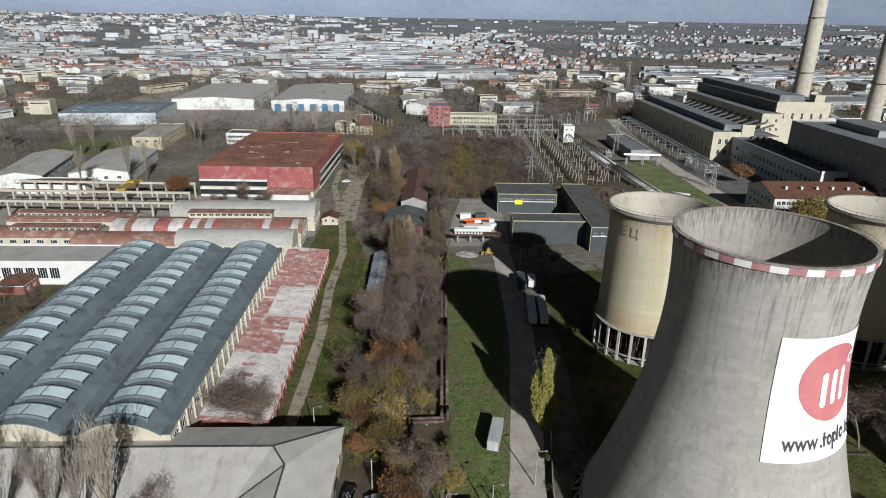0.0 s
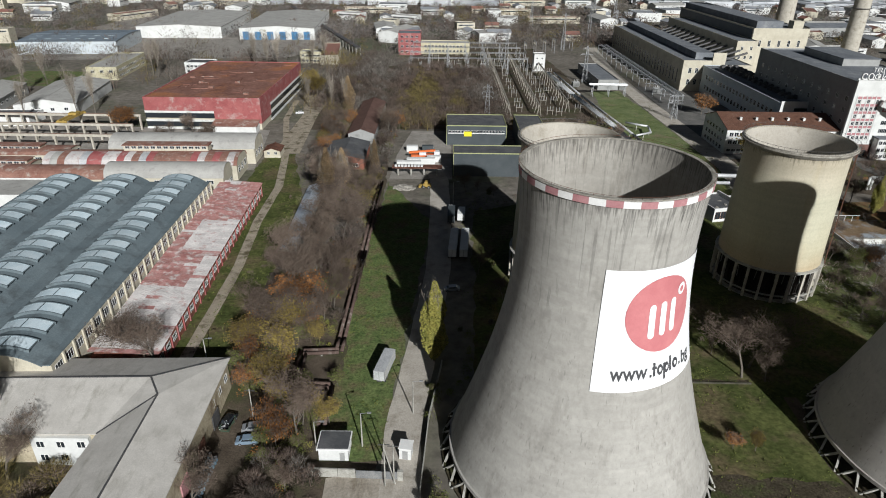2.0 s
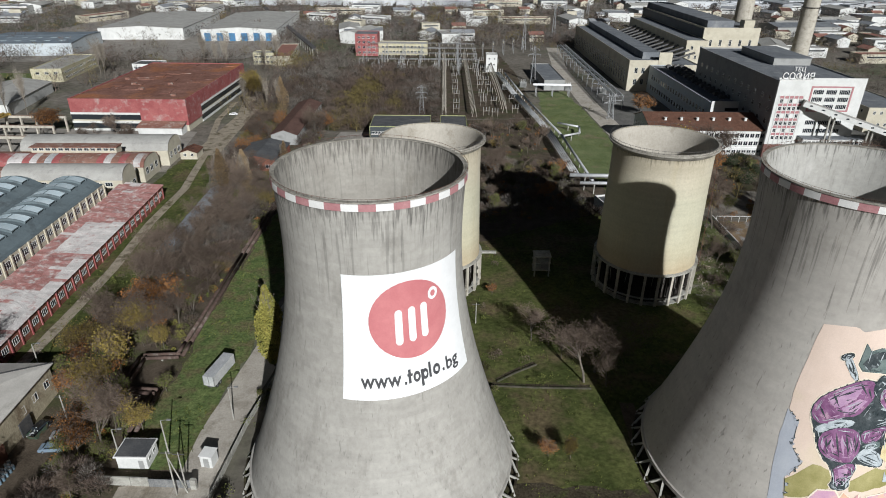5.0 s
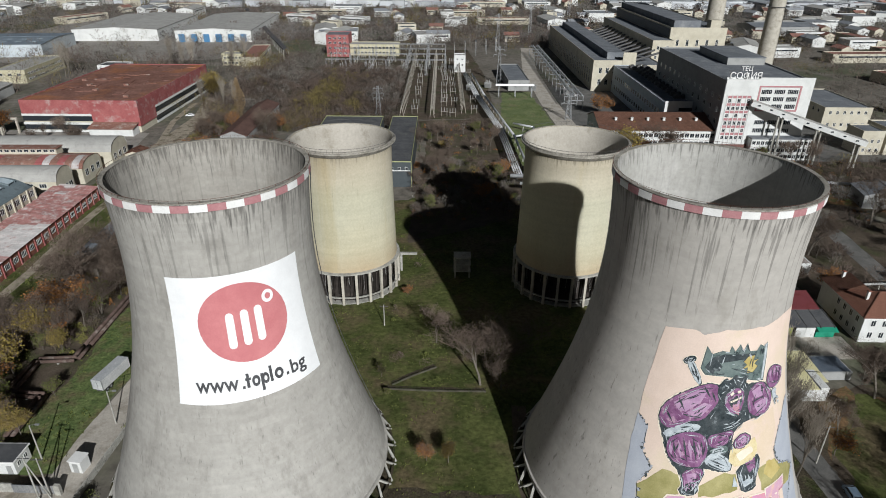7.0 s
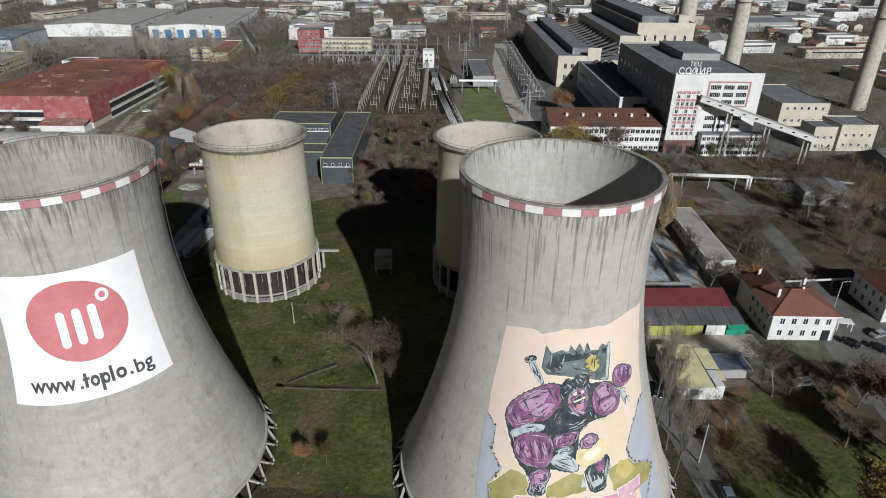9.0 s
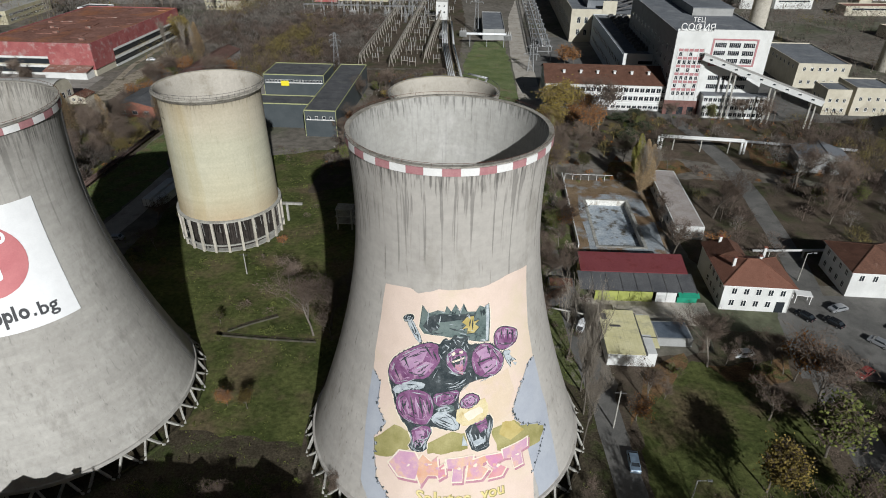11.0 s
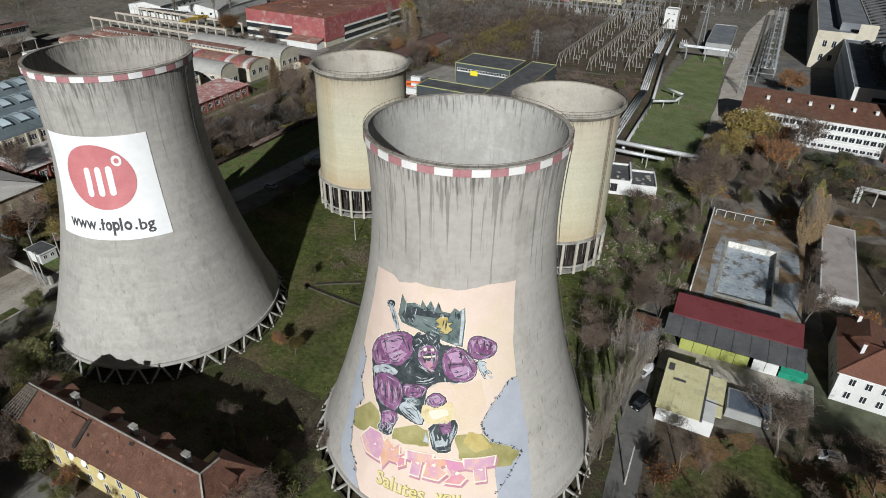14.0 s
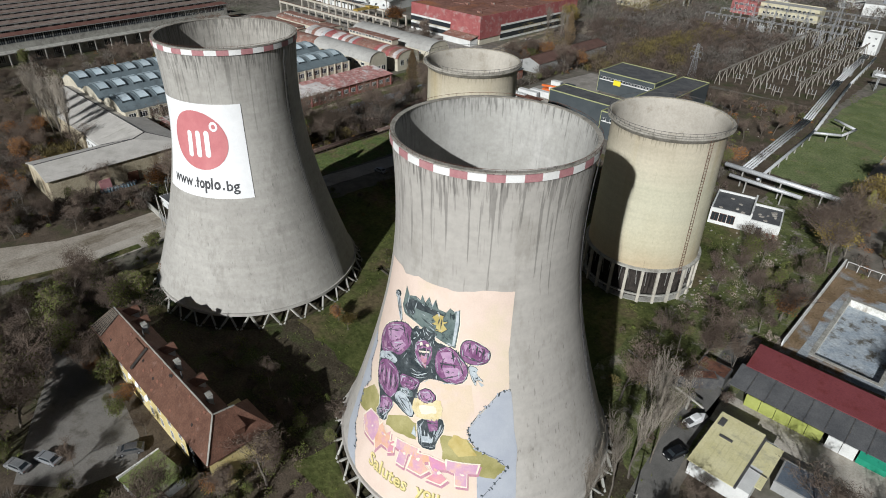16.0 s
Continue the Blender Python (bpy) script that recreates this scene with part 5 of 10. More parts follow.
def windows(parent, face, size, n, z, w, h, lo=0.06, hi=0.94, bars=1, frame_m=None, name="window"):
    """A row of n windows on one face (S, N, E, W) of a box of the size (w, d)."""
    W, D = size
    me = window_mesh(w, h, bars, frame_m)
    for i in range(n):
        s = lo + (hi - lo) * (i + 0.5) / n - 0.5
        at = {"S": pose(s * W, -D / 2, z), "N": pose(-s * W, D / 2, z, 0, 0, 180), "E": pose(W / 2, s * D, z, 0, 0, 90), "W": pose(-W / 2, -s * D, z, 0, 0, -90)}[face]
        part(name, me, None, parent, at=at)


def building(name, label, cat, x, y, w, d, h, rz=0.0, roof="flat", rise=2.0, wall=None, top=None, eave=0.4, wins=(), frame_m=None, group="", parapet=0.6, axis="x"):
    """A house on its own footprint: walls, a roof and rows of windows."""
    wall, top = wall or PLAST_W, top or PALE_D
    e = thing(name, label, cat, x, y, 0, rz, group)
    W, D = w / 2, d / 2
    g = G()
    if roof in ("gable", "barrel"):
        g.box(-W, -D, -0.3, W, D, h)
        n = 12 if roof == "barrel" else 2
        prof = []
        L, B = (W, D) if axis == "x" else (D, W)
        for i in range(n + 1):
            s = -1 + 2 * i / n
            prof.append((s * B, h + rise * (math.sqrt(max(0, 1 - s * s)) if roof == "barrel" else 1 - abs(s))))
        put = (lambda a, b, z: (a, b, z)) if axis == "x" else (lambda a, b, z: (b, a, z))
        for end in (-L, L):
            g.add([put(end, b, z) for b, z in prof], [tuple(range(n + 1))])
        part("wall", g, wall, e)
        r = G()
        Le = L + (0.25 if roof == "barrel" else eave)
        if roof == "gable":
            k = 1 + eave / B
            line = [(-B * k, h - rise * (k - 1)), (0, h + rise), (B * k, h - rise * (k - 1))]
        else:
            line = prof
        r.extrude([(u, z + 0.16) for u, z in line] + [(u, z + 0.02) for u, z in reversed(line)], -Le, Le, "x" if axis == "x" else "y")
        part("roof", r, top, e)
        if roof == "gable":
            part("ridge", G().beam(put(-Le, 0, h + rise + 0.2), put(Le, 0, h + rise + 0.2), 0.35, 0.2), top, e)
    elif roof == "hip":
        g.box(-W, -D, -0.3, W, D, h)
        part("wall", g, wall, e)
        a, b = W + eave, D + eave
        m = min(a, b)
        P = [(-a, -b, h), (a, -b, h), (a, b, h), (-a, b, h)]
        R = [(-(a - m), 0, h + rise), (a - m, 0, h + rise)] if a >= b else [(0, -(b - m), h + rise), (0, b - m, h + rise)]
        r = G().add(P + R, [(0, 1, 5, 4), (2, 3, 4, 5), (1, 2, 5), (3, 0, 4), (3, 2, 1, 0)] if a >= b else [(1, 2, 5, 4), (3, 0, 4, 5), (0, 1, 4), (2, 3, 5), (3, 2, 1, 0)])
        part("roof", r, top, e)
        rid = G().beam(R[0], R[1], 0.3, 0.2)
        for c, q in ((0, 0), (3, 0), (1, 1), (2, 1)) if a >= b else ((0, 0), (1, 0), (2, 1), (3, 1)):
            rid.beam(P[c], R[q], 0.25, 0.18)
        part("ridge", rid, top, e)
        part("eaves_board", G().box(-a, -b, h - 0.22, a, b, h - 0.02), WHITE_P, e)
    else:
        p = parapet
        g.box(-W, -D, -0.3, W, D, h - p)
        if p:
            for q in ((-W, -D, W, -D + 0.3), (-W, D - 0.3, W, D), (-W, -D + 0.3, -W + 0.3, D - 0.3), (W - 0.3, -D + 0.3, W, D - 0.3)):
                g.box(q[0], q[1], h - p, q[2], q[3], h)
        part("wall", g, wall, e)
        part("roof", G().box(-W + 0.3, -D + 0.3, h - p, W - 0.3, D - 0.3, h - p + 0.12), top, e)
    for spec in wins:
        windows(e, spec[0], (w, d), *spec[1:], frame_m=frame_m)
    return e


# ---- the factory with the vaulted hall ----
HX, HY, HR = -51.3, 97.8, 1.65
hall = thing("vaulted_hall", "long factory hall with three blue-grey vaulted roofs and skylights", "factory hall", HX, HY, 0, HR)
PITCH, LEN, EAVE, RISE, CHORD = 18.9, 100.5, 10.6, 2.9, 15.8
part("wall", G().box(-3 * PITCH, 0, -0.3, 0, LEN, EAVE - 0.1), PLAST_B, hall, "dirty cream rendered walls")
skyl_me = {}
NSEG = 14


def vault_z(s):
    return RISE * (1 - s * s)


sk = G()
arc = [(-0.62 + 1.24 * i / 10) for i in range(11)]
sk.extrude([(s * CHORD / 2, vault_z(s) + 0.5) for s in arc] + [(s * CHORD / 2, vault_z(s) + 0.38) for s in reversed(arc)], -1.7, 1.7)
sk_me = sk.mesh("glazing", SKYL)
fr = G()
for yy in (-1.78, 1.78):
    for i in range(10):
        s0, s1 = -0.64 + 1.28 * i / 10, -0.64 + 1.28 * (i + 1) / 10
        fr.beam((s0 * CHORD / 2, yy, vault_z(s0) + 0.3), (s1 * CHORD / 2, yy, vault_z(s1) + 0.3), 0.2, 0.7)
for s in (-0.62, 0.0, 0.62):
    fr.beam((s * CHORD / 2, -1.75, vault_z(s) + 0.52), (s * CHORD / 2, 1.75, vault_z(s) + 0.52), 0.16, 0.2)
fr_me = fr.mesh("kerb", HALLROOF)
for k in range(3):
    xc = -PITCH * (k + 0.5)
    r = G()
    arc = [-1 + 2 * i / NSEG for i in range(NSEG + 1)]
    r.extrude([(xc + s * CHORD / 2, EAVE + vault_z(s)) for s in arc] + [(xc + s * CHORD / 2, EAVE - 0.2 + vault_z(s)) for s in reversed(arc)], -0.5, LEN + 0.3)
    part("vault_roof", r, HALLROOF, hall, "blue-grey membrane vault")
    gut = G().slab([(xc - PITCH / 2, -0.3, EAVE + 0.06), (xc - CHORD / 2 + 0.1, -0.3, EAVE + 0.06), (xc - CHORD / 2 + 0.1, LEN, EAVE + 0.06), (xc - PITCH / 2, LEN, EAVE + 0.06)], 0.15)
    gut.slab([(xc + CHORD / 2 - 0.1, -0.3, EAVE + 0.06), (xc + PITCH / 2, -0.3, EAVE + 0.06), (xc + PITCH / 2, LEN, EAVE + 0.06), (xc + CHORD / 2 - 0.1, LEN, EAVE + 0.06)], 0.15)
    part("gutter", gut, HALLROOF, hall)
    for yy in (-0.25, LEN + 0.05):
        ga = G()
        pts = [(xc + (-1 + 2 * i / NSEG) * CHORD / 2, EAVE - 0.1 + vault_z(-1 + 2 * i / NSEG)) for i in range(NSEG + 1)]
        ga.add([(x, yy, z) for x, z in pts] + [(x, yy + 0.2, z) for x, z in pts], [tuple(range(NSEG + 1)), tuple(range(NSEG + 1, 2 * NSEG + 2))[::-1]])
        part("gable", ga, PLAST_B, hall, "cream gable under the vault")
    for j in range(16):
        sl = part("skylight", sk_me, None, hall, "arched skylight with pale blue glazing", at=pose(xc, 3.3 + 6.25 * j, EAVE))
        part("kerb", fr_me, None, sl)
for i in range(25):
    part("window", window_mesh(2.6, 2.0, 2), None, hall, at=pose(0, 2.2 + 4 * i, 7.6, 0, 0, 90))
    part("pilaster", G().box(0, -0.25, 5.5, 0.35, 0.25, EAVE).mesh("pilaster", PLAST_B) if i == 0 else bpy.data.meshes["pilaster"], None, hall, at=pose(0, 4.2 + 4 * i, 0))

lean = thing("side_shed", "low shed with peeling red and white sheet roof", "shed", -50.6, 108, 0, 2.6)
LW, LL = 14.6, 104
part("wall", G().box(0.3, 0, -0.3, LW - 0.5, LL, 4.6), BRICK, lean, "red brick wall with openings")

# lean-to roof sheets, laid in rows, some repainted white
SHEET_R = mat("faded_red_sheet", (0.27, 0.12, 0.11), (0.36, 0.20, 0.185), 0.35, 0.85, (0.46, 0.42, 0.40), 0.5, 0.5, 0.66, 3.0, 0.2, 0.1, vary=0.18)
SHEET_W = mat("chalky_white_sheet", (0.44, 0.41, 0.40), (0.56, 0.53, 0.51), 0.4, 0.85, (0.34, 0.2, 0.185), 0.5, 0.55, 0.7, 3.0, 0.15, 0.1, vary=0.12)
rs = random.Random(3)
NX, NY = 4, 66
sh = {}
for key, m in (("r", SHEET_R), ("w", SHEET_W)):
    g = G()
    nx, dx, dy = 8, LW / NX, LL / NY
    wave = [(dy * i / nx, 0.07 * ((i + 1) % 2)) for i in range(nx + 1)]
    g.extrude(wave + [(u, z - 0.04) for u, z in reversed(wave)], 0, dx + 0.1, "x")
    g.v = [(x, y, z - 0.32 * x / (dx + 0.1)) for x, y, z in g.v]
    sh[key] = g.mesh("roof_sheet", m)
for i in range(NX):
    for j in range(NY):
        v = (j + 0.5) / NY
        white = (0.02 < v < 0.27 or 0.47 < v < 0.66 and i in (1, 2, 3) or 0.27 < v < 0.4 and i == 3) and rs.random() < 0.93 or noise.noise((i * 0.5, j * 0.3, 2.0)) > 0.34
        part("roof_sheet", sh["w" if white else "r"], None, lean, at=pose(i * LW / NX, j * LL / NY, 6.2 - 0.3 * i + rs.uniform(0, 0.03)))
for i in range(25):
    part("window", window_mesh(2.2, 1.8, 2), None, lean, at=pose(LW - 0.5, 2.5 + 4.1 * i, 1.6, 0, 0, 90))
    part("eave_post", G().box(-0.15, -0.2, 0, 0.25, 0.2, 4.7).mesh("eave_post", REDSHEET) if i == 0 else bpy.data.meshes["eave_post"], None, lean, at=pose(LW - 0.5, 4.5 + 4.1 * i, 0))

# L-shaped shed before the hall
shed = thing("corner_shed", "L-shaped building with pale grey sheet roof and cream walls", "building", -19, 105, 0, 0)
EZ, RZ = 7.2, 9.6
part("wall", G().prism([(-0.6, -0.6), (-78, -3), (-78.3, -22.8), (-16.4, -21.7), (-16.6, -43), (0.6, -43)], -0.3, EZ), SHEDWALL, shed, "stained brown side wall")
A, B, C, D_ = (0, 0, EZ), (-79, -2.4, EZ), (-79.3, -23.6, EZ), (-16.6, -22.4, EZ)
E_, F_ = (-17.2, -43.6, EZ), (1.2, -43.6, EZ)
R1, R2, R3, R4 = (-79.2, -11.4, RZ), (-12, -9.5, RZ), (-8.6, -14.6, RZ), (-7.6, -43.6, RZ)


def roof_face(pts, m, label=""):
    return part("roof_plane", G().slab([(x, y, z + 0.2) for x, y, z in pts], 0.18), m, shed, label)


roof_face([A, B, R1, R2], SHEDROOF)
roof_face([R1, C, D_, R2], SHEDROOF)
roof_face([R2, D_, R3], SHEDROOF)
roof_face([D_, E_, R4, R3], SHEDROOF)
roof_face([R3, R4, F_, A, R2], SHEDROOF)
for a, b in ((R1, R2), (R2, R3), (R3, R4), (R2, A), (R3, D_)):
    part("ridge", G().beam((a[0], a[1], a[2] + 0.24), (b[0], b[1], b[2] + 0.24), 0.3, 0.14), STEEL_D, shed)
part("end_gable", G().add([(-16.6, -43.05, EZ), (0.6, -43.05, EZ), (-7.6, -43.05, RZ)], [(0, 1, 2)]), PLAST_B, shed)
for i in range(10):
    part("window", window_mesh(1.6, 1.7, 1), None, shed, at=pose(-0.6 + 1.2 * (3 + 4 * i) / 60 + 0.02, -3 - 4 * i, 3.4, 0, 0, 90))
for i in range(3):
    for z in (1.2, 4.3):
        part("window", window_mesh(1.5, 1.5, 1), None, shed, at=pose(-26.9 + 3.6 * i, -22.62, z))
part("annex_wall", G().box(-28.6, -22.6, -0.2, -18.2, -21.7, EZ - 0.7), PLAST_W, shed, "white rendered front wall")
part("door", G().box(-0.2, -0.1, 0, 0.15, 3.2, 3.2), RED_P, shed, "red sheet door", at=pose(0.35, -30, 0))

# vaulted sheds behind the hall
for nm, x0, x1, y, d, h, ri, m, lab in (
    ("vaulted_shed", -96, -54, 214.5, 11, 7.6, 4.0, PALE, "vaulted shed with smooth pale grey roof"),
    ("vaulted_shed", -134, -96.6, 214.5, 11, 6.6, 3.2, RUSTROOF, "vaulted shed with rusted ribbed roof"),
    ("vaulted_shed", -128, -55, 234.5, 15, 6.0, 3.0, RUSTROOF, "vaulted shed with patched red and white roof"),
    ("vaulted_shed", -113, -53.5, 254.5, 15, 6.4, 4.2, PALE, "vaulted shed with pale grey roof"),
    ("vaulted_shed", -178, -132, 226, 12, 5.2, 2.0, RUSTROOF, "low shed with rusty patched roof"),
    ("vaulted_shed", -178, -128, 246, 12, 5.0, 1.6, RUSTROOF, "low shed with rusty sheet roof"),
):
    building(nm, lab, "shed", (x0 + x1) / 2, y, x1 - x0, d, h, HR, "barrel", ri, PLAST_B, m, 0.3, group="vaulted sheds",
             wins=(("E", 3, 2.5, 2.4, 2.6), ("S", 8, h - 2.2, 2.6, 1.5, 0.06, 0.94, 2)))
# panels on the patched vault
rp = random.Random(8)
pv = thing("sheet_covering", "red and white repair sheets on the shed roof", "roof sheets", -92.5, 234.5, -0.6, HR)
for i in range(26):
    g = G()
    x0 = -36.4 + 2.8 * i
    arc = [(7.5 * (-1 + q / 6) - 0.1, 6.84 + 3.0 * math.sqrt(1 - (-1 + q / 6) ** 2)) for q in range(7)]
    g.extrude(arc + [(u, z - 0.05) for u, z in reversed(arc)], x0, x0 + 2.75, "x")
    part("roof_sheet", g, rp.choice((REDSHEET, SHEET_W, PALE, RUSTROOF, REDSHEET, SILVER)), pv)
for x0, x1, y, z, lab in ((-101, -68, 238, 10.6, "rusty roof monitor with window band"), (-165, -133, 226, 7.6, "rusty roof monitor with window band"), (-175, -140, 246, 7.0, "rusty roof monitor with window band")):
    mo = thing("roof_monitor", lab, "roof monitor", (x0 + x1) / 2, y, z - 0.9, HR, group="roof monitors")
    w = x1 - x0
    part("wall", G().box(-w / 2, -2.2, -1.0, w / 2, 2.2, 1.6), PLAST_B, mo)
    part("roof", G().box(-w / 2 - 0.4, -2.7, 1.6, w / 2 + 0.4, 2.7, 1.85), RUSTROOF, mo)
    windows(mo, "S", (w, 4.4), int(w / 2.4), 0.25, 1.9, 1.1, 0.01, 0.99)
building("gate_hut", "small grey plastered hut with dark roof", "hut", -48.5, 260, 7, 8, 3.0, HR, "gable", 1.2, PLAST_B, RUST, axis="y", wins=(("S", 2, 1.4, 1.2, 1.3),))
# long row of sawtooth halls further left
GREYRUST = mat("greyed_rusty_sheet", (0.17, 0.12, 0.10), (0.23, 0.18, 0.155), 0.2, 0.85, (0.28, 0.25, 0.225), 0.3, 0.52, 0.68, 3.0, 0.2, 0.12)
teeth = window_mesh(3.9, 3.0, 3, PLAST_G)
for k in range(8):
    e = thing("sawtooth_hall", "long hall with brown sheet roof and window band", "factory hall", -186 - 14 * k, 138, 0, 5.5, group="sawtooth halls")
    z = 9.0
    part("wall", G().extrude([(0, -0.3), (0, z + 3.9), (-5.2, z + 4.1), (-5.2, z), (-13.9, z), (-13.9, -0.3)], -78, 78), CONC_OLD, e)
    part("roof", G().extrude([(0.7, z + 4.1), (-5.6, z + 4.35), (-5.6, z + 4.15), (0.7, z + 3.9)], -78.5, 78.5), MUDROOF if k == 0 else GREYRUST, e, "brown ribbed sheet roof")
    part("gutter", G().box(0.5, -78.4, z + 3.6, 0.85, 78.4, z + 3.9), PLAST_G, e)
    for i in range(36 if k == 0 else 26):
        n = 36 if k == 0 else 26
        y = -76 + 152 * (i + 0.5) / n
        part("window", teeth, None, e, at=pose(0.02, y, z + 0.5, 0, 0, 90))
        if k == 0 and i % 2 == 0:
            part("window", window_mesh(3.6, 3.4, 3), None, e, at=pose(0.02, y + 2, 1.4, 0, 0, 90))
    if k == 0:
        part("canopy", G().slab([(0.1, -77, 6.6), (4.4, -77, 6.2), (4.4, 77, 6.2), (0.1, 77, 6.6)], 0.3), CONC_OLD, e, "long concrete canopy")
        for i in range(20):
            part("canopy_post", G().box(4.0, -76.2 + 8 * i, -0.2, 4.4, -75.8 + 8 * i, 6.2), CONC_OLD, e)
# white works building and its hut
building("works_building", "low white works building with tall windows", "building", -136, 197, 46, 16, 8.5, HR, "flat", wall=PLAST_W, top=PALE, wins=(("S", 8, 2.2, 3.2, 4.0, 0.02, 0.7, 3),))
building("red_hut", "small hut with dull red tiled roof", "hut", -138.5, 186, 9, 11, 3.4, HR, "hip", 1.4, BRICK, TILE, 0.5, wins=(("E", 3, 1.1, 1.4, 1.4),))
ped = thing("fence", "row of leaning concrete fence posts", "fence", -125, 165, 0, HR)
for i in range(18):
    part("post", G().box(-0.15, -0.15, -0.2, 0.15, 0.15, 2.6), CONC_OLD, ped, at=pose(8, -62 + 6.2 * i, 0, 0, 4 * math.sin(i * 2.1), 0))
# red factory
fac = thing("red_factory", "large factory with red painted upper walls and stained roof", "factory", -92, 347, 0, 0)
part("wall", G().box(-28, -48, -0.3, 28, 48, 14.4), PLAST_B, fac, "cream wall bands")
part("red_band", G().box(-28.2, -48.2, 8.6, 28.2, 48.2, 15.0), REDSHEET, fac, "faded red sheet cladding")
part("red_block", G().box(5.5, -48.5, 3.2, 28.4, -30, 14.9), REDSHEET, fac, "red stair block")
part("roof", G().box(-27.6, -47.6, 14.8, 27.6, 47.6, 15.15), FACROOF, fac, "rust-stained roof")
for z in (1.2, 5.4):
    part("glass_band", G().box(-28.25, -48.25, z, 5.3, -47.9, z + 2.4), GLASS, fac, "dark window band")
    part("glass_band", G().box(28.0, -29.8, z, 28.25, 47, z + 2.4), GLASS, fac, "dark window band")
for z in (0, 3.7, 7.9):
    part("sill_band", G().box(-28.35, -48.4, z, 5.4, -48.0, z + 1.0), PLAST_W, fac)
    part("sill_band", G().box(28.0, -29.8, z, 28.4, 47.5, z + 1.0), PLAST_W, fac)
part("entrance", G().box(6, -55, -0.2, 27, -48.5, 3.4), PLAST_W, fac, "low white entrance block")
part("entrance_roof", G().slab([(5.5, -55.6, 3.7), (27.6, -55.6, 3.7), (27.6, -48.4, 5.2), (5.5, -48.4, 5.2)], 0.25), RUSTROOF, fac)
part("parapet", G().box(-28.2, -48.2, 15.0, 28.2, -47.7, 15.5).box(-28.2, 47.7, 15.0, 28.2, 48.2, 15.5).box(-28.2, -47.7, 15.0, -27.7, 47.7, 15.5).box(27.7, -47.7, 15.0, 28.2, 47.7, 15.5), REDSHEET, fac)
rf_ = random.Random(12)
for i in range(26):
    x, y = rf_.uniform(-25, 24), rf_.uniform(-44, 44)
    part("roof_slat", G().box(-0.25, -rf_.uniform(1.5, 5.0), 0, 0.25, rf_.uniform(1.5, 5.0), 0.35), rf_.choice((FACROOF, RUSTROOF, MUDROOF)), fac, at=pose(x, y, 15.12, 0, 0, rf_.choice((0, 90)) + rf_.uniform(-6, 6)))
for i in range(5):
    part("roof_hatch", G().box(-1.2, -0.8, 0, 1.2, 0.8, 1.0), RUSTROOF, fac, at=pose(rf_.uniform(-22, 22), rf_.uniform(-40, 40), 15.12))
# concrete crane trestles
for y, x0, x1 in ((262, -208, -112), (279, -208, -118), (296, -208, -122)):
    t = thing("crane_trestle", "weathered concrete crane trestle on columns", "trestle", 0, y, 0, 0, group="crane trestles")
    n = 13
    for i in range(n):
        x = x0 + (x1 - x0) * i / (n - 1)
        part("column", G().box(x - 0.35, -0.45, -0.3, x + 0.35, 0.45, 6.6), TRESTLE, t)
    part("crane_beam", G().box(x0 - 0.5, -0.5, 6.6, x1 + 0.5, 0.5, 7.7), TRESTLE, t)
    part("rail", G().box(x0, -0.08, 7.7, x1, 0.08, 7.9), RUST, t)
cr = thing("gantry_crane", "yellow bridge crane on the trestles", "crane", -150, 287.5, 7.9, 0)
part("girder", G().box(-1.6, -9, 0, -0.8, 9, 1.1).box(0.8, -9, 0, 1.6, 9, 1.1), YELLOW, cr)
part("trolley", G().box(-1.9, 1, 1.1, 1.9, 4, 1.9), YELLOW, cr)
for s in (-8.5, 8.5):
    part("end_carriage", G().box(-2.4, s - 0.3, 0.0, 2.4, s + 0.3, 0.7), YELLOW, cr)
building("store_shed", "pale shed with shallow grey roof", "shed", -187, 349, 30, 60, 6.0, 10, "gable", 2.6, PLAST_W, PALE, axis="y", wins=(("S", 4, 2.5, 2.0, 1.6),))
building("store_shed", "pale shed with light grey roof", "shed", -226, 338, 24, 60, 6.0, 14, "gable", 2.2, PLAST_W, PALE, axis="y", wins=(("E", 8, 2.5, 2.6, 1.6),))
building("low_store", "low white store with dark flat roof", "shed", -196, 306, 34, 14, 5, 3, "flat", wall=PLAST_W, top=PALE_D)
building("yellow_block", "yellow two-storey block with flat roof", "building", -199, 436, 19, 56, 8.5, 6, "flat", wall=PLAST_C, top=PALE, wins=(("S", 3, 4.8, 2.4, 1.6), ("E", 14, 4.8, 2.8, 1.6), ("E", 14, 1.5, 2.8, 1.6)))
building("brick_annex", "small brick and white block with flat roof", "building", -142, 438, 18, 14, 8, 0, "flat", wall=PLAST_W, top=PALE_D, wins=(("S", 6, 4.6, 2.2, 1.6), ("S", 6, 1.4, 2.2, 1.6)))
building("yellow_house", "small two-storey cream office block", "building", -74, 483, 16, 11, 8.6, 0, "flat", wall=PLAST_C, top=PALE, wins=(("S", 5, 1.3, 1.9, 1.5), ("S", 5, 5.0, 1.9, 1.5)))
building("warehouse", "white warehouse with low grey roof", "warehouse", -222, 660, 76, 130, 10, 4, "gable", 2.0, PLAST_W, PALE, axis="y")
wb = building("warehouse", "white warehouse with blue door panels", "warehouse", -132, 664, 68, 142, 10, 4, "gable", 2.0, PLAST_W, PALE, axis="y")
for i in range(6):
    part("door", G().box(-31 + 11 * i, -71.4, 0, -25.5 + 11 * i, -71.05, 7.0), BLUE, wb, "blue door panel")
BLUEROOF = mat("blue_grey_roof_sheet", (0.14, 0.17, 0.20), (0.20, 0.235, 0.27), 0.1, 0.7)
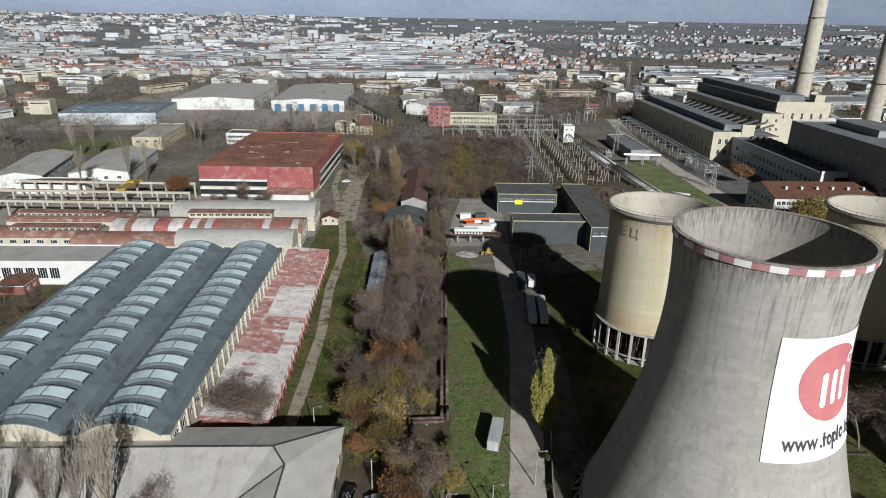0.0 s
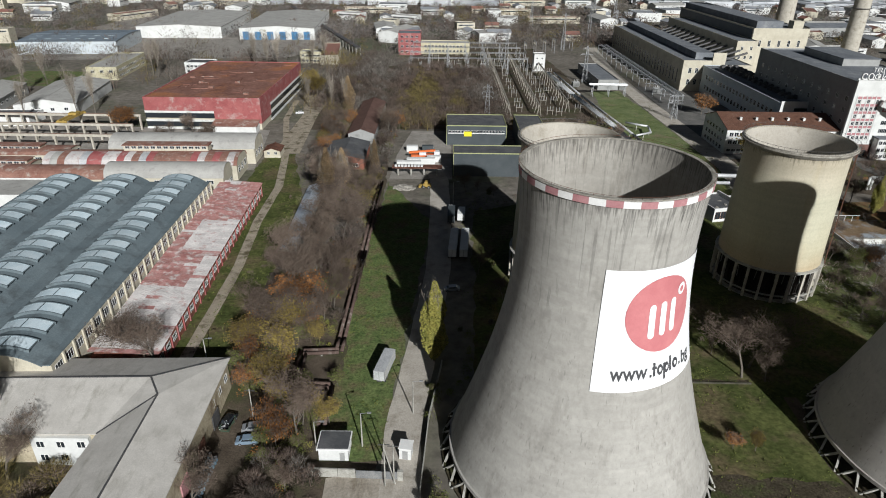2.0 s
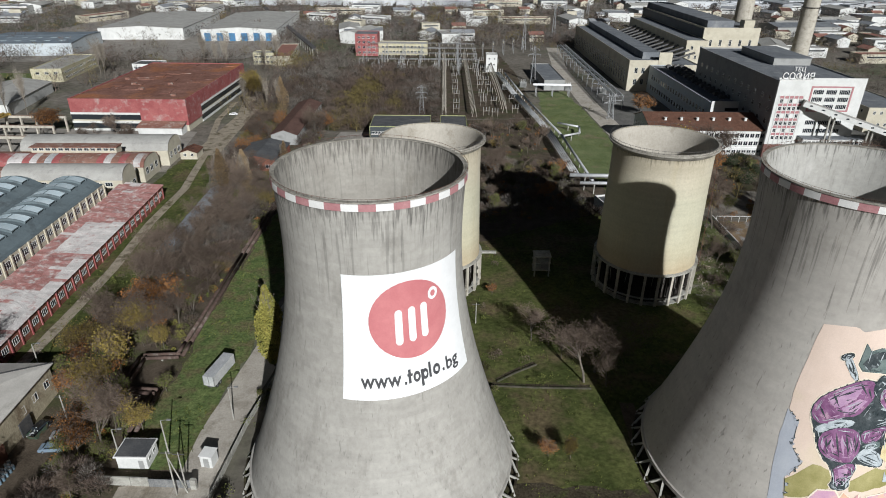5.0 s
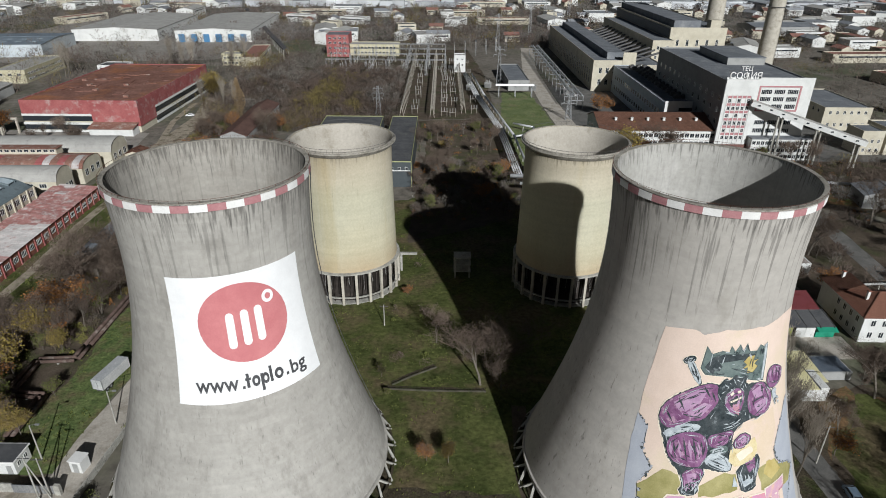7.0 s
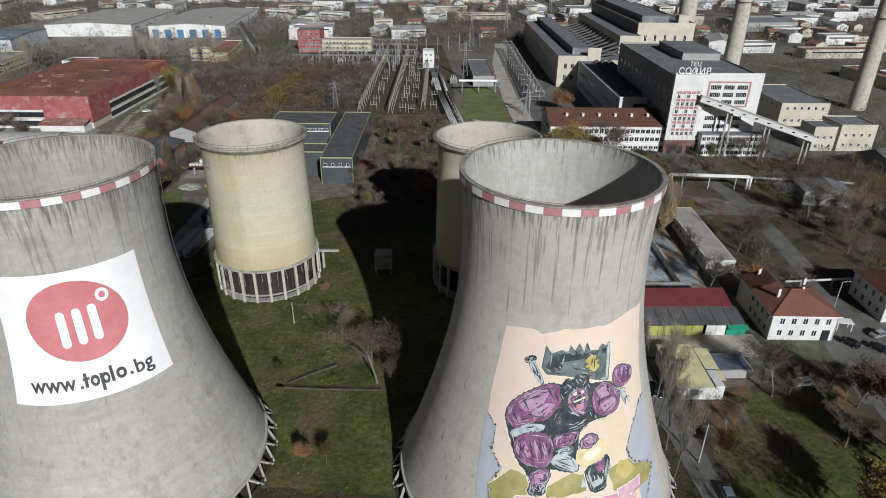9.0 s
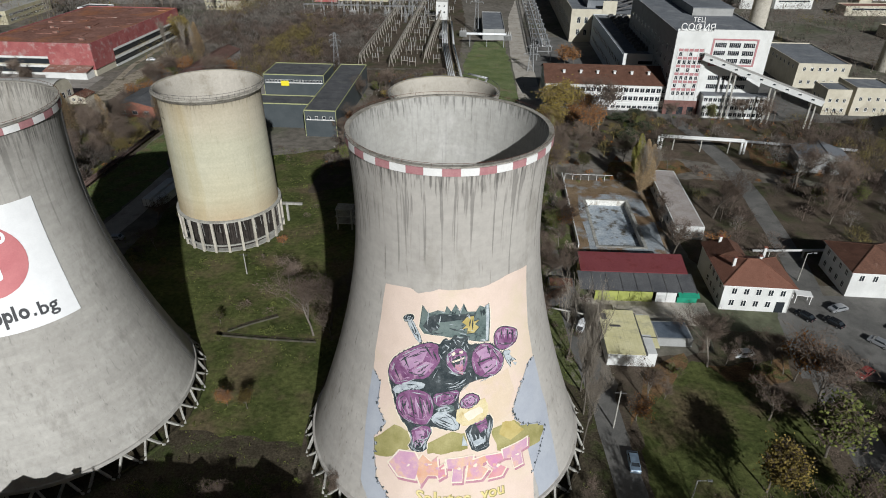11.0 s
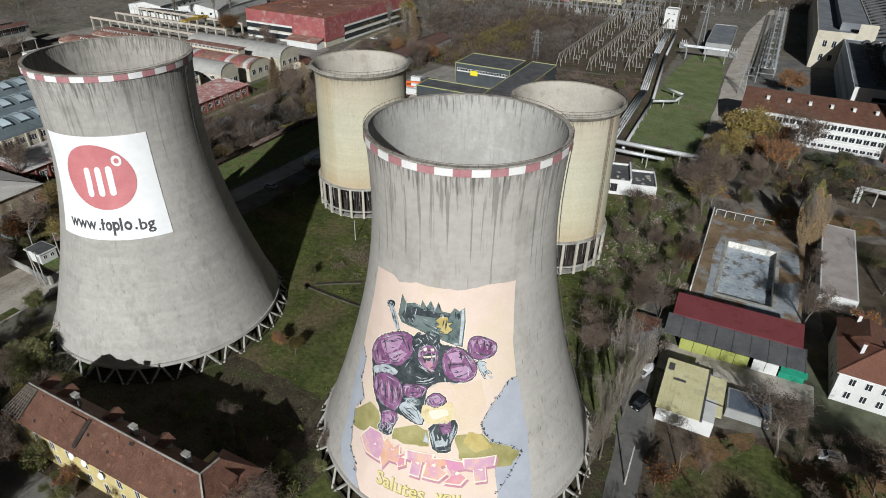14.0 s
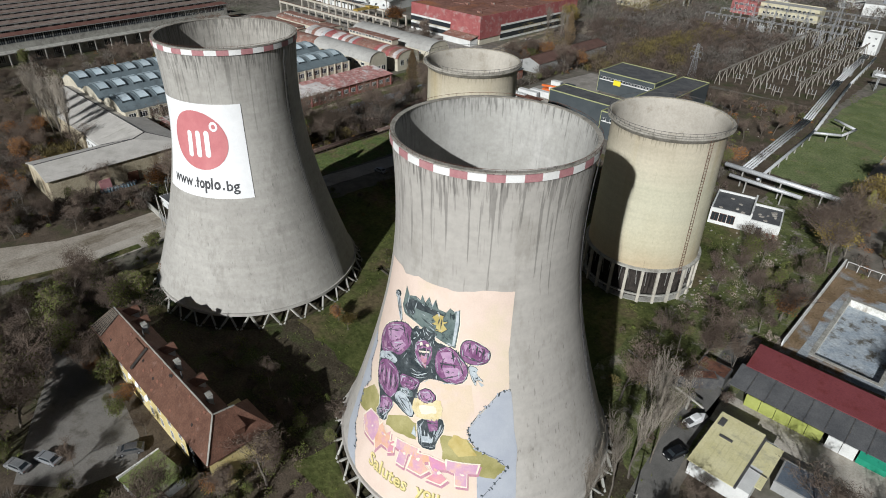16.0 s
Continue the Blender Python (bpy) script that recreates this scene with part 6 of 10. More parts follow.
wd = building("warehouse", "grey warehouse with dark blue-grey roof", "warehouse", -275, 536, 74, 66, 9.5, 8, "gable", 1.6, PLAST_BL, BLUEROOF, axis="x")
for i in range(6):
    for j in range(2):
        part("skylight", G().box(-2.2, -1.3, 0, 2.2, 1.3, 0.35), SKYL, wd, "pale roof skylight", at=pose(-28 + 11 * i, -22 + 12 * j, 9.9 + 0.55 * j))

part("loading_door", G().box(-0.1, -1.6, 0, 0.12, 1.6, 3.2), RUST, shed, "rusty loading door", at=pose(0.2, -20, 0))
part("loading_door", G().box(-0.1, -1.6, 0, 0.12, 1.6, 3.2), STEEL_D, shed, "dark open doorway", at=pose(0.1, -12, 0))

# ---- dark modern buildings behind the towers ----
def modern(x0, x1, y0, y1, h, label, band=None):
    e = thing("modern_building", label, "building", (x0 + x1) / 2, (y0 + y1) / 2, group="dark clad buildings")
    W, D = (x1 - x0) / 2, (y1 - y0) / 2
    part("wall", G().box(-W, -D, -0.3, W, D, h - 0.4), CLAD, e, "dark grey panel cladding")
    part("roof", G().box(-W + 0.3, -D + 0.3, h - 0.4, W - 0.3, D - 0.3, h - 0.25), PALE_D, e)
    for q in ((-W - 0.06, -D - 0.06, W + 0.06, -D + 0.12), (-W - 0.06, D - 0.12, W + 0.06, D + 0.06), (-W - 0.06, -D + 0.12, -W + 0.12, D - 0.12), (W - 0.12, -D + 0.12, W + 0.06, D - 0.12)):
        part("parapet_trim", G().box(q[0], q[1], h - 0.4, q[2], q[3], h), TRIM_Y, e, "lime edge trim")
    for sx in (-1, 1):
        part("corner_trim", G().box(sx * W - 0.1, -D - 0.08, 0, sx * W + 0.1, -D + 0.1, h - 0.4), TRIM_Y, e, "lime corner trim")
    if band:
        windows(e, "S", (2 * W, 2 * D), band, h - 3.6, 1.1, 1.2, 0.03, 0.97, 0)
        part("sill", G().box(-W + 0.6, -D - 0.2, h - 3.9, W - 0.6, -D, h - 3.65), WHITE_P, e)
    return e


mb = modern(27, 54.5, 278, 298, 9.3, "dark grey clad building with a window band", 18)
modern(29.5, 60, 236, 246.5, 9.8, "long dark grey clad hall with lime edges")
mc = modern(59.2, 71.2, 227.3, 294, 10.4, "dark grey clad wing with lime edges", 4)
part("yellow_panel", G().box(-1.8, -0.1, 0, 1.8, 0.1, 2.2), SIGN_Y, mb, "plain yellow panel", at=pose(-4, -10.2, 4.2))
building("grey_hut", "brick workshop hut with grey roof", "hut", -15.5, 254, 16.5, 24, 4.6, 0, "gable", 2.0, BRICK, PALE_D, axis="y", wins=(("S", 3, 1.3, 2.2, 1.5),))
building("brown_shed", "long shed with rusty brown roof", "shed", -12.5, 309, 12, 62, 4.8, 0, "gable", 2.2, PLAST_G, mat("brown_sheet", (0.10, 0.06, 0.05), (0.14, 0.085, 0.07), 0.3, 0.85), axis="y")
building("narrow_shed", "narrow shed with weathered grey roof", "shed", -21, 188, 4.6, 52, 3.4, 1.5, "gable", 0.8, PLAST_G, mat("pale_blue_sheet", (0.28, 0.32, 0.37), (0.36, 0.40, 0.45), 0.3, 0.6, (0.22, 0.23, 0.24), 0.5), axis="y")

# ---- gate ----
booth = thing("guard_booth", "white gate booth with dark flat roof", "booth", 5.4, 86.2, 0, 0)
part("wall", G().box(-2.7, -2.1, 0, 2.7, 2.1, 2.8), PLAST_W, booth)
part("roof", G().box(-3.0, -2.4, 2.8, 3.0, 2.4, 3.05), WHITE_P, booth, "white roof edge")
part("roof_felt", G().box(-2.8, -2.2, 3.05, 2.8, 2.2, 3.1), PALE_D, booth, "dark roofing felt")
for i in range(2):
    part("window", window_mesh(1.0, 1.1, 1), None, booth, at=pose(2.7, -0.9 + 1.8 * i, 1.1, 0, 0, 90))
part("door", G().box(-0.45, -0.05, 0, 0.45, 0.05, 2.0), PLAST_G, booth, at=pose(1.6, -2.12, 0))
wl = thing("boundary_wall", "low pale concrete panel wall by the gate", "wall", 0, 80.6, 0, -2.0)
for i in range(3):
    part("wall_panel", G().box(0.4 + 3.2 * i, -0.12, -0.2, 3.5 + 3.2 * i, 0.12, 2.0), CONC_OLD, wl)
gate = thing("sliding_gate", "grey sheet metal sliding gate", "gate", 10, 80.1, 0, -2.0)
part("gate_leaf", G().box(0, -0.05, 0.1, 7.4, 0.05, 1.9), STEEL, gate)
for i in range(9):
    part("gate_rib", G().box(0.05 + 0.9 * i, -0.12, 0.1, 0.15 + 0.9 * i, -0.05, 1.9), STEEL, gate)
part("gate_post", G().box(7.4, -0.3, -0.1, 8.4, 0.3, 2.2), CONC_OLD, gate)
kiosk = thing("transformer_kiosk", "small white metal kiosk", "kiosk", 18.6, 85.6, 0, -8)
part("body", G().box(-1.1, -1.1, 0, 1.1, 1.1, 2.6), PLAST_W, kiosk)
part("roof", G().box(-1.25, -1.25, 2.6, 1.25, 1.25, 2.75), WHITE_P, kiosk)
part("door", G().box(-0.5, -1.15, 0.1, 0.5, -1.1, 2.1), PLAST_G, kiosk)


def pole(x, y, h, label, lamp=False, twin=False):
    e = thing("utility_pole", label, "pole", x, y, group="poles")
    part("mast", G().tube((0, 0, -0.3), (0, 0, h), 0.16, 0.1, 8), CONC_OLD, e)
    if twin:
        part("stay", G().tube((1.8, 0.4, -0.3), (0.1, 0, h * 0.85), 0.13, 0.1, 8), CONC_OLD, e)
    if lamp:
        part("arm", G().tube((0, 0, h), (1.5, -0.2, h + 0.4), 0.05, n=5), STEEL, e)
        part("lamp_head", G().box(1.3, -0.35, h + 0.3, 2.0, -0.05, h + 0.5), STEEL, e)
    else:
        part("crossarm", G().beam((-1.0, 0, h - 0.4), (1.0, 0, h - 0.4), 0.12, 0.12), STEEL_D, e)
    return e


for x, y, h, l, tw in ((15.3, 78.5, 10, False, True), (16.8, 79.2, 9, False, False), (10.2, 87.8, 8, True, False), (1.8, 86.5, 7, True, False), (-26.5, 110.5, 8, True, False), (-24.5, 106.5, 5, False, False),
                       (19.4, 97, 8, True, False), (-12.5, 95.5, 7, False, False), (29, 205, 9, True, False), (69, 132, 6, False, False), (152, 88, 9, False, False), (206, 140, 8, True, False), (160, 70, 9, True, False)):
    pole(x, y, h, "grey concrete lamp post" if l else "grey concrete utility pole", l, tw)
# fence along the road
fe = thing("fence", "low concrete kerb fence beside the road", "fence", 0, 0)
fl = [(21.5, 77), (22.6, 95), (25.2, 113)]
for (ax, ay), (bx, by) in zip(fl, fl[1:]):
    for i in range(7):
        u0, u1 = i / 7, (i + 0.94) / 7
        part("fence_panel", G().beam((ax + (bx - ax) * u0, ay + (by - ay) * u0, 0.75), (ax + (bx - ax) * u1, ay + (by - ay) * u1, 0.75), 0.14, 1.5), CONC_OLD, fe)


# ---- vehicles ----
def wheel(parent, x, y, r, w=0.28):
    t = part("wheel", G().tube((x, y - w / 2, r), (x, y + w / 2, r), r, n=14), RUBBER, parent)
    part("rim", G().tube((x, y - w / 2 - 0.01, r), (x, y + w / 2 + 0.01, r), r * 0.55, n=10), STEEL, t)


def car(x, y, rz, paint, label, length=4.3, van=False):
    e = thing("car", label, "car", x, y, 0.04, rz, group="parked cars")
    L, W = length / 2, 0.88
    prof = [(-L, 0.35), (-L, 0.8), (-L + 0.1, 0.95), (-L + 0.75, 1.02), (-L + 1.35, 1.45), (L - 1.0 if not van else L - 0.25, 1.5), (L - 0.35 if not van else L - 0.08, 1.0), (L, 0.9), (L, 0.35)]
    n = len(prof)

    def side(k):
        return W if k not in (4, 5) else W - 0.16
    vs = [(px, -side(k), pz) for k, (px, pz) in enumerate(prof)] + [(px, side(k), pz) for k, (px, pz) in enumerate(prof)]
    fs = [tuple(range(n)), tuple(range(n, 2 * n))[::-1]] + [(i, n + i, n + (i + 1) % n, (i + 1) % n) for i in range(n)]
    part("body", G().add(vs, fs), paint, e)
    gl = G()
    gl.quad((-L + 0.78, -0.72, 1.06), (-L + 1.30, -0.66, 1.42), (-L + 1.30, 0.66, 1.42), (-L + 0.78, 0.72, 1.06))
    part("windscreen", G().add([(a - 0.02, b, c + 0.015) for a, b, c in gl.v], gl.f), GLASS, e)
    for s in (-1, 1):
        part("side_window", G().add([(-L + 1.1, s * 0.865, 1.08), (L - 0.7, s * 0.865, 1.08), (L - 1.05, s * 0.75, 1.42), (-L + 1.42, s * 0.75, 1.42)], [(0, 1, 2, 3)]), GLASS, e)
    part("rear_window", G().add([(L - 0.95, -0.62, 1.46), (L - 0.38, -0.7, 1.06), (L - 0.38, 0.7, 1.06), (L - 0.95, 0.62, 1.46)], [(0, 1, 2, 3)]), GLASS, e)
    for wx in (-L + 0.85, L - 0.85):
        for wy in (-0.8, 0.8):
            wheel(e, wx, wy, 0.32, 0.2)
    for s in (-1, 1):
        part("headlight", G().box(-L - 0.02, s * 0.6 - 0.18, 0.62, -L + 0.04, s * 0.6 + 0.18, 0.8), WHITE_P, e)
        part("tail_light", G().box(L - 0.04, s * 0.65 - 0.12, 0.68, L + 0.02, s * 0.65 + 0.12, 0.86), RED_P, e)
    return e


P_BLACK = glossy("black_car_paint", (0.012, 0.013, 0.015), 0.25)
P_SILV = glossy("silver_car_paint", (0.42, 0.43, 0.45), 0.3, 0.5)
P_WHITE = glossy("white_car_paint", (0.7, 0.7, 0.7), 0.3)
P_BLUE = glossy("pale_blue_car_paint", (0.25, 0.33, 0.42), 0.3, 0.3)
P_RED = glossy("red_car_paint", (0.3, 0.03, 0.03), 0.3)
for x, y, rz, p, lab in ((-11.4, 91.8, 8, P_SILV, "silver estate car parked on a dirt yard"), (-11.6, 88.4, 5, P_BLUE, "pale blue car parked on a dirt yard"), (-16.8, 93.5, 75, P_BLACK, "dark car parked by the yellow wall"),
                         (27.8, 145.6, 6, P_SILV, "silver car parked at the road edge"), 
                         (201, 124.5, -55, P_BLACK, "black car in the car park"), (206.5, 122.5, -55, P_BLACK, "black estate car in the car park"), (210, 128, 20, P_SILV, "silver car in the car park"), (182.5, 110, 10, P_WHITE, "white car under bare trees"),
                         (205, 106, 35, P_RED, "dark red car under bare trees"), (154, 80, 88, P_BLUE, "blue car on the lane"), (-52, 330, 10, P_WHITE, "white van on the factory road"), (150.5, 107, 70, P_BLACK, "dark car beside the lane"),
                         (213, 116, -50, P_SILV, "silver car in the car park"), (220, 120, -50, P_BLACK, "dark car in the car park")):
    car(x, y, rz, p, lab)


def box_truck(x, y, rz, label, length=9.0, body=None, cab=True, h=3.4):
    e = thing("truck" if cab else "trailer", label, "truck" if cab else "trailer", x, y, 0.04, rz, group="trucks")
    L = length / 2
    part("cargo_box", G().box(-L, -1.22, 1.0, L, 1.22, h), body or SILVER, e)
    part("chassis", G().box(-L, -0.5, 0.65, L + (2.2 if cab else 0.6), 0.5, 1.0), STEEL_D, e)
    for s in (-1, 1):
        part("corner_post", G().box(-L - 0.04, s * 1.22 - 0.06, 1.0, -L + 0.06, s * 1.22 + 0.06, h + 0.03), STEEL, e)
    part("door_seam", G().box(-L - 0.03, -0.03, 1.05, -L, 0.03, h - 0.1), STEEL_D, e)
    if cab:
        part("cab", G().prism([(L + 0.3, -1.15), (L + 2.2, -1.1), (L + 2.2, 1.1), (L + 0.3, 1.15)], 0.7, 2.6), P_WHITE, e)
        part("windscreen", G().box(L + 2.2, -1.0, 1.6, L + 2.23, 1.0, 2.4), GLASS, e)
        wheel(e, L + 1.3, -1.0, 0.48)
        wheel(e, L + 1.3, 1.0, 0.48)
    for wx in (-L + 1.2, -L + 2.3):
        for wy in (-1.0, 1.0):
            wheel(e, wx, wy, 0.48)
    return e


box_truck(12.6, 110.0, 78, "white box trailer on the grass", 8.5, None, False)
box_truck(28.6, 171, 86, "white lorry parked on the service road", 15, PLAST_W)
box_truck(32.0, 171, 86, "white lorry parked beside another", 15, PLAST_W)
box_truck(28.2, 193, 88, "lorry with dark load body", 9, CLAD)
box_truck(31.6, 193, 86, "white lorry with short body", 6, PLAST_W)
cr2 = thing("mobile_crane", "orange and white mobile crane on the yard", "crane", 17.5, 258, 0.04, 4)
part("carrier", G().box(-6, -1.3, 0.7, 5.5, 1.3, 1.7), ORANGE, cr2)
part("cab", G().box(4.0, -1.25, 1.7, 6.3, 1.25, 3.2), P_WHITE, cr2)
part("boom", G().beam((-7, 0.2, 2.6), (4.5, 0.2, 3.4), 0.8, 0.9), ORANGE, cr2)
part("counterweight", G().box(-2.5, -1.3, 1.7, 0.5, 1.3, 2.9), P_WHITE, cr2)
for wx in (-4.5, -3.1, 2.0, 3.4):
    for wy in (-1.1, 1.1):
        wheel(cr2, wx, wy, 0.55)
for x, y, l, m, lab in ((16, 251, 12, PLAST_W, "white site container on the yard"), (11, 247, 10, PLAST_W, "white site container on the yard"), (11.5, 268, 5, PLAST_W, "white site cabin on the yard"), (18.5, 268.5, 5, CLAD, "dark skip container on the yard"), (21.5, 254, 6, PLAST_W, "white site container on the yard")):
    c = thing("container", lab, "container", x, y, 0.04, 3, group="containers")
    part("body", G().box(-l / 2, -1.2, 0, l / 2, 1.2, 2.5), m, c)
    part("door", G().box(l / 2, -1.0, 0.1, l / 2 + 0.06, 1.0, 2.4), STEEL, c)
    for k in range(int(l)):
        part("rib", G().box(-l / 2 + 0.4 + k, -1.26, 0.1, -l / 2 + 0.55 + k, -1.2, 2.4), m, c)
# platform on posts in front of the yard
pf = thing("loading_platform", "rusty loading platform on concrete posts", "platform", 15, 236.5, 0, 0)
part("deck", G().box(-10, -1.8, 3.4, 10, 1.8, 3.9), RUST, pf)
for i in range(4):
    part("post", G().box(-8 + 5.2 * i, -0.3, -0.2, -7.4 + 5.2 * i, 0.3, 3.4), CONC_OLD, pf)
for i in range(9):
    part("pallet", G().box(-9 + 1.3 * i, -1.2, 3.9, -8.1 + 1.3 * i, 0.6, 4.5), PLAST_W, pf)
dig = thing("loader", "small yellow wheel loader", "loader", 19, 222.5, 0.04, 170)
part("body", G().box(-1.8, -0.9, 0.6, 1.2, 0.9, 1.6), YELLOW, dig)
part("cab", G().box(-0.6, -0.8, 1.6, 0.6, 0.8, 2.7), YELLOW, dig)
part("bucket", G().prism([(1.9, -1.1), (2.8, -1.1), (2.8, 1.1), (1.9, 1.1)], 0.2, 1.0), YELLOW, dig)
part("arm", G().beam((0.8, 0, 1.4), (2.2, 0, 0.7), 0.3, 0.3), YELLOW, dig)
for wx in (-1.1, 0.9):
    for wy in (-0.9, 0.9):
        wheel(dig, wx, wy, 0.55, 0.4)
g = G()
rr = random.Random(4)
for i in range(90):
    a, d = rr.uniform(0, 6.28), rr.random() ** 0.5
    x, y, s = 10.5 + 4 * d * math.cos(a), 222 + 3 * d * math.sin(a), rr.uniform(0.25, 0.8)
    g.box(x - s, y - s * 0.7, 0, x + s, y + s * 0.7, s * rr.uniform(0.5, 1.2) * (1.4 - d))
solid("rubble_heap", g, RUBBLE, "heap of pale broken rubble", "rubble", "stuff")


# ---- pipe lines ----
def pipeline(pts, r, m, label, step=9.0, n=10, legs=True, leg_m=None, count=1, gap=0.0, supports="leg"):
    e = thing("pipeline", label, "pipeline", 0, 0)
    for c in range(count):
        off = (c - (count - 1) / 2) * gap
        for a, b in zip(pts, pts[1:]):
            a, b = Vector(a), Vector(b)
            d = (b - a)
            s = Vector((d.y, -d.x, 0))
            s = s.normalized() * off if s.length > 1e-3 else Vector((off, 0, 0))
            part("pipe", G().tube(a + s, b + s, r, n=n), m, e, "", True)
    if legs:
        for a, b in zip(pts, pts[1:]):
            a, b = Vector(a), Vector(b)
            k = max(1, int((b - a).length / step))
            for i in range(k):
                p = a + (b - a) * (i + 0.5) / k
                if p.z > 0.6 and abs(b.z - a.z) < 1:
                    part(supports, G().box(p.x - 0.18, p.y - 0.18, -0.2, p.x + 0.18, p.y + 0.18, p.z - r), leg_m or CONC_OLD, e)
    return e


pipeline([(1.4, 225, 1.3), (1.5, 166, 1.3), (1.6, 121, 1.3), (1.6, 116, 1.3), (-6.4, 115.4, 1.3), (-6, 104.2, 1.3), (1.5, 103.6, 1.3), (1.8, 92, 1.3)], 0.42, LAGGED, "twin dark brown lagged district heating pipes", 8, 8, count=2, gap=1.3)
pipeline([(108.7, 224.4, 6.0), (144.3, 223.6, 6.0)], 0.75, SILVER, "silver lagged pipe on trestle legs", 9, 12)
pipeline([(112, 220.5, 4.4), (134, 220.2, 4.4)], 0.6, SILVER, "silver lagged lower pipe", 9, 12)
pipeline([(118.5, 228, 2.6), (117, 290, 2.6), (108, 372, 2.6), (103, 440, 2.6)], 0.55, SILVER, "silver lagged pipe beside the lawn", 8, 8)
pipeline([(113, 232, 3.2), (111, 300, 3.2), (103, 372, 3.2), (98, 440, 3.2)], 0.32, SILVER, "bundle of pale lagged pipes on low trestles", 8, 6, count=4, gap=0.9)
pipeline([(117.5, 287, 3.0), (126, 292, 3.0), (128, 303, 3.0), (118.5, 310, 3.0)], 0.5, SILVER, "silver expansion loop over the lawn", 8, 8)
pipeline([(191.5, 225.8, 0.2), (191.5, 225.8, 5.2), (220.5, 223.4, 5.2), (220.5, 223.4, 0.2)], 0.45, PLAST_W, "white pipe bridge over the street", 9, 10, count=2, gap=1.2)
pipeline([(198, 150, 2.4), (262, 156, 2.4)], 0.35, PLAST_W, "thin white pipe along the compound", 9, 6)
pipeline([(222, 232, 2.0), (262, 226, 2.0)], 0.5, SILVER, "silver pipe beside the street", 9, 8)
pipeline([(132, 122.5, 3.0), (150, 118, 3.0)], 0.18, CONC_OLD, "thin grey pipe on posts", 5, 6)

# ---- power plant ----
an = thing("office_annex", "white two-storey office wing with brown sloping roof", "office", 178.5, 283, 0, 0)
part("wall", G().box(-26, -13, -0.3, 26, 13, 11.5), PLAST_W, an)
part("gable", G().add([(-26.02, -13, 11.5), (-26.02, 13, 11.5), (-26.02, 1, 15.6)], [(0, 1, 2)]), PLAST_W, an)
part("roof", G().slab([(-26.6, -13.8, 11.4), (25.5, -13.8, 11.4), (25.5, 1, 15.8), (-26.6, 1, 15.8)], 0.25), TILE, an)
part("roof", G().slab([(-26.6, 1, 15.8), (25.5, 1, 15.8), (25.5, 13.8, 11.4), (-26.6, 13.8, 11.4)], 0.25), TILE, an)
for i in range(6):
    rv = part("roof_vent", G().box(-0.5, -0.6, -0.3, 0.5, 0.6, 0.9), PLAST_W, an, "small pale roof dormer", at=pose(-18 + 7.2 * i, -6, 14.0))
    part("vent_cap", G().box(-0.6, -0.7, 0.9, 0.6, 0.7, 1.0), PLAST_W, rv)
for z in (1.0, 4.4, 7.9):
    windows(an, "S", (52, 26), 22, z, 1.9, 1.9 if z > 2 else 1.3, 0.02, 0.98)
    windows(an, "W", (52, 26), 6, z, 2.0, 1.9, 0.1, 0.9)
    part("string_course", G().box(-26.1, -13.12, z + 2.35, 26, -13.0, z + 2.6), WHITE_P, an)
# white front block with the plant's name
fb = thing("boiler_house", "tall white front block with red framed windows and a roof sign", "power plant", 221.3, 298.4, 0, 0)
part("wall", G().box(-18.5, -30, -0.3, 18.5, 60, 32.4), PLAST_G, fb, "grey side walls")
part("front", G().box(-18.8, -30.4, -0.3, 18.7, -29.98, 34.6), PLAST_W, fb, "white rendered front")
part("stair_tower", G().box(-19.0, -31.4, 6.0, -5.6, -30.4, 34.0), PLAST_W, fb, "white stair tower front")
part("plinth", G().box(-19.1, -31.6, -0.3, -4.8, -30.4, 6.0), MAROON, fb, "maroon stone plinth")
part("roof", G().box(-18.2, -29.6, 32.4, 18.2, 59.6, 32.7), PLANTROOF, fb)
for q in ((-18.5, -29.9, -18.2, 60), (18.2, -29.9, 18.5, 60), (-18.2, 59.7, 18.2, 60)):
    part("parapet", G().box(q[0], q[1], 32.4, q[2], q[3], 33.3), PLAST_G, fb)
part("roof_house", G().box(-2, 10, 32.7, 16, 46, 36.0), PLAST_G, fb, "grey rooftop plant room")
part("roof_house_roof", G().box(-2.3, 9.7, 36.0, 16.3, 46.3, 36.3), PLANTROOF, fb)
wm = window_mesh(1.3, 1.7, 1)
for r in range(6):
    for c in range(5):
        if r % 2 == 0 or c % 2 == 0:
            part("window", wm, None, fb, at=pose(-16.2 + 2.0 * c, -31.42, 8.2 + 3.2 * r))
    for c in range(5):
        part("panel", G().box(-17.1 + 2.0 * c, -31.46, 10.1 + 3.2 * r, -15.4 + 2.0 * c, -31.4, 11.2 + 3.2 * r), RED_P, fb, "dull red spandrel panel")
for x in (-17.4, -15.25, -13.25, -11.25, -9.25, -7.0):
    part("pier", G().box(x - 0.15, -31.6, 6.2, x + 0.15, -31.42, 27.6), PLAST_W, fb)
for q in ((-4.2, 20.4, 13.8, 21.0), (-4.2, 30.6, 13.8, 31.2)):
    part("red_frame", G().box(q[0], -30.6, q[1], q[2], -30.4, q[3]), RED_P, fb, "dull red window surround")
for q in ((-4.2, -3.5), (13.1, 13.8)):
    part("red_frame", G().box(q[0], -30.6, 21.0, q[1], -30.4, 30.6), RED_P, fb, "dull red window surround")
wm2 = window_mesh(4.6, 2.0, 5)
for r in range(5):
    for c in range(3):
        part("window", wm2, None, fb, at=pose(-0.8 + 5.6 * c, -30.42, (21.5, 24.6, 27.7, 11.0, 14.6)[r]))
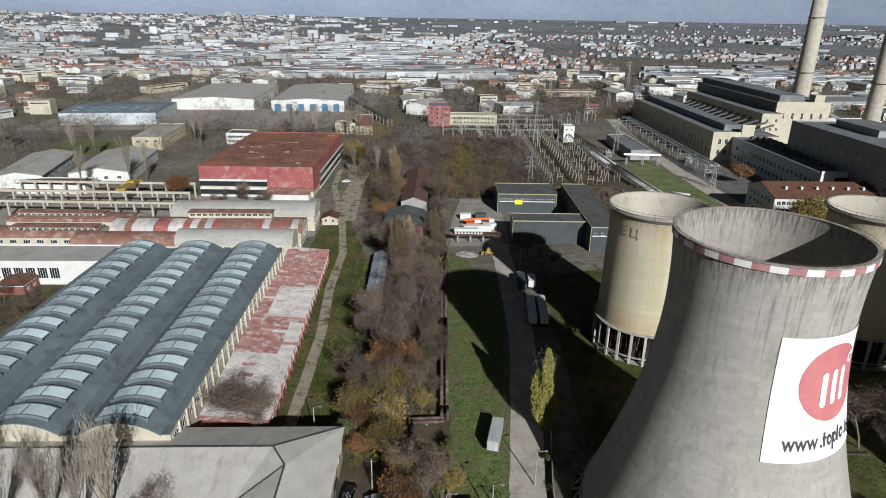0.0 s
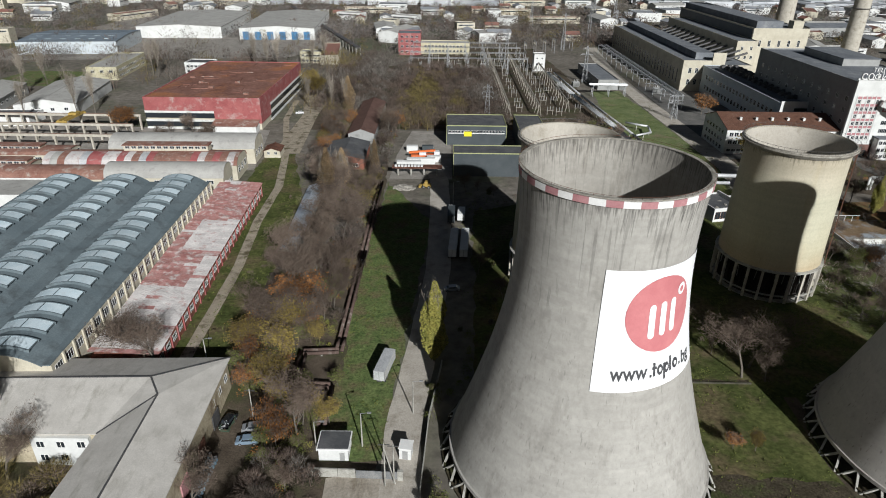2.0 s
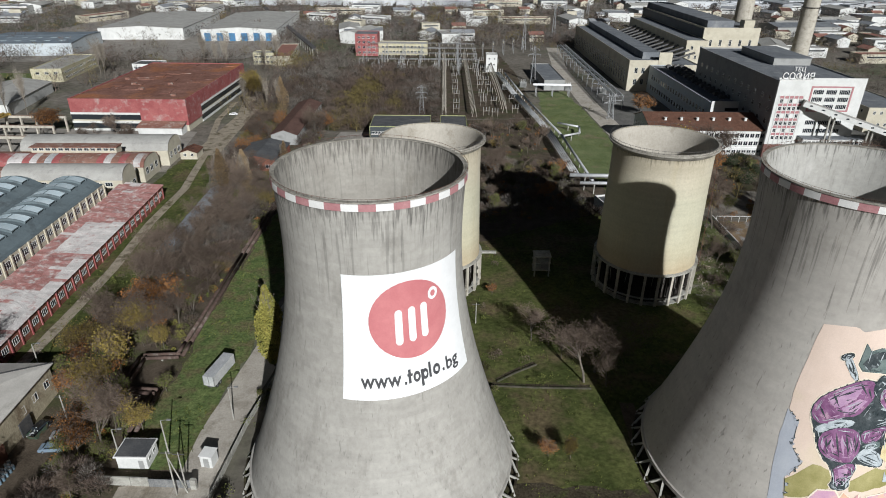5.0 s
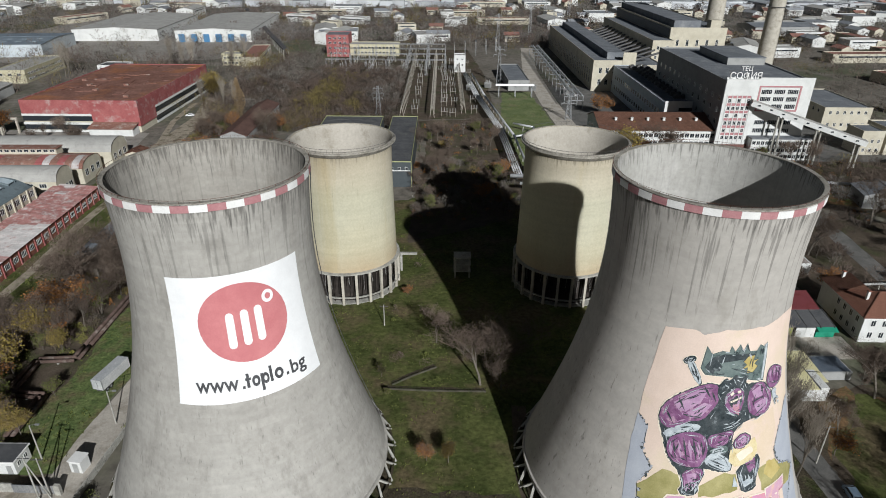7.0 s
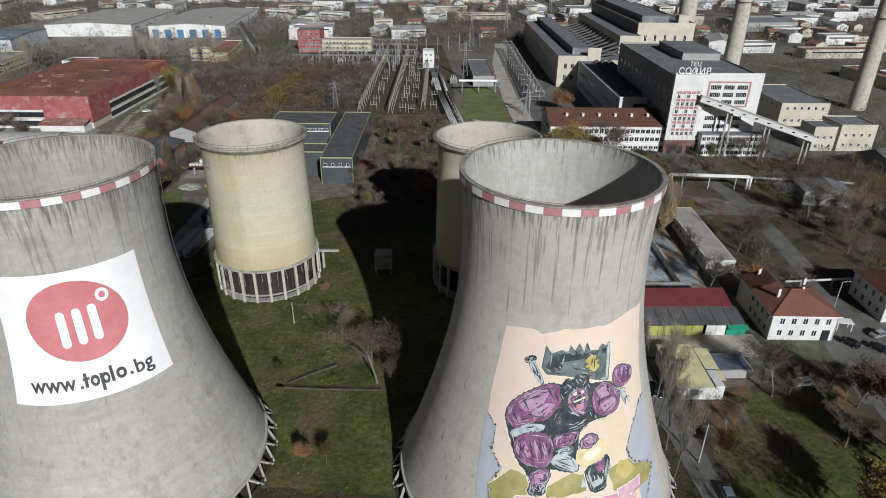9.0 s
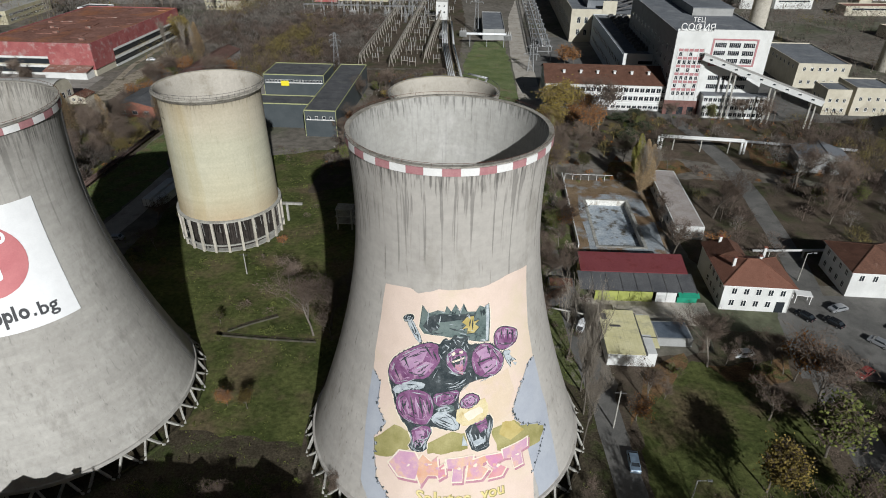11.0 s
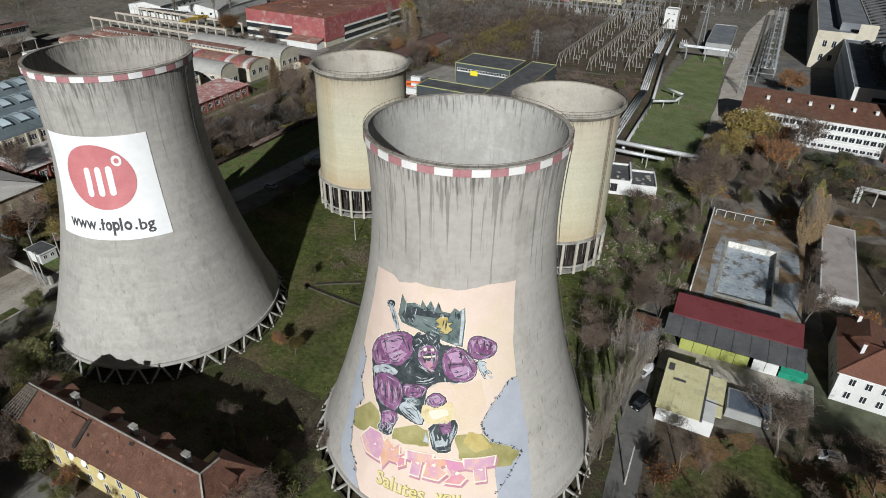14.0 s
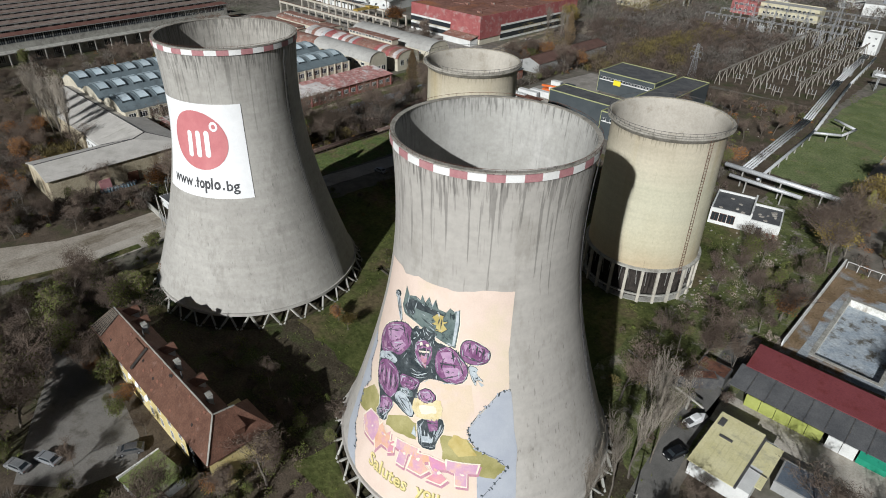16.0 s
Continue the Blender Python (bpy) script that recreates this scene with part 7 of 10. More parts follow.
part("low_wing", G().box(-4.5, -35, -0.3, 22, -30.5, 9.4), PLAST_W, fb, "low white front wing")
part("low_wing_roof", G().box(-4.8, -35.3, 9.4, 22.3, -30.5, 9.8), PLANTROOF, fb)
wm3 = window_mesh(1.6, 1.7, 1)
for z in (0.8, 3.7, 6.9):
    for c in range(14):
        part("window", wm3, None, fb, at=pose(-3.4 + 1.88 * c, -35.02, z))
wm4 = window_mesh(2.0, 2.2, 1)
for r in range(5):
    for c in range(12):
        part("window", wm4, None, fb, at=pose(-18.52, -26 + 7.2 * c, 4 + 5 * r, 0, 0, -90))
for i in range(3):
    part("door", G().box(-17.5 + 4.2 * i, -31.7, 0, -15 + 4.2 * i, -31.6, 3.4), GLASS, fb, "dark glazed entrance door")
sg = thing("roof_sign", "white roof lettering on a steel frame", "sign", 209.5, 267.6, 34.0, 0)
for txt, size, dx, dz in (("СОФИЯ", 3.7, 0.6, 0.2), ("ТЕЦ", 2.5, 0.4, 3.4)):
    me = letters(txt, size, 0.12)
    me.materials.clear()
    me.materials.append(WHITE_P)
    part("sign_lettering", me, None, sg, "white letters", at=pose(dx, 0, dz, 90, 0, 0))
for x in (-6, -2, 2, 6):
    part("sign_frame", G().beam((x, 0.35, 0), (x, 0.35, 5.6 if abs(x) < 3 else 3.2), 0.12, 0.12), STEEL_D, sg)
part("sign_rail", G().box(-7, 0.28, 3.3, 7, 0.42, 3.45), STEEL_D, sg)
# inclined conveyor gallery
cv = thing("conveyor_gallery", "pale inclined conveyor gallery on legs", "conveyor", 0, 0)
ca, cb = Vector((214.0, 265.5, 24.6)), Vector((259, 252.5, 11.0))
part("gallery", G().beam(ca, cb, 2.6, 2.3), PLAST_W, cv)
part("gallery_roof", G().beam(ca + Vector((0, 0, 1.25)), cb + Vector((0, 0, 1.25)), 2.9, 0.2), PALE, cv)
for i in range(3):
    p = ca + (cb - ca) * (i + 0.8) / 3
    for s in (-1, 1):
        part("leg", G().box(p.x + s - 0.3, p.y - 0.3, -0.2, p.x + s + 0.3, p.y + 0.3, p.z - 1.2), CONC_OLD, cv)
for i in range(9):
    p = ca + (cb - ca) * (i + 0.6) / 9.4
    part("window", window_mesh(1.4, 0.8, 0), None, cv, at=pose(p.x - 0.4, p.y - 1.27, p.z - 0.3, 0, 0, math.degrees(math.atan2(cb.y - ca.y, cb.x - ca.x))))
building("transfer_house", "small beige transfer house", "building", 275, 278, 10, 12, 11, 0, "flat", wall=PLAST_B, top=PLANTROOF, wins=(("S", 3, 5.5, 1.2, 1.6), ("S", 3, 1.5, 1.2, 1.6), ("W", 3, 5.5, 1.2, 1.6)))
building("pump_block", "beige block with small square windows", "building", 289.5, 280, 16, 16, 12, 0, "flat", wall=PLAST_B, top=PLANTROOF, wins=(("S", 4, 6.5, 1.3, 1.6), ("S", 4, 2, 1.3, 1.6), ("W", 4, 6.5, 1.3, 1.6)))
building("coal_block", "beige block with small windows and dark roof", "building", 285, 331, 24, 44, 12.5, 0, "flat", wall=PLAST_B, top=PLANTROOF, wins=(("S", 6, 9, 1.4, 1.7), ("S", 6, 3, 1.4, 1.7), ("W", 8, 9, 1.4, 1.7)))
# middle hall with fans on the roof
mh = building("pump_hall", "long grey hall with rows of cooling fans on the roof", "hall", 199.5, 349.5, 19.5, 100, 16.3, 0, "flat", wall=PLAST_BL, top=PLANTROOF, wins=(("W", 20, 3.0, 2.4, 2.6), ("W", 20, 9.0, 2.4, 2.6)), parapet=0.4)
part("front_wall", G().box(-9.9, -50.3, -0.3, 9.9, -50.0, 17.2), PLAST_W, mh, "white end wall")
part("window_band", G().box(-3, -50.4, 12.5, 9, -50.3, 14.0), GLASS, mh)
fan = G()
fan.box(-1.5, -1.5, 0, 1.5, 1.5, 1.4).tube((0, 0, 1.4), (0, 0, 1.9), 1.2, n=14)
fan_me = fan.mesh("cooling_fan", STEEL_D)
for i in range(3):
    for j in range(14):
        part("cooling_fan", fan_me, None, mh, at=pose(-0.4 + 3.9 * i, -38 + 6.2 * j, 15.95))
# turbine hall, deaerator and boiler ranges
th = building("turbine_hall", "long beige turbine hall with tall narrow windows and stepped roof", "power plant", 190, 488, 26, 176, 19.0, 0, "flat", wall=PLAST_B, top=PLANTROOF, wins=(("W", 26, 3.5, 2.0, 9.0, 0.03, 0.97, 1), ("S", 3, 11, 2.0, 3.4, 0.1, 0.6, 1), ("S", 3, 4, 2.0, 3.4, 0.1, 0.6, 1)))
part("monitor", G().box(-3, -80, 18.5, 8, 84, 22.6), PLANTROOF, th, "dark raised roof monitor")
part("front_step", G().box(5, -88.3, 0, 13.2, -87.7, 23.8), PLAST_B, th)
building("deaerator_range", "beige intermediate range of the power plant", "power plant", 212.5, 488, 18.6, 172, 16, 0, "flat", wall=PLAST_B, top=PLANTROOF, wins=(("S", 2, 9, 1.6, 2.2),))
for i in range(14):
    part("duct", G().tube((206, 412 + 10.5 * i, 17), (221.5, 412 + 10.5 * i, 22), 0.7, n=8), STEEL_D, th).matrix_parent_inverse = th.matrix_basis.inverted()
building("boiler_step", "beige boiler range with small windows", "power plant", 229, 500, 14, 140, 27, 0, "flat", wall=PLAST_B, top=PLANTROOF, wins=(("S", 3, 8, 1.6, 2.4), ("S", 3, 15, 1.6, 2.4), ("S", 2, 21, 1.6, 2.4)))
bb = building("boiler_range", "tall beige boiler range with dark side and roof vents", "power plant", 255, 512, 38, 144, 34, 0, "flat", wall=PLAST_B, top=PLANTROOF, wins=(("S", 5, 22, 1.8, 4.2),))
part("roof_range", G().box(-16, -68, 33.4, 2, 70, 38.0), PLANTROOF, bb, "dark roof ventilator")
part("dark_side", G().box(-19.3, -70, 27, -19.0, 71, 33), CLAD, bb, "dark glazed side")
part("head_house", G().box(8, -70, 33.4, 15, -63, 38.5), PLAST_B, bb)
building("back_range", "long grey building behind the plant", "building", 430, 680, 70, 34, 9, 8, "gable", 2.5, PLAST_G, PLANTROOF)


def chimney(x, y, h, r0, r1, label):
    e = thing("chimney", label, "chimney", x, y, group="chimneys")
    part("shaft", G().lathe([(r0, -0.3), (r0 - (r0 - r1) * 0.5, h * 0.45), (r1, h), (r1 - 0.4, h), (r1 - 0.4, h - 3)], 40), TRESTLE, e, "", True)
    for z in (h * 0.4, h * 0.75):
        rr = r0 + (r1 - r0) * z / h
        part("gallery_ring", G().lathe([(rr, z), (rr + 0.9, z), (rr + 0.9, z + 0.25), (rr, z + 0.25)], 40), STEEL_D, e)
    return e


chimney(298.5, 524, 120, 7.2, 5.2, "tall pale concrete chimney")
chimney(300.5, 434, 120, 5.8, 4.2, "tall pale concrete chimney")
chimney(337, 349, 120, 4.6, 3.4, "tall grey concrete chimney")
# substation control house and white hut
building("switch_house", "low switch house with dark flat roof", "building", 130.3, 428, 13.4, 58, 6.5, 1.5, "flat", wall=PLAST_G, top=PLANTROOF, wins=(("W", 6, 2.5, 1.6, 1.5),))
building("white_hut", "small white control tower hut", "hut", 95, 463, 8, 9, 12, 0, "flat", wall=PLAST_W, top=PALE, wins=(("S", 2, 8.5, 1.2, 1.2), ("S", 2, 4.5, 1.2, 1.2)))
building("red_tower_house", "faded red and white four-storey block", "building", -2, 530, 18, 20, 17, 0, "flat", wall=REDSHEET, top=PLANTROOF, wins=(("S", 4, 2, 2.2, 1.6), ("S", 4, 6, 2.2, 1.6), ("S", 4, 10, 2.2, 1.6), ("S", 4, 13.5, 2.2, 1.6)))
building("yellow_wing", "long yellow two-storey block", "building", 27, 534, 40, 14, 9, 0, "flat", wall=PLAST_C, top=PALE, wins=(("S", 12, 5.4, 1.9, 1.6), ("S", 12, 1.6, 1.9, 1.6)))

# ---- compound beside the towers ----
PX0, PX1, PY0, PY1, PD = 159.1, 171.2, 153.4, 181.2, 1.7


def dig(ob, x0, y0, x1, y1):
    """Cuts a rectangular hole into a level sheet."""
    bm = bmesh.new()
    bm.from_mesh(ob.data)
    for co, no in (((x0, 0, 0), (1, 0, 0)), ((x1, 0, 0), (1, 0, 0)), ((0, y0, 0), (0, 1, 0)), ((0, y1, 0), (0, 1, 0))):
        bmesh.ops.bisect_plane(bm, geom=bm.verts[:] + bm.edges[:] + bm.faces[:], plane_co=co, plane_no=no)
    inside = [f for f in bm.faces if x0 < f.calc_center_median().x < x1 and y0 < f.calc_center_median().y < y1]
    bmesh.ops.delete(bm, geom=inside, context="FACES")
    bm.to_mesh(ob.data)
    bm.free()


pl = thing("pool", "drained sunken concrete pool with flaking pale blue floor", "pool", 0, 0, 0, 0)
POOLM = mat("flaking_pool_paint", (0.29, 0.335, 0.385), (0.44, 0.475, 0.50), 0.4, 0.8, (0.13, 0.12, 0.10), 0.35, 0.53, 0.64, 2.0, 0.25, 0.1)
TERR = mat("stained_terrace", (0.25, 0.275, 0.30), (0.37, 0.395, 0.41), 0.3, 0.9, (0.2, 0.135, 0.08), 0.09, 0.5, 0.6, 2.5, 0.3, 0.15)
POOLW = mat("peeling_white_pool_wall", (0.56, 0.55, 0.51), (0.68, 0.67, 0.63), 0.5, 0.8, (0.36, 0.33, 0.28), 0.5, 0.52, 0.64, 3.0, 0.25, 0.12, stretch3=(1, 1, 0.3))
RUSTEARTH = mat("rusty_trodden_earth", (0.15, 0.105, 0.06), (0.25, 0.18, 0.115), 0.25, 0.95, (0.25, 0.25, 0.245), 0.16, 0.52, 0.64, 2.5, 0.35, 0.3)
part("floor", G().box(PX0 - 0.3, PY0 - 0.3, -PD - 0.2, PX1 + 0.3, PY1 + 0.3, -PD), POOLM, pl, "flaking pale blue floor")
for q in ((PX0 - 0.35, PY0 - 0.35, PX1 + 0.35, PY0), (PX0 - 0.35, PY1, PX1 + 0.35, PY1 + 0.35), (PX0 - 0.35, PY0, PX0, PY1), (PX1, PY0, PX1 + 0.35, PY1)):
    part("basin_wall", G().box(q[0], q[1], -PD + 0.005, q[2], q[3], 0.07), POOLW, pl, "white basin wall")
for q in ((PX0 - 0.9, PY0 - 0.9, PX1 + 0.9, PY0 - 0.02), (PX0 - 0.9, PY1 + 0.02, PX1 + 0.9, PY1 + 0.9), (PX0 - 0.9, PY0 - 0.02, PX0 - 0.02, PY1 + 0.02), (PX1 + 0.02, PY0 - 0.02, PX1 + 0.9, PY1 + 0.02)):
    part("coping", G().box(q[0], q[1], 0.0, q[2], q[3], 0.14), CONC_OLD, pl, "grey concrete coping")
st_ = thing("pool_steps", "three worn concrete steps down into the pool", "steps", 0, 0, 0, 0)
for i in range(3):
    part("step", G().box(160.2 + 0.3 * i, PY0 + 0.01, -PD, 163.4 - 0.3 * i, PY0 + 0.4 * (3 - i), -PD + 0.42 * (i + 1)), CONC_OLD, st_)
terrace = sheet("pool_terrace", "rust-stained trodden earth round the pool", "pavement", [(153.4, 149), (178, 149), (180, 196), (153.4, 196)], RUSTEARTH, 0.035)
apron = sheet("pool_apron", "blue-grey stained concrete paving round the pool", "pavement", [(156.4, 150.5), (162, 149.6), (170, 149.8), (176.5, 150.4), (177.2, 166), (176.4, 184.6), (168, 185.8), (161, 185.2), (157, 184.4), (156.0, 172), (156.6, 160)], TERR, 0.05)
for ob in (bpy.data.objects["ground"], terrace, apron):
    dig(ob, PX0 - 0.3, PY0 - 0.3, PX1 + 0.3, PY1 + 0.3)
ww = thing("garden_wall", "long weathered white wall", "wall", 153.2, 170, 0, 0)
for i in range(15):
    part("wall_panel", G().box(-0.15, -19 + 3.1 * i, -0.2, 0.15, -16.0 + 3.1 * i, 1.8), PLAST_W, ww)
fr_ = thing("frame_fence", "row of pale steel goal frames", "fence", 160, 195.5, 0, 0)
for i in range(6):
    part("frame", G().beam((-6 + 2.6 * i, 0, 0), (-6 + 2.6 * i, 0, 2.2), 0.12, 0.12).beam((-6 + 2.6 * i, 0, 2.2), (-3.6 + 2.6 * i, 0, 2.2), 0.12, 0.12), PLAST_W, fr_)
bar = building("barrack", "long low shed with pale grey flat roof", "shed", 184.6, 178, 8.0, 38, 4.0, -1.5, "flat", wall=PLAST_W, top=mat("pinkish_roof_felt", (0.36, 0.32, 0.30), (0.42, 0.38, 0.355), 0.2, 0.9, (0.32, 0.28, 0.25), 0.3), parapet=0.15, wins=(("W", 9, 1.4, 1.8, 1.4),))
pv2 = thing("pavilion", "row of stalls with crimson roof and grey canopy", "pavilion", 164, 135.5, 0, 1.2)
part("wall", G().box(-12.5, -1.0, -0.2, 12.5, 4.8, 4.2), PLAST_Y, pv2)
part("roof", G().slab([(-12.8, -1.4, 4.3), (12.8, -1.4, 4.3), (12.8, 5.4, 5.6), (-12.8, 5.4, 5.6)], 0.2), REDROOF, pv2, "crimson sheet roof")
for i in range(8):
    part("canopy_panel", G().slab([(-13.6 + 3.4 * i, -7.4, 3.0), (-10.4 + 3.4 * i, -7.4, 3.0), (-10.4 + 3.4 * i, -1.2, 4.1), (-13.6 + 3.4 * i, -1.2, 4.1)], 0.12), PALE_D, pv2, "grey canopy sheet")
    part("canopy_beam", G().beam((-10.3 + 3.4 * i, -7.6, 2.9), (-10.3 + 3.4 * i, -1.2, 4.05), 0.18, 0.3), STEEL_D, pv2)
for i in range(5):
    part("stall_front", G().box(-10 + 2.7 * i, -7.5, 0, -7.4 + 2.7 * i, -7.3, 2.7), LIME, pv2, "lime green stall front")
for i in range(2):
    part("stall_front", G().box(4.2 + 2.4 * i, -7.5, 0, 6.5 + 2.4 * i, -7.3, 2.7), PLAST_W, pv2)
part("green_tarp", G().slab([(9.2, -8.6, 2.2), (14, -8.6, 2.2), (14, -7.2, 2.8), (9.2, -7.2, 2.8)], 0.08).box(9.2, -7.5, 0, 13.8, -7.3, 2.5), GREEN_P, pv2, "green tarpaulin")
sheet("stall_court", "grey concrete court before the stalls", "pavement", [(150, 119.5), (180, 119.5), (180, 128.6), (150, 128.6)], ROADPALE, 0.04)
ys = thing("yellow_store", "store with two pale yellow sheet roofs", "store", 156.9, 111.6, 0, 0.5)
part("wall", G().box(-3.5, -6.6, -0.2, 6.2, 6.6, 3.45), PLAST_W, ys)
for i in range(9):
    x = -3.85 + 0.853 * i
    part("roof_sheet", G().slab([(x, -7.2, 3.6), (x + 0.835, -7.2, 3.6), (x + 0.835, 7.0, 4.1), (x, 7.0, 4.1)], 0.12), YSHEET, ys, "pale yellow sheet")
for i in range(4):
    x = 4.25 + 0.75 * i
    part("lower_sheet", G().slab([(x, -4.4, 3.3), (x + 0.735, -4.4, 3.3), (x + 0.735, 6.0, 3.7), (x, 6.0, 3.7)], 0.12), YSHEET, ys, "pale yellow sheet")
part("roof_gap", G().box(3.84, -7.0, 3.2, 4.24, 6.8, 3.62), STEEL_D, ys)
part("hatch", G().box(-3.3, 3.6, 3.96, -2.3, 5.6, 4.2), STEEL_D, ys)
part("hatch", G().box(-2.0, 1.2, 3.9, 0.2, 1.7, 4.06), STEEL_D, ys)
part("crossbar", G().beam((4.4, -1.4, 3.62), (7.2, -1.6, 3.62), 0.1, 0.1), STEEL_D, ys)
building("tarp_store", "low store with dark sheet roof", "store", 168.6, 115.0, 7.6, 6, 2.1, 2, "flat", wall=PLAST_G, top=mat("blue_grey_sheet", (0.09, 0.11, 0.14), (0.14, 0.165, 0.2), 0.3, 0.7), parapet=0.1)
bt = thing("boat", "small white and dark motor boat on a trailer", "boat", 149.6, 116.5, 0, 72)
hull = [(-2.4, -0.75), (1.2, -0.85), (2.6, 0), (1.2, 0.85), (-2.4, 0.75)]
part("hull", G().prism(hull, 0.6, 1.3), P_WHITE, bt)
part("cabin", G().box(-0.8, -0.55, 1.3, 0.8, 0.55, 1.9), P_WHITE, bt)
part("cockpit", G().box(-2.2, -0.6, 1.3, -0.9, 0.6, 1.34), STEEL_D, bt)
for s in (-0.8, 0.8):
    wheel(bt, -0.8, s, 0.32, 0.2)
part("trailer_frame", G().box(-2.2, -0.5, 0.45, 3.2, 0.5, 0.6), STEEL_D, bt)
# white house
hs = building("house", "white two-storey house with red-brown hipped roof", "house", 190.2, 132.6, 15.2, 12.6, 7.0, -1.0, "hip", 3.3, PLAST_W, TILE_R, 0.6, wins=(("S", 5, 4.4, 1.2, 1.7, 0.07, 0.95), ("S", 4, 1.2, 1.2, 1.7, 0.07, 0.78), ("W", 4, 4.4, 1.2, 1.7, 0.08, 0.92), ("W", 4, 1.2, 1.2, 1.7, 0.08, 0.92)))
part("doorway", G().box(4.7, -6.36, 0, 6.6, -6.28, 2.9), GLASS, hs, "dark arched doorway")
part("rear_wing", G().box(-7.6, 6.3, -0.2, 0.5, 12, 7.0), PLAST_W, hs)
part("rear_roof", G().add([(-8.2, 5, 7.0), (1.1, 5, 7.0), (1.1, 12.6, 7.0), (-8.2, 12.6, 7.0), (-3.5, 3, 10.6), (-3.5, 9, 10.6)], [(3, 0, 4, 5), (1, 2, 5, 4), (2, 3, 5), (0, 1, 4)]), TILE, hs, "brown tiled wing roof")
for x, y in ((-4.6, -0.8), (1.5, 0.4), (-5, 9), (4, 4.5)):
    ch = part("chimney", G().box(-0.3, -0.3, 8.0, 0.3, 0.3, 10.9), PLAST_W, hs, "white rendered chimney", at=pose(x, y, 0))
    part("chimney_cap", G().box(-0.4, -0.4, 10.9, 0.4, 0.4, 11.1), BRICK, ch)
for x in (-7.65, 7.5):
    part("downpipe", G().tube((x, -6.4, 0), (x, -6.4, 7), 0.07, n=6), PLAST_W, hs)
building("house", "white house with brown hipped roof", "house", 221.5, 141, 14, 14, 7, -1, "hip", 3.6, PLAST_W, TILE, 0.6, wins=(("W", 4, 4.4, 1.2, 1.7), ("W", 4, 1.2, 1.2, 1.7), ("S", 4, 4.4, 1.2, 1.7)))
sh2 = thing("shelter", "small white bus-stop shelter", "shelter", 203, 131, 0, -10)
part("roof", G().box(-1.8, -1.2, 2.3, 1.8, 1.2, 2.45), WHITE_P, sh2)
for a, b in ((-1.6, -1), (1.6, -1), (-1.6, 1), (1.6, 1)):
    part("post", G().box(a - 0.06, b - 0.06, 0, a + 0.06, b + 0.06, 2.3), WHITE_P, sh2)
building("grey_store", "grey gabled store under trees", "store", 243, 214, 16, 12, 5, -10, "gable", 2.4, PLAST_G, PLANTROOF, axis="y")
building("grey_store", "low grey store under trees", "store", 266, 196, 18, 10, 4, -20, "flat", wall=PLAST_G, top=PLANTROOF)
building("long_house", "long grey house beside the street", "house", 285, 178, 40, 12, 6, -35, "gable", 3, PLAST_B, PALE_D)
# ruined pump house by the silver pipes
ph = thing("pump_house", "ruined white pump house with broken dark roof", "hut", 124.6, 203.0, 0, 14)
ph.scale = (1.2, 1.2, 1.15)
for q in ((-7.5, -6.5, 1.2, -6.2), (-7.5, 4.7, 1.2, 5.0), (-7.5, -6.2, -7.2, 4.7)):
    part("wall", G().box(q[0], q[1], -0.2, q[2], q[3], 4.3), PLAST_W, ph)
part("roof", G().box(-7.2, -6.2, 3.6, 1.2, 4.7, 3.8), PALE_D, ph, "dark broken roof felt")
part("fin_wall", G().prism([(1.2, -6.5), (1.6, -6.5), (1.6, 5.0), (1.2, 5.0)], -0.2, 5.0), PLAST_W, ph)
for q in ((1.6, -7.0, 8.0, -6.7), (1.6, 2.7, 8.0, 3.0), (7.7, -6.7, 8.0, 2.7)):
    part("wall", G().box(q[0], q[1], -0.2, q[2], q[3], 3.7), PLAST_W, ph)
part("roof", G().box(1.6, -6.7, 3.0, 7.7, 2.7, 3.15), PALE_D, ph, "dark sunken roof with debris")
rh = random.Random(8)
for i in range(14):
    x, y = rh.uniform(-6.6, 7.0), rh.uniform(-5.6, 2.2)
    z = 3.8 if x < 1 else 3.15
    if not 0.5 < x < 2.2:
        part("roof_debris", G().prism([(x + rh.uniform(0.2, 0.7) * math.cos(w), y + rh.uniform(0.2, 0.7) * math.sin(w)) for w in (0.2, 1.4, 2.8, 4.0, 5.2)], z, z + rh.uniform(0.1, 0.35)), RUBBLE, ph, "pale broken slab")
wmb = window_mesh(1.7, 2.3, 1, RUST)
for x in (-6.2, -4.4, -2.6):
    part("window", wmb, None, ph, at=pose(x, -6.5, 0.9))
part("doorway", G().box(3.2, -7.05, 0, 4.4, -6.98, 2.2), GLASS, ph, "dark open doorway")
bp_ = thing("brick_stack", "stack of pale bricks on a pallet", "bricks", 134.6, 195, 0, 20)
part("pallet", G().box(-2.0, -1.2, 0, 2.0, 1.2, 0.2), RUST, bp_)
for i in range(5):
    for j in range(4):
        part("brick_layer", G().box(-1.9 + 0.76 * i, -1.1, 0.2 + 0.4 * j, -1.2 + 0.76 * i, 1.1, 0.57 + 0.4 * j), PLAST_B if (i + j) % 2 else BRICK, bp_)
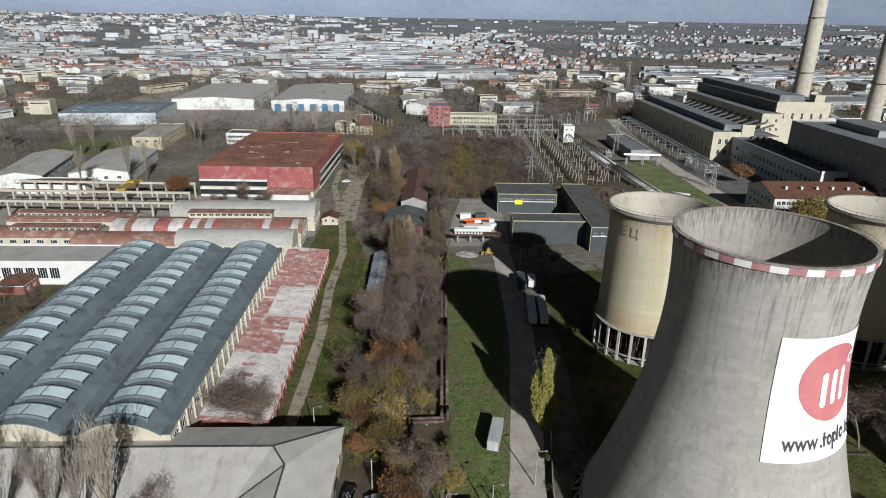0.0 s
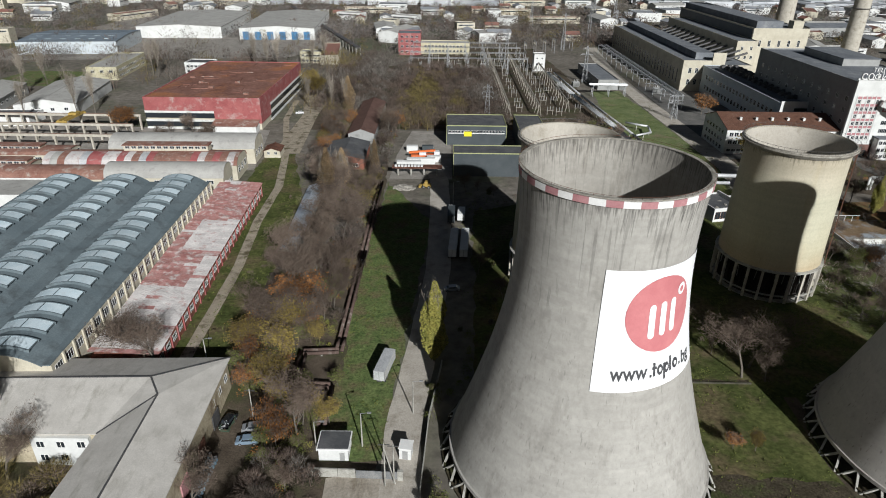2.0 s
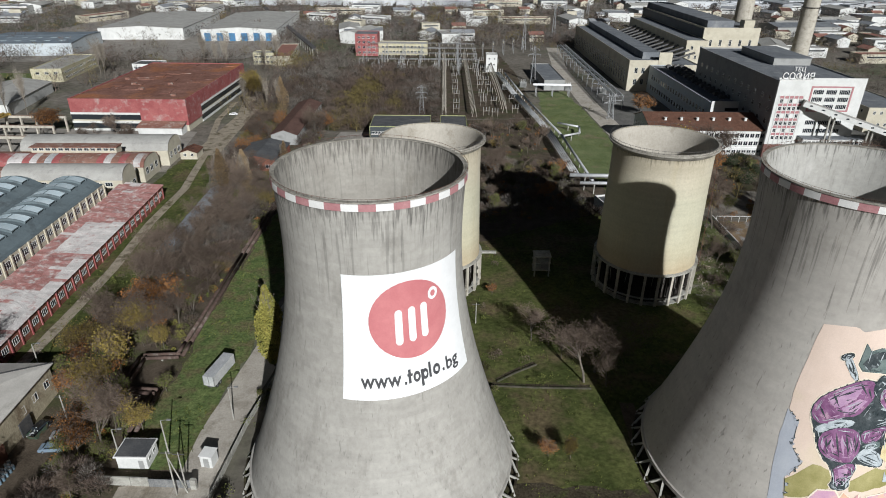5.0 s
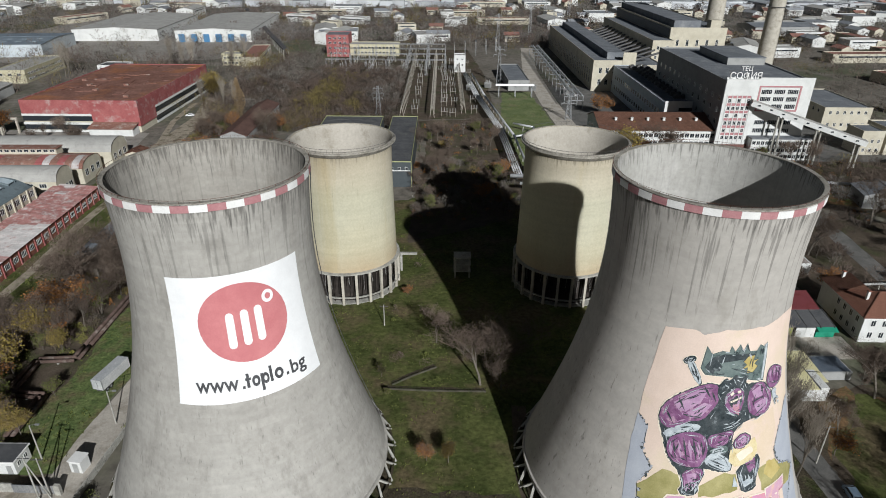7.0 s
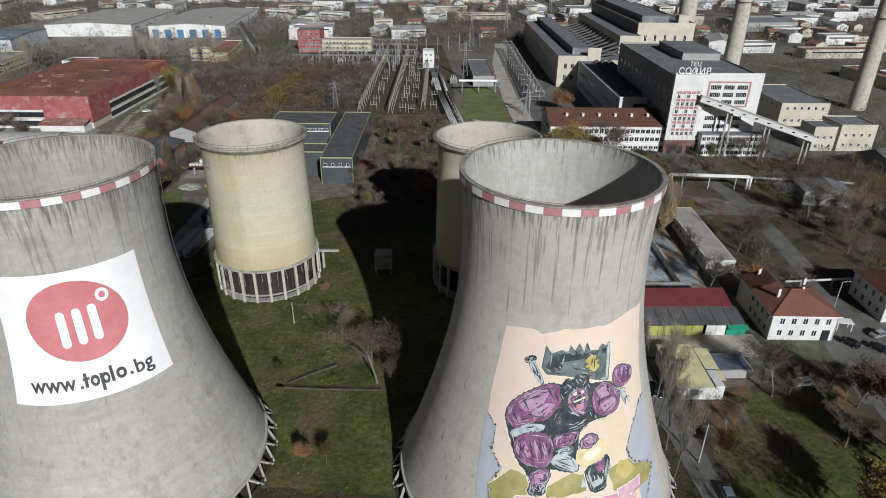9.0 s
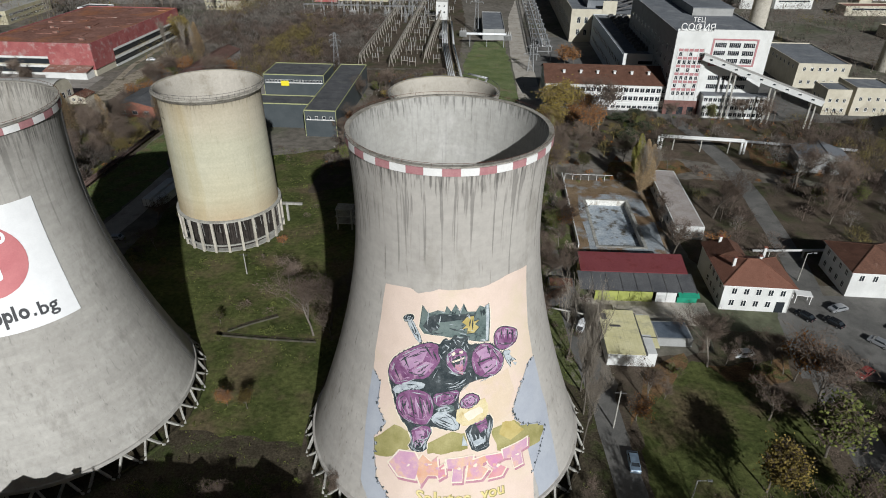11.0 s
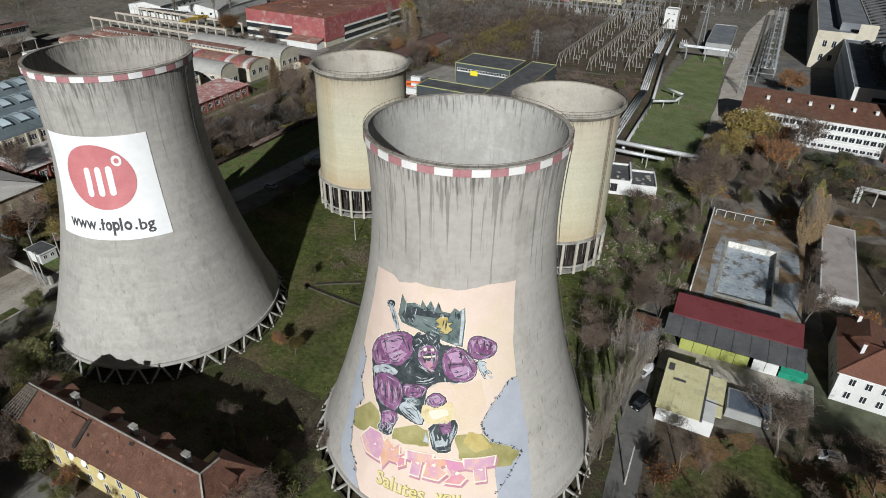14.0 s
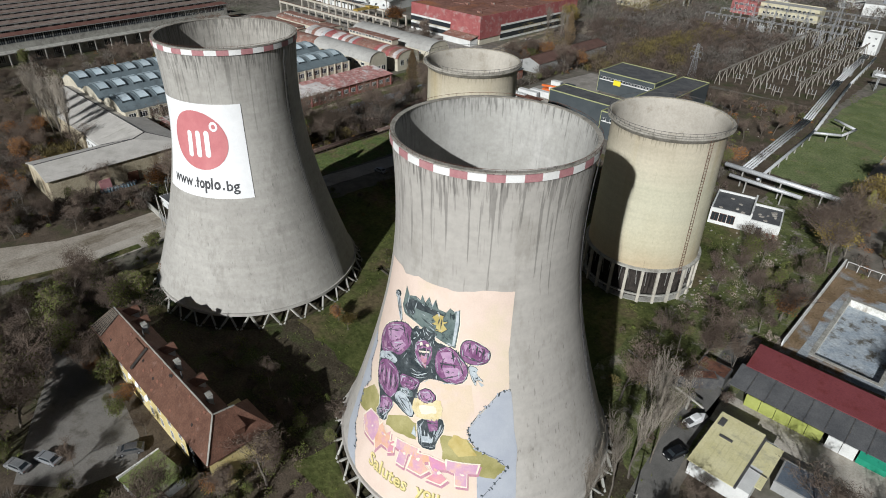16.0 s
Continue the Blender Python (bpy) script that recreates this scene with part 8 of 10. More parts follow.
# steel sluice frame and channel by the towers
sf = thing("sluice_platform", "small concrete frame structure on the grass", "frame", 88.8, 158, 0, 0)
for a in (-2, 2):
    for b in (-1.6, 1.6):
        part("post", G().box(a - 0.2, b - 0.2, -0.2, a + 0.2, b + 0.2, 6.2), CONC_OLD, sf)
for z in (2.0, 4.2, 6.2):
    part("deck", G().box(-2.4, -2.0, z, 2.4, 2.0, z + 0.22), CONC_OLD, sf)
tb = thing("beam_frame", "T-shaped concrete pipe support", "frame", 71.5, 160.5, 0, 0)
part("post", G().box(-0.3, -0.3, -0.2, 0.3, 0.3, 5.2), CONC_OLD, tb)
part("beam", G().box(-4.5, -0.35, 5.2, 4.5, 0.35, 5.8), CONC_OLD, tb)
# channel kerbs: the shade on them is painted into this dark concrete
DARKKERB = mat("shaded_kerb_concrete", (0.06, 0.055, 0.042), (0.10, 0.092, 0.07), 0.5, 0.95, (0.05, 0.06, 0.03), 0.6, 0.5, 0.65)
for nm, lab, line in (("channel_wall", "low dark concrete channel wall in the grass", [(71, 107.9), (80, 107.4), (92.6, 107.2)]), ("channel_arm", "low dark side wall of the ditch", [(72.6, 109.2), (77, 112.4), (82, 115.4)])):
    ch_ = thing(nm, lab, "channel wall", 0, 0)
    for a, b in zip(line, line[1:]):
        part("kerb", G().beam((*a, 0.12), (*b, 0.12), 0.3, 0.5), DARKKERB, ch_)
ribbon("channel", "dark open water channel", "channel", [(71, 108.7), (80, 108.2), (92.6, 108.0)], 1.0, SHADED_HUMUS, 0.05)
ribbon("channel_ditch", "overgrown side ditch in the grass", "channel", [(72.4, 110.0), (76.6, 113.2), (81.6, 116.2)], 0.9, SHADED_HUMUS, 0.048)
ribbon("channel_bank", "eroded bare bank beside the grass", "ground", [(99, 103), (98, 84), (100, 66)], 3.0, LEAFLIT, 0.045)

# ---- old yellow house with the long brown roof ----
oh = thing("old_house", "dilapidated long yellow house with brown tiled roof", "house", 78.2, 50.4, 0, 0)
oh.scale = (0.985, 0.93, 1.19)
part("wall", G().box(-20.5, -3.6, -0.3, 24.5, 3.8, 6.6), PLAST_Y, oh, "ochre plaster walls")
part("wing_wall", G().box(15.8, -3.6, -0.3, 24.6, 7.2, 6.6), PLAST_Y, oh)
OE, OR = 6.7, 10.6
part("roof", G().slab([(-21.5, -4.25, OE), (25.4, -4.25, OE), (21, 0.1, OR), (-17.5, 0.1, OR)], 0.22), TILE, oh)
part("roof", G().slab([(-17.5, 0.1, OR), (21, 0.1, OR), (17, 4.8, OE), (-21.5, 4.8, OE)], 0.22), TILE, oh)
part("roof", G().slab([(-21.5, 4.8, OE), (-21.5, -4.25, OE), (-17.5, 0.1, OR)], 0.22), TILE, oh)
part("wing_roof", G().slab([(25.4, -4.25, OE), (25.4, 8.2, OE), (21, 4.0, OR - 0.4), (21, 0.1, OR)], 0.22), TILE, oh)
part("wing_roof", G().slab([(17, 8.2, OE), (17, 4.8, OE), (21, 0.1, OR), (21, 4.0, OR - 0.4)], 0.22), TILE, oh)
part("wing_roof", G().slab([(25.4, 8.2, OE), (17, 8.2, OE), (21, 4.0, OR - 0.4)], 0.22), TILE, oh)
part("ridge", G().beam((-17.5, 0.1, OR + 0.1), (21, 0.1, OR + 0.08), 0.2, 0.16).beam((21, 0.1, OR + 0.08), (21, 4.0, OR - 0.32), 0.2, 0.16), CONC_OLD, oh, "pale mortared ridge")
part("hip_ridge", G().beam((21, 0.1, OR + 0.1), (25.4, -4.25, OE + 0.1), 0.26, 0.16), CONC_OLD, oh)
for x in (-17.0, -12.5, -1.3, 10.0):
    dm = part("dormer", G().box(-0.8, -1.4, -0.9, 0.8, 1.0, 0.5), PLAST_G, oh, "small roof dormer", at=pose(x, 3.0, 8.6))
    part("dormer_roof", G().slab([(-1.35, -2.2, 0.5), (0, -2.2, 1.15), (0, 1.35, 1.15), (-1.35, 1.35, 0.5)], 0.1), TILE, dm)
    part("dormer_roof", G().slab([(0, -2.2, 1.15), (1.35, -2.2, 0.5), (1.35, 1.35, 0.5), (0, 1.35, 1.15)], 0.1), TILE, dm)
for x, y in ((-8.8, 2.2), (5.1, 2.0), (16.3, 2.0)):
    ch = part("chimney", G().box(-0.5, -0.42, -2.2, 0.5, 0.42, 0.9), PLAST_G, oh, "weathered pale chimney", at=pose(x, y, 9.6))
    part("chimney_cap", G().box(-0.6, -0.5, 0.9, 0.6, 0.5, 1.02), CONC_OLD, ch)
dw = part("wing_dormer", G().box(-0.7, -0.9, -0.8, 0.9, 0.9, 0.5), TILE, oh, "small tiled wing dormer", at=pose(23.4, 2.6, 8.4))
part("dormer_roof", G().slab([(-1.4, -1.1, 0.95), (1.2, -1.1, 0.5), (1.2, 1.1, 0.5), (-1.4, 1.1, 0.95)], 0.1), TILE, dw)
ro = random.Random(31)
for i in range(26):
    x, u = ro.uniform(-15, 20), ro.uniform(0.05, 0.9)
    y, z = -4.1 + 4.1 * u, OE + (OR - OE) * u
    part("slipped_tile", G().slab([(-0.28, -0.16, 0.1), (0.28, -0.16, 0.1), (0.28, 0.16, 0.38), (-0.28, 0.16, 0.38)], 0.05), ro.choice((TILE_R, DARKIN, TILE_R, TILE, MUDROOF)), oh, at=pose(x, y, z - 0.1, 0, 0, ro.uniform(-12, 12)))
raf = G()
for i in range(7):
    u = i / 6
    raf.beam((-20.8 + 4.2 * u, -4.2, OE + 0.45), (-17.4 + 2.4 * u, -0.2, OR + 0.1), 0.09, 0.12)
for i in range(9):
    u = i / 8
    raf.beam((-20.6 + 3.2 * u, -4 + 3.7 * u, OE + 0.6 + 3.3 * u), (-16.6 + 1.8 * u, -4 + 3.7 * u, OE + 0.6 + 3.3 * u), 0.1, 0.1)
part("rafters", raf, mat("greyed_rafter_timber", (0.13, 0.11, 0.09), (0.2, 0.17, 0.14), 0.8, 0.9), oh, "bare rafters where tiles have slid off")
part("patch", G().slab([(-7, -3.6, 7.85), (-3.4, -3.6, 7.85), (-2.6, -0.6, 10.3), (-6.2, -0.6, 10.3)], 0.1).beam((-7, -3.6, 7.7), (-6.2, -0.6, 10.2), 0.3, 0.25).beam((-3.4, -3.6, 7.7), (-2.6, -0.6, 10.2), 0.3, 0.25), [TILE], oh, "slipped patch of roof tiles")
# near-black slabs on the tiles stand in for shade inside the gaps
part("roof_gap", G().slab([(-3.3, -3.9, 7.52), (-2.6, -3.9, 7.52), (-1.6, -0.4, 10.42), (-2.3, -0.4, 10.42)], 0.05), DARKIN, oh, "dark gap in the tiles")
part("roof_gap", G().slab([(-21.0, -4.2, OE + 0.26), (-16.6, -4.2, OE + 0.26), (-14.8, -0.3, OR - 0.1), (-17.4, -0.3, OR - 0.1)], 0.04), DARKIN, oh, "dark hole where tiles have slid off")
for i in range(10):
    part("window", window_mesh(1.2, 1.7, 1), None, oh, at=pose(-18 + 4 * i, -3.6, 3.6))
    part("window", window_mesh(1.2, 1.7, 1), None, oh, at=pose(-18 + 4 * i, -3.6, 0.9))
for i in range(2):
    part("vent_pipe", G().tube((0, 0, 9), (0, 0, 11.2), 0.14, n=8), STEEL_D, oh, at=pose(-6 + 15 * i, 0.9, 0))
for i, (x, z) in enumerate(((-4, 5.6), (-1, 5.6), (2.5, 4.8))):
    dsh = part("satellite_dish", G().lathe([(0.02, 0.0), (0.3, 0.06), (0.55, 0.2)], 14), WHITE_P, oh, "white satellite dish", at=pose(x, -4.0, z, 70, 0, 10))
gr = thing("garage_roof", "green mossy lean-to roof", "shed", 94.2, 40.8, 0, 8)
part("roof", G().slab([(-3.6, -3.5, 2.6), (3.9, -3.5, 2.6), (3.9, 3.5, 3.0), (-3.6, 3.5, 3.0)], 0.15), mat("mossy_sheet", (0.12, 0.15, 0.05), (0.2, 0.225, 0.09), 0.4, 0.95, (0.20, 0.20, 0.14), 0.5, 0.52, 0.7, 4.0, 0.3, 0.2), gr)
part("wall", G().box(-3.4, -3.2, -0.2, 3.6, 3.2, 2.5), PLAST_G, gr)
part("fascia", G().box(-3.85, -3.6, 2.3, -3.6, 3.6, 3.1), WHITE_P, gr, "white edge board")
for x, y, rz, l, w, h, lab in ((144.5, 126, 40, 9, 2.5, 2.6, "low dark shack with rusty roof"), (146.5, 131, 0, 6, 4, 2.5, "low dark shack with rusty roof")):
    building("shack", lab, "shack", x, y, l, w, h, rz, "flat", wall=STEEL_D, top=RUST, parapet=0.05)

for x, y, rz, p, lab in ((75.2, 26.6, 25, STEEL, "grey parked car under trees on the court"), (77.1, 30.6, 25, P_SILV, "silver parked car on the asphalt court"), (84.6, 41.0, 60, STEEL_D, "dark parked car beside the green roof")):
    car(x, y, rz, p, lab)
# rubble and rubbish strewn beside the beige tower
rr_ = random.Random(15)
rub = G()
for _ in range(240):
    k = rr_.random()
    x, y = (rr_.uniform(128, 142), rr_.uniform(150, 205)) if k < 0.6 else ((rr_.uniform(56, 110), rr_.uniform(215, 320)) if k < 0.8 else (rr_.uniform(118, 136), rr_.uniform(184, 212)))
    s_ = rr_.uniform(0.1, 0.4)
    rub.prism([(x + s_ * rr_.uniform(0.5, 1) * math.cos(w), y + s_ * rr_.uniform(0.5, 1) * math.sin(w)) for w in (0.3, 1.5, 2.9, 4.1, 5.3)], -0.05, s_ * 0.7)
solid("rubble", rub, RUBBLE, "pale broken concrete strewn on the grass", "rubble", "stuff")
building("house", "grey-blue gabled house beside the street", "house", 292, 250, 24, 14, 6, 20, "gable", 3.0, PLAST_G, PALE_D, wins=(("S", 5, 2.5, 1.4, 1.5), ("W", 3, 2.5, 1.4, 1.5)))
# steel drums heaped along the corner shed
DRUM = mat("blue_grey_drum_paint", (0.08, 0.13, 0.17), (0.16, 0.22, 0.26), 1.2, 0.5, (0.14, 0.09, 0.06), 1.0, 0.55, 0.7, bump=0.05, vary=0.3)
drum_side = G().lathe([(0.29, 0.0), (0.29, 0.28), (0.31, 0.3), (0.29, 0.32), (0.29, 0.58), (0.31, 0.6), (0.29, 0.62), (0.29, 0.88)], 12).mesh("side", DRUM)
drum_lid = G().lathe([(0.01, 0.86), (0.27, 0.86), (0.3, 0.9), (0.3, 0.87)], 12).mesh("lid", STEEL)
rd = random.Random(41)
for i in range(34):
    d = thing("drum", "dented blue-grey steel drum by the shed", "drum", -17.4 + 0.66 * (i % 3) + rd.uniform(-0.06, 0.06), 74.5 + 0.95 * (i // 3) + rd.uniform(-0.15, 0.15), 0.0, rd.uniform(0, 90), group="drums by the shed")
    part("side", drum_side, None, d)
    part("lid", drum_lid, None, d, "pale steel lid")
sk = thing("skip", "green steel skip with scrap in it", "skip", -16.6, 92.4, 0, 84)
part("body", G().add([(-1.4, -0.8, 0.15), (1.4, -0.8, 0.15), (1.4, 0.8, 0.15), (-1.4, 0.8, 0.15), (-1.9, -0.95, 1.3), (1.9, -0.95, 1.3), (1.9, 0.95, 1.3), (-1.9, 0.95, 1.3)], [(0, 3, 2, 1), (0, 1, 5, 4), (1, 2, 6, 5), (2, 3, 7, 6), (3, 0, 4, 7)]), mat("dull_green_paint", (0.05, 0.09, 0.06), (0.09, 0.13, 0.09), 1.0, 0.6, (0.14, 0.08, 0.05), 1.2), sk)
scrap = G()
for i in range(14):
    x, y, z = rd.uniform(-1.3, 1.3), rd.uniform(-0.6, 0.6), rd.uniform(0.9, 1.3)
    scrap.beam((x, y, z), (x + rd.uniform(-0.8, 0.8), y + rd.uniform(-0.5, 0.5), z + rd.uniform(-0.1, 0.4)), 0.15, 0.1)
part("scrap", scrap, SILVER, sk, "bright loose scrap metal")

# ---- switchyard: portal frames, breakers, lattice masts ----
def lattice(x, y, h, w0, w1, label, arms=(), group="lattice masts", lines=8, r=0.09):
    e = thing("lattice_mast", label, "pylon", x, y, group=group)
    g = G()
    cs = [(-1, -1), (1, -1), (1, 1), (-1, 1)]

    def at(k, z):
        w = w0 + (w1 - w0) * z / h
        return (cs[k][0] * w / 2, cs[k][1] * w / 2, z)
    for k in range(4):
        g.tube(at(k, -0.2), at(k, h), r * 1.3, r, 4)
    for i in range(lines):
        z0, z1 = h * i / lines, h * (i + 1) / lines
        for k in range(4):
            j = (k + 1) % 4
            g.tube(at(k, z0), at(j, z1), r * 0.6, n=3).tube(at(j, z0), at(k, z1), r * 0.6, n=3)
    part("mast", g, STEEL, e, "grey steel lattice mast")
    for z, half in arms:
        a = G()
        for s in (-1, 1):
            a.tube((0, -0.4, z), (s * half, 0, z), r * 0.8, n=4).tube((0, 0.4, z), (s * half, 0, z), r * 0.8, n=4).tube((0, 0, z + 1.2), (s * half, 0, z), r * 0.7, n=3)
            a.tube((s * half, 0, z), (s * half, 0, z - 1.2), 0.1, n=5)
        part("crossarm", a, STEEL, e)
    return e


lattice(49, 328, 17.5, 3.0, 0.8, "grey lattice pylon with three crossarms", ((16, 2.4), (13.5, 3.0), (11, 2.4)), lines=9)
for x, y, h in ((150, 330, 14), (120, 420, 24), (72, 470, 28), (130, 560, 30), (165, 620, 34), (200, 760, 38), (235, 800, 38), (120, 700, 34), (182, 590, 30)):
    lattice(x, y, h, 3.0, 0.8, "grey steel lattice power pylon", ((h - 2, 3.0), (h - 5.5, 4.0)), lines=7, r=0.12)


def portal(x, y, w, h, rz, label="grey steel switchyard portal"):
    e = thing("portal_frame", label, "portal frame", x, y, 0, rz, group="switchyard portals")
    for s in (-1, 1):
        g = G()
        g.tube((s * w / 2 - 0.7, 0, -0.2), (s * w / 2, 0, h), 0.11, n=4).tube((s * w / 2 + 0.7, 0, -0.2), (s * w / 2, 0, h), 0.11, n=4)
        for k in range(4):
            u = k / 4.5
            g.tube((s * w / 2 - 0.7 * (1 - u), 0, h * u), (s * w / 2 + 0.7 * (1 - u), 0, h * (u + 0.2)), 0.06, n=3)
        part("leg", g, STEEL, e)
    g = G()
    for b in (-0.35, 0.35):
        g.tube((-w / 2, b, h), (w / 2, b, h), 0.09, n=4).tube((-w / 2, b, h - 0.7), (w / 2, b, h - 0.7), 0.09, n=4)
    n = int(w / 1.4)
    for i in range(n):
        x0, x1 = -w / 2 + w * i / n, -w / 2 + w * (i + 1) / n
        g.tube((x0, -0.35, h - 0.7), (x1, -0.35, h), 0.05, n=3).tube((x0, 0.35, h), (x1, 0.35, h - 0.7), 0.05, n=3)
    part("girder", g, STEEL, e)
    for i in range(3):
        part("insulator", G().tube((-w / 3 + w / 3 * i, 0, h - 2.4), (-w / 3 + w / 3 * i, 0, h - 0.7), 0.14, n=6), PLAST_B, e)
    return e


for j in range(4):
    for i in range(6):
        portal(8 + 14 * i, 446 + 24 * j, 13.4, 11, 0)
for i in range(6):
    portal(92 + 9 * i, 520 + 8 * i, 12, 11, 90)
GH = 6.0
brk = thing("breaker", "switchyard breaker with three pale insulator columns", "switchgear", 0, 0, group="switchyard breakers")
part("stand", G().box(-1.6, -0.12, -0.2, -1.36, 0.12, 2.4).box(1.36, -0.12, -0.2, 1.6, 0.12, 2.4).box(-1.9, -0.2, 2.4, 1.9, 0.2, 2.6), YARDPOST, brk)
for i in range(3):
    ins = G()
    for k in range(5):
        ins.tube((-1.5 + 1.5 * i, 0, 2.6 + 0.42 * k), (-1.5 + 1.5 * i, 0, 2.95 + 0.42 * k), 0.2, 0.12, 7)
    part("insulator", ins, PLAST_G, brk)
rg = random.Random(21)
spots = []
for xa, n in ((68, 9), (84, 11), (89, 8), (100, 6)):
    for i in range(n):
        spots.append((xa + rg.uniform(-0.6, 0.6), 338 + 170 * (i + rg.uniform(-0.3, 0.3)) / n, rg.uniform(-6, 6)))
for i in range(46):
    spots.append((rg.uniform(6, 84), rg.uniform(450, 515), rg.choice((0, 90))))
brk.matrix_basis = pose(*spots[0][:2], 0, 0, 0, spots[0][2])
for x, y, a in spots[1:]:
    copy_thing(brk, pose(x, y, 0, 0, 0, a))
# long gantries of slanting concrete posts under one beam
for x, y0, y1 in ((61, 331, 521), (77.3, 331, 521), (94.5, 341, 480)):
    e = thing("busbar_gantry", "long gantry of paired concrete posts under a beam", "switchgear", x, 0, group="busbar gantries")
    n = int((y1 - y0) / 8.2)
    leg = G().beam((-1.3, 0, -0.2), (-0.15, 0, GH), 0.32, 0.32).mesh("post", YARDPOST)
    for i in range(n + 1):
        y = y0 + (y1 - y0) * i / n
        part("post", leg, None, e, at=pose(0, y, 0))
        part("post", leg, None, e, at=pose(0, y, 0, 0, 0, 180))
    part("beam", G().box(-0.3, y0 - 0.6, GH - 0.1, 0.3, y1 + 0.6, GH + 0.45), YARDPOST, e)
for x, y in ((30, 470), (55, 468), (100, 400), (112, 408), (140, 400), (160, 392)):
    tr_ = thing("transformer", "grey oil transformer with radiators", "transformer", x, y, group="transformers")
    part("tank", G().box(-2.2, -1.5, 0, 2.2, 1.5, 3.2), PLAST_G, tr_)
    for i in range(7):
        part("radiator", G().box(-2.0 + 0.6 * i, -2.3, 0.5, -1.7 + 0.6 * i, -1.5, 2.9), PLAST_G, tr_)
    for i in range(3):
        part("bushing", G().tube((-1.2 + 1.2 * i, 0, 3.2), (-1.2 + 1.2 * i, 0, 5.0), 0.18, 0.08, 8), PLAST_W, tr_)
# elevated pipe rack and steelwork in front of the turbine hall
rk = thing("pipe_rack", "long pipe rack with silver pipes on steel frames", "pipe rack", 0, 0)
for i in range(13):
    y = 352 + 15 * i
    part("frame", G().beam((154.5, y, 0), (154.5, y, 8), 0.35, 0.35).beam((162, y, 0), (162, y, 8), 0.35, 0.35).beam((154, y, 7.6), (162.5, y, 7.6), 0.35, 0.45).beam((154, y, 5), (162.5, y, 5), 0.25, 0.35), STEEL, rk)
for k, x in enumerate((155.5, 157, 159.5, 161)):
    part("pipe", G().tube((x, 350, 8.3), (x, 534, 8.3), 0.28 + 0.1 * (k % 2), n=8), SILVER if k % 2 else STEEL, rk)
r2 = thing("pipe_bridge", "silver pipe bridge on steel lattice towers", "pipe rack", 0, 0)
part("pipe", G().tube((115, 383, 7), (138, 383, 7), 0.6, n=8).tube((115, 381, 7), (138, 381, 7), 0.45, n=8), SILVER, r2)
for x in (117, 127, 137):
    part("tower", G().beam((x, 380, 0), (x, 380, 7), 0.3, 0.3).beam((x, 384, 0), (x, 384, 7), 0.3, 0.3).beam((x, 380, 0), (x, 384, 6), 0.15, 0.15), STEEL, r2)
# coal railway trestle towards the city
ct = thing("rail_trestle", "long dark rail trestle on frames", "trestle", 0, 0)
pa, pb = Vector((-43, 515, 6)), Vector((-165, 830, 6))
part("deck", G().beam(pa, pb, 4.0, 1.2), STEEL_D, ct)
dd = (pb - pa).normalized()
sd = Vector((dd.y, -dd.x, 0))
for i in range(30):
    p = pa + (pb - pa) * i / 29
    for s in (-1.8, 1.8):
        q = p + sd * s
        part("leg", G().box(q.x - 0.4, q.y - 0.4, -0.2, q.x + 0.4, q.y + 0.4, 5.6), CONC_OLD, ct)
        part("rail_post", G().box(q.x - 0.15, q.y - 0.15, 6.4, q.x + 0.15, q.y + 0.15, 8.2), STEEL_D, ct)

# ---- trees ----
KEEP = [(155, 64, 187, 103), (174, 108, 202, 126), (208, 146, 217, 234), (89, 35, 100, 46), (190, 60, 200, 110), (46, 37, 60, 45), (150, 98, 180, 123), (-8.5, 100, 3.6, 119), (0.4, 118, 3.6, 228), (-18, 74, -10, 97), (4, 40, 20, 80), (-4, 30, 15, 58), (176, 206, 226, 232), (59, 328, 63, 524), (75, 328, 80, 524), (-300, 50, -182, 230), (-160, 180, -112, 208), (-110, 97, -50, 200), (-53, 104, -34, 214), (-99, 80.5, -17, 106), (-37.5, 60, -17, 90), (-130, 198, -46, 254), (14, 60, 22, 120), (20, 110, 28, 232), (3, 230, 30, 300), (26, 232, 72, 300),
        (-24, 228, -4, 268), (-20, 268, -5, 342), (-23.5, 168, -16.5, 212), (55, 46, 100, 62), (58, 28, 90, 46), (152, 104, 173, 121), (150, 127, 178, 141.5), (153.4, 149, 178.5, 193), (180, 152, 190, 195),
        (181, 125, 199, 146), (196, 108, 232, 134), (152, 262, 300, 560), (115, 193, 135, 212), (140, 236, 152, 430), (112, 252, 140, 366), (-122, 290, -62, 398), (-215, 255, -110, 300),
        (-37, 112, -32, 230), (-60, 230, -36, 330), (1, 80, 20, 92), (60, 315, 120, 455), (148, 20, 157, 110), (211, 131, 227, 147), (9, 104, 16, 118), (-15, 85, -10, 101), (-265, 386, -203, 438)]
ROUND = [(50, 87.5, 27), (121.5, 87, 27), (57.7, 154.8, 16), (116.4, 154.3, 16)]


def free(x, y, pad=0.0):
    for a, b, c, d in KEEP:
        if a - pad < x < c + pad and b - pad < y < d + pad:
            return False
    return all((x - a) ** 2 + (y - b) ** 2 > (r + pad) ** 2 for a, b, r in ROUND)


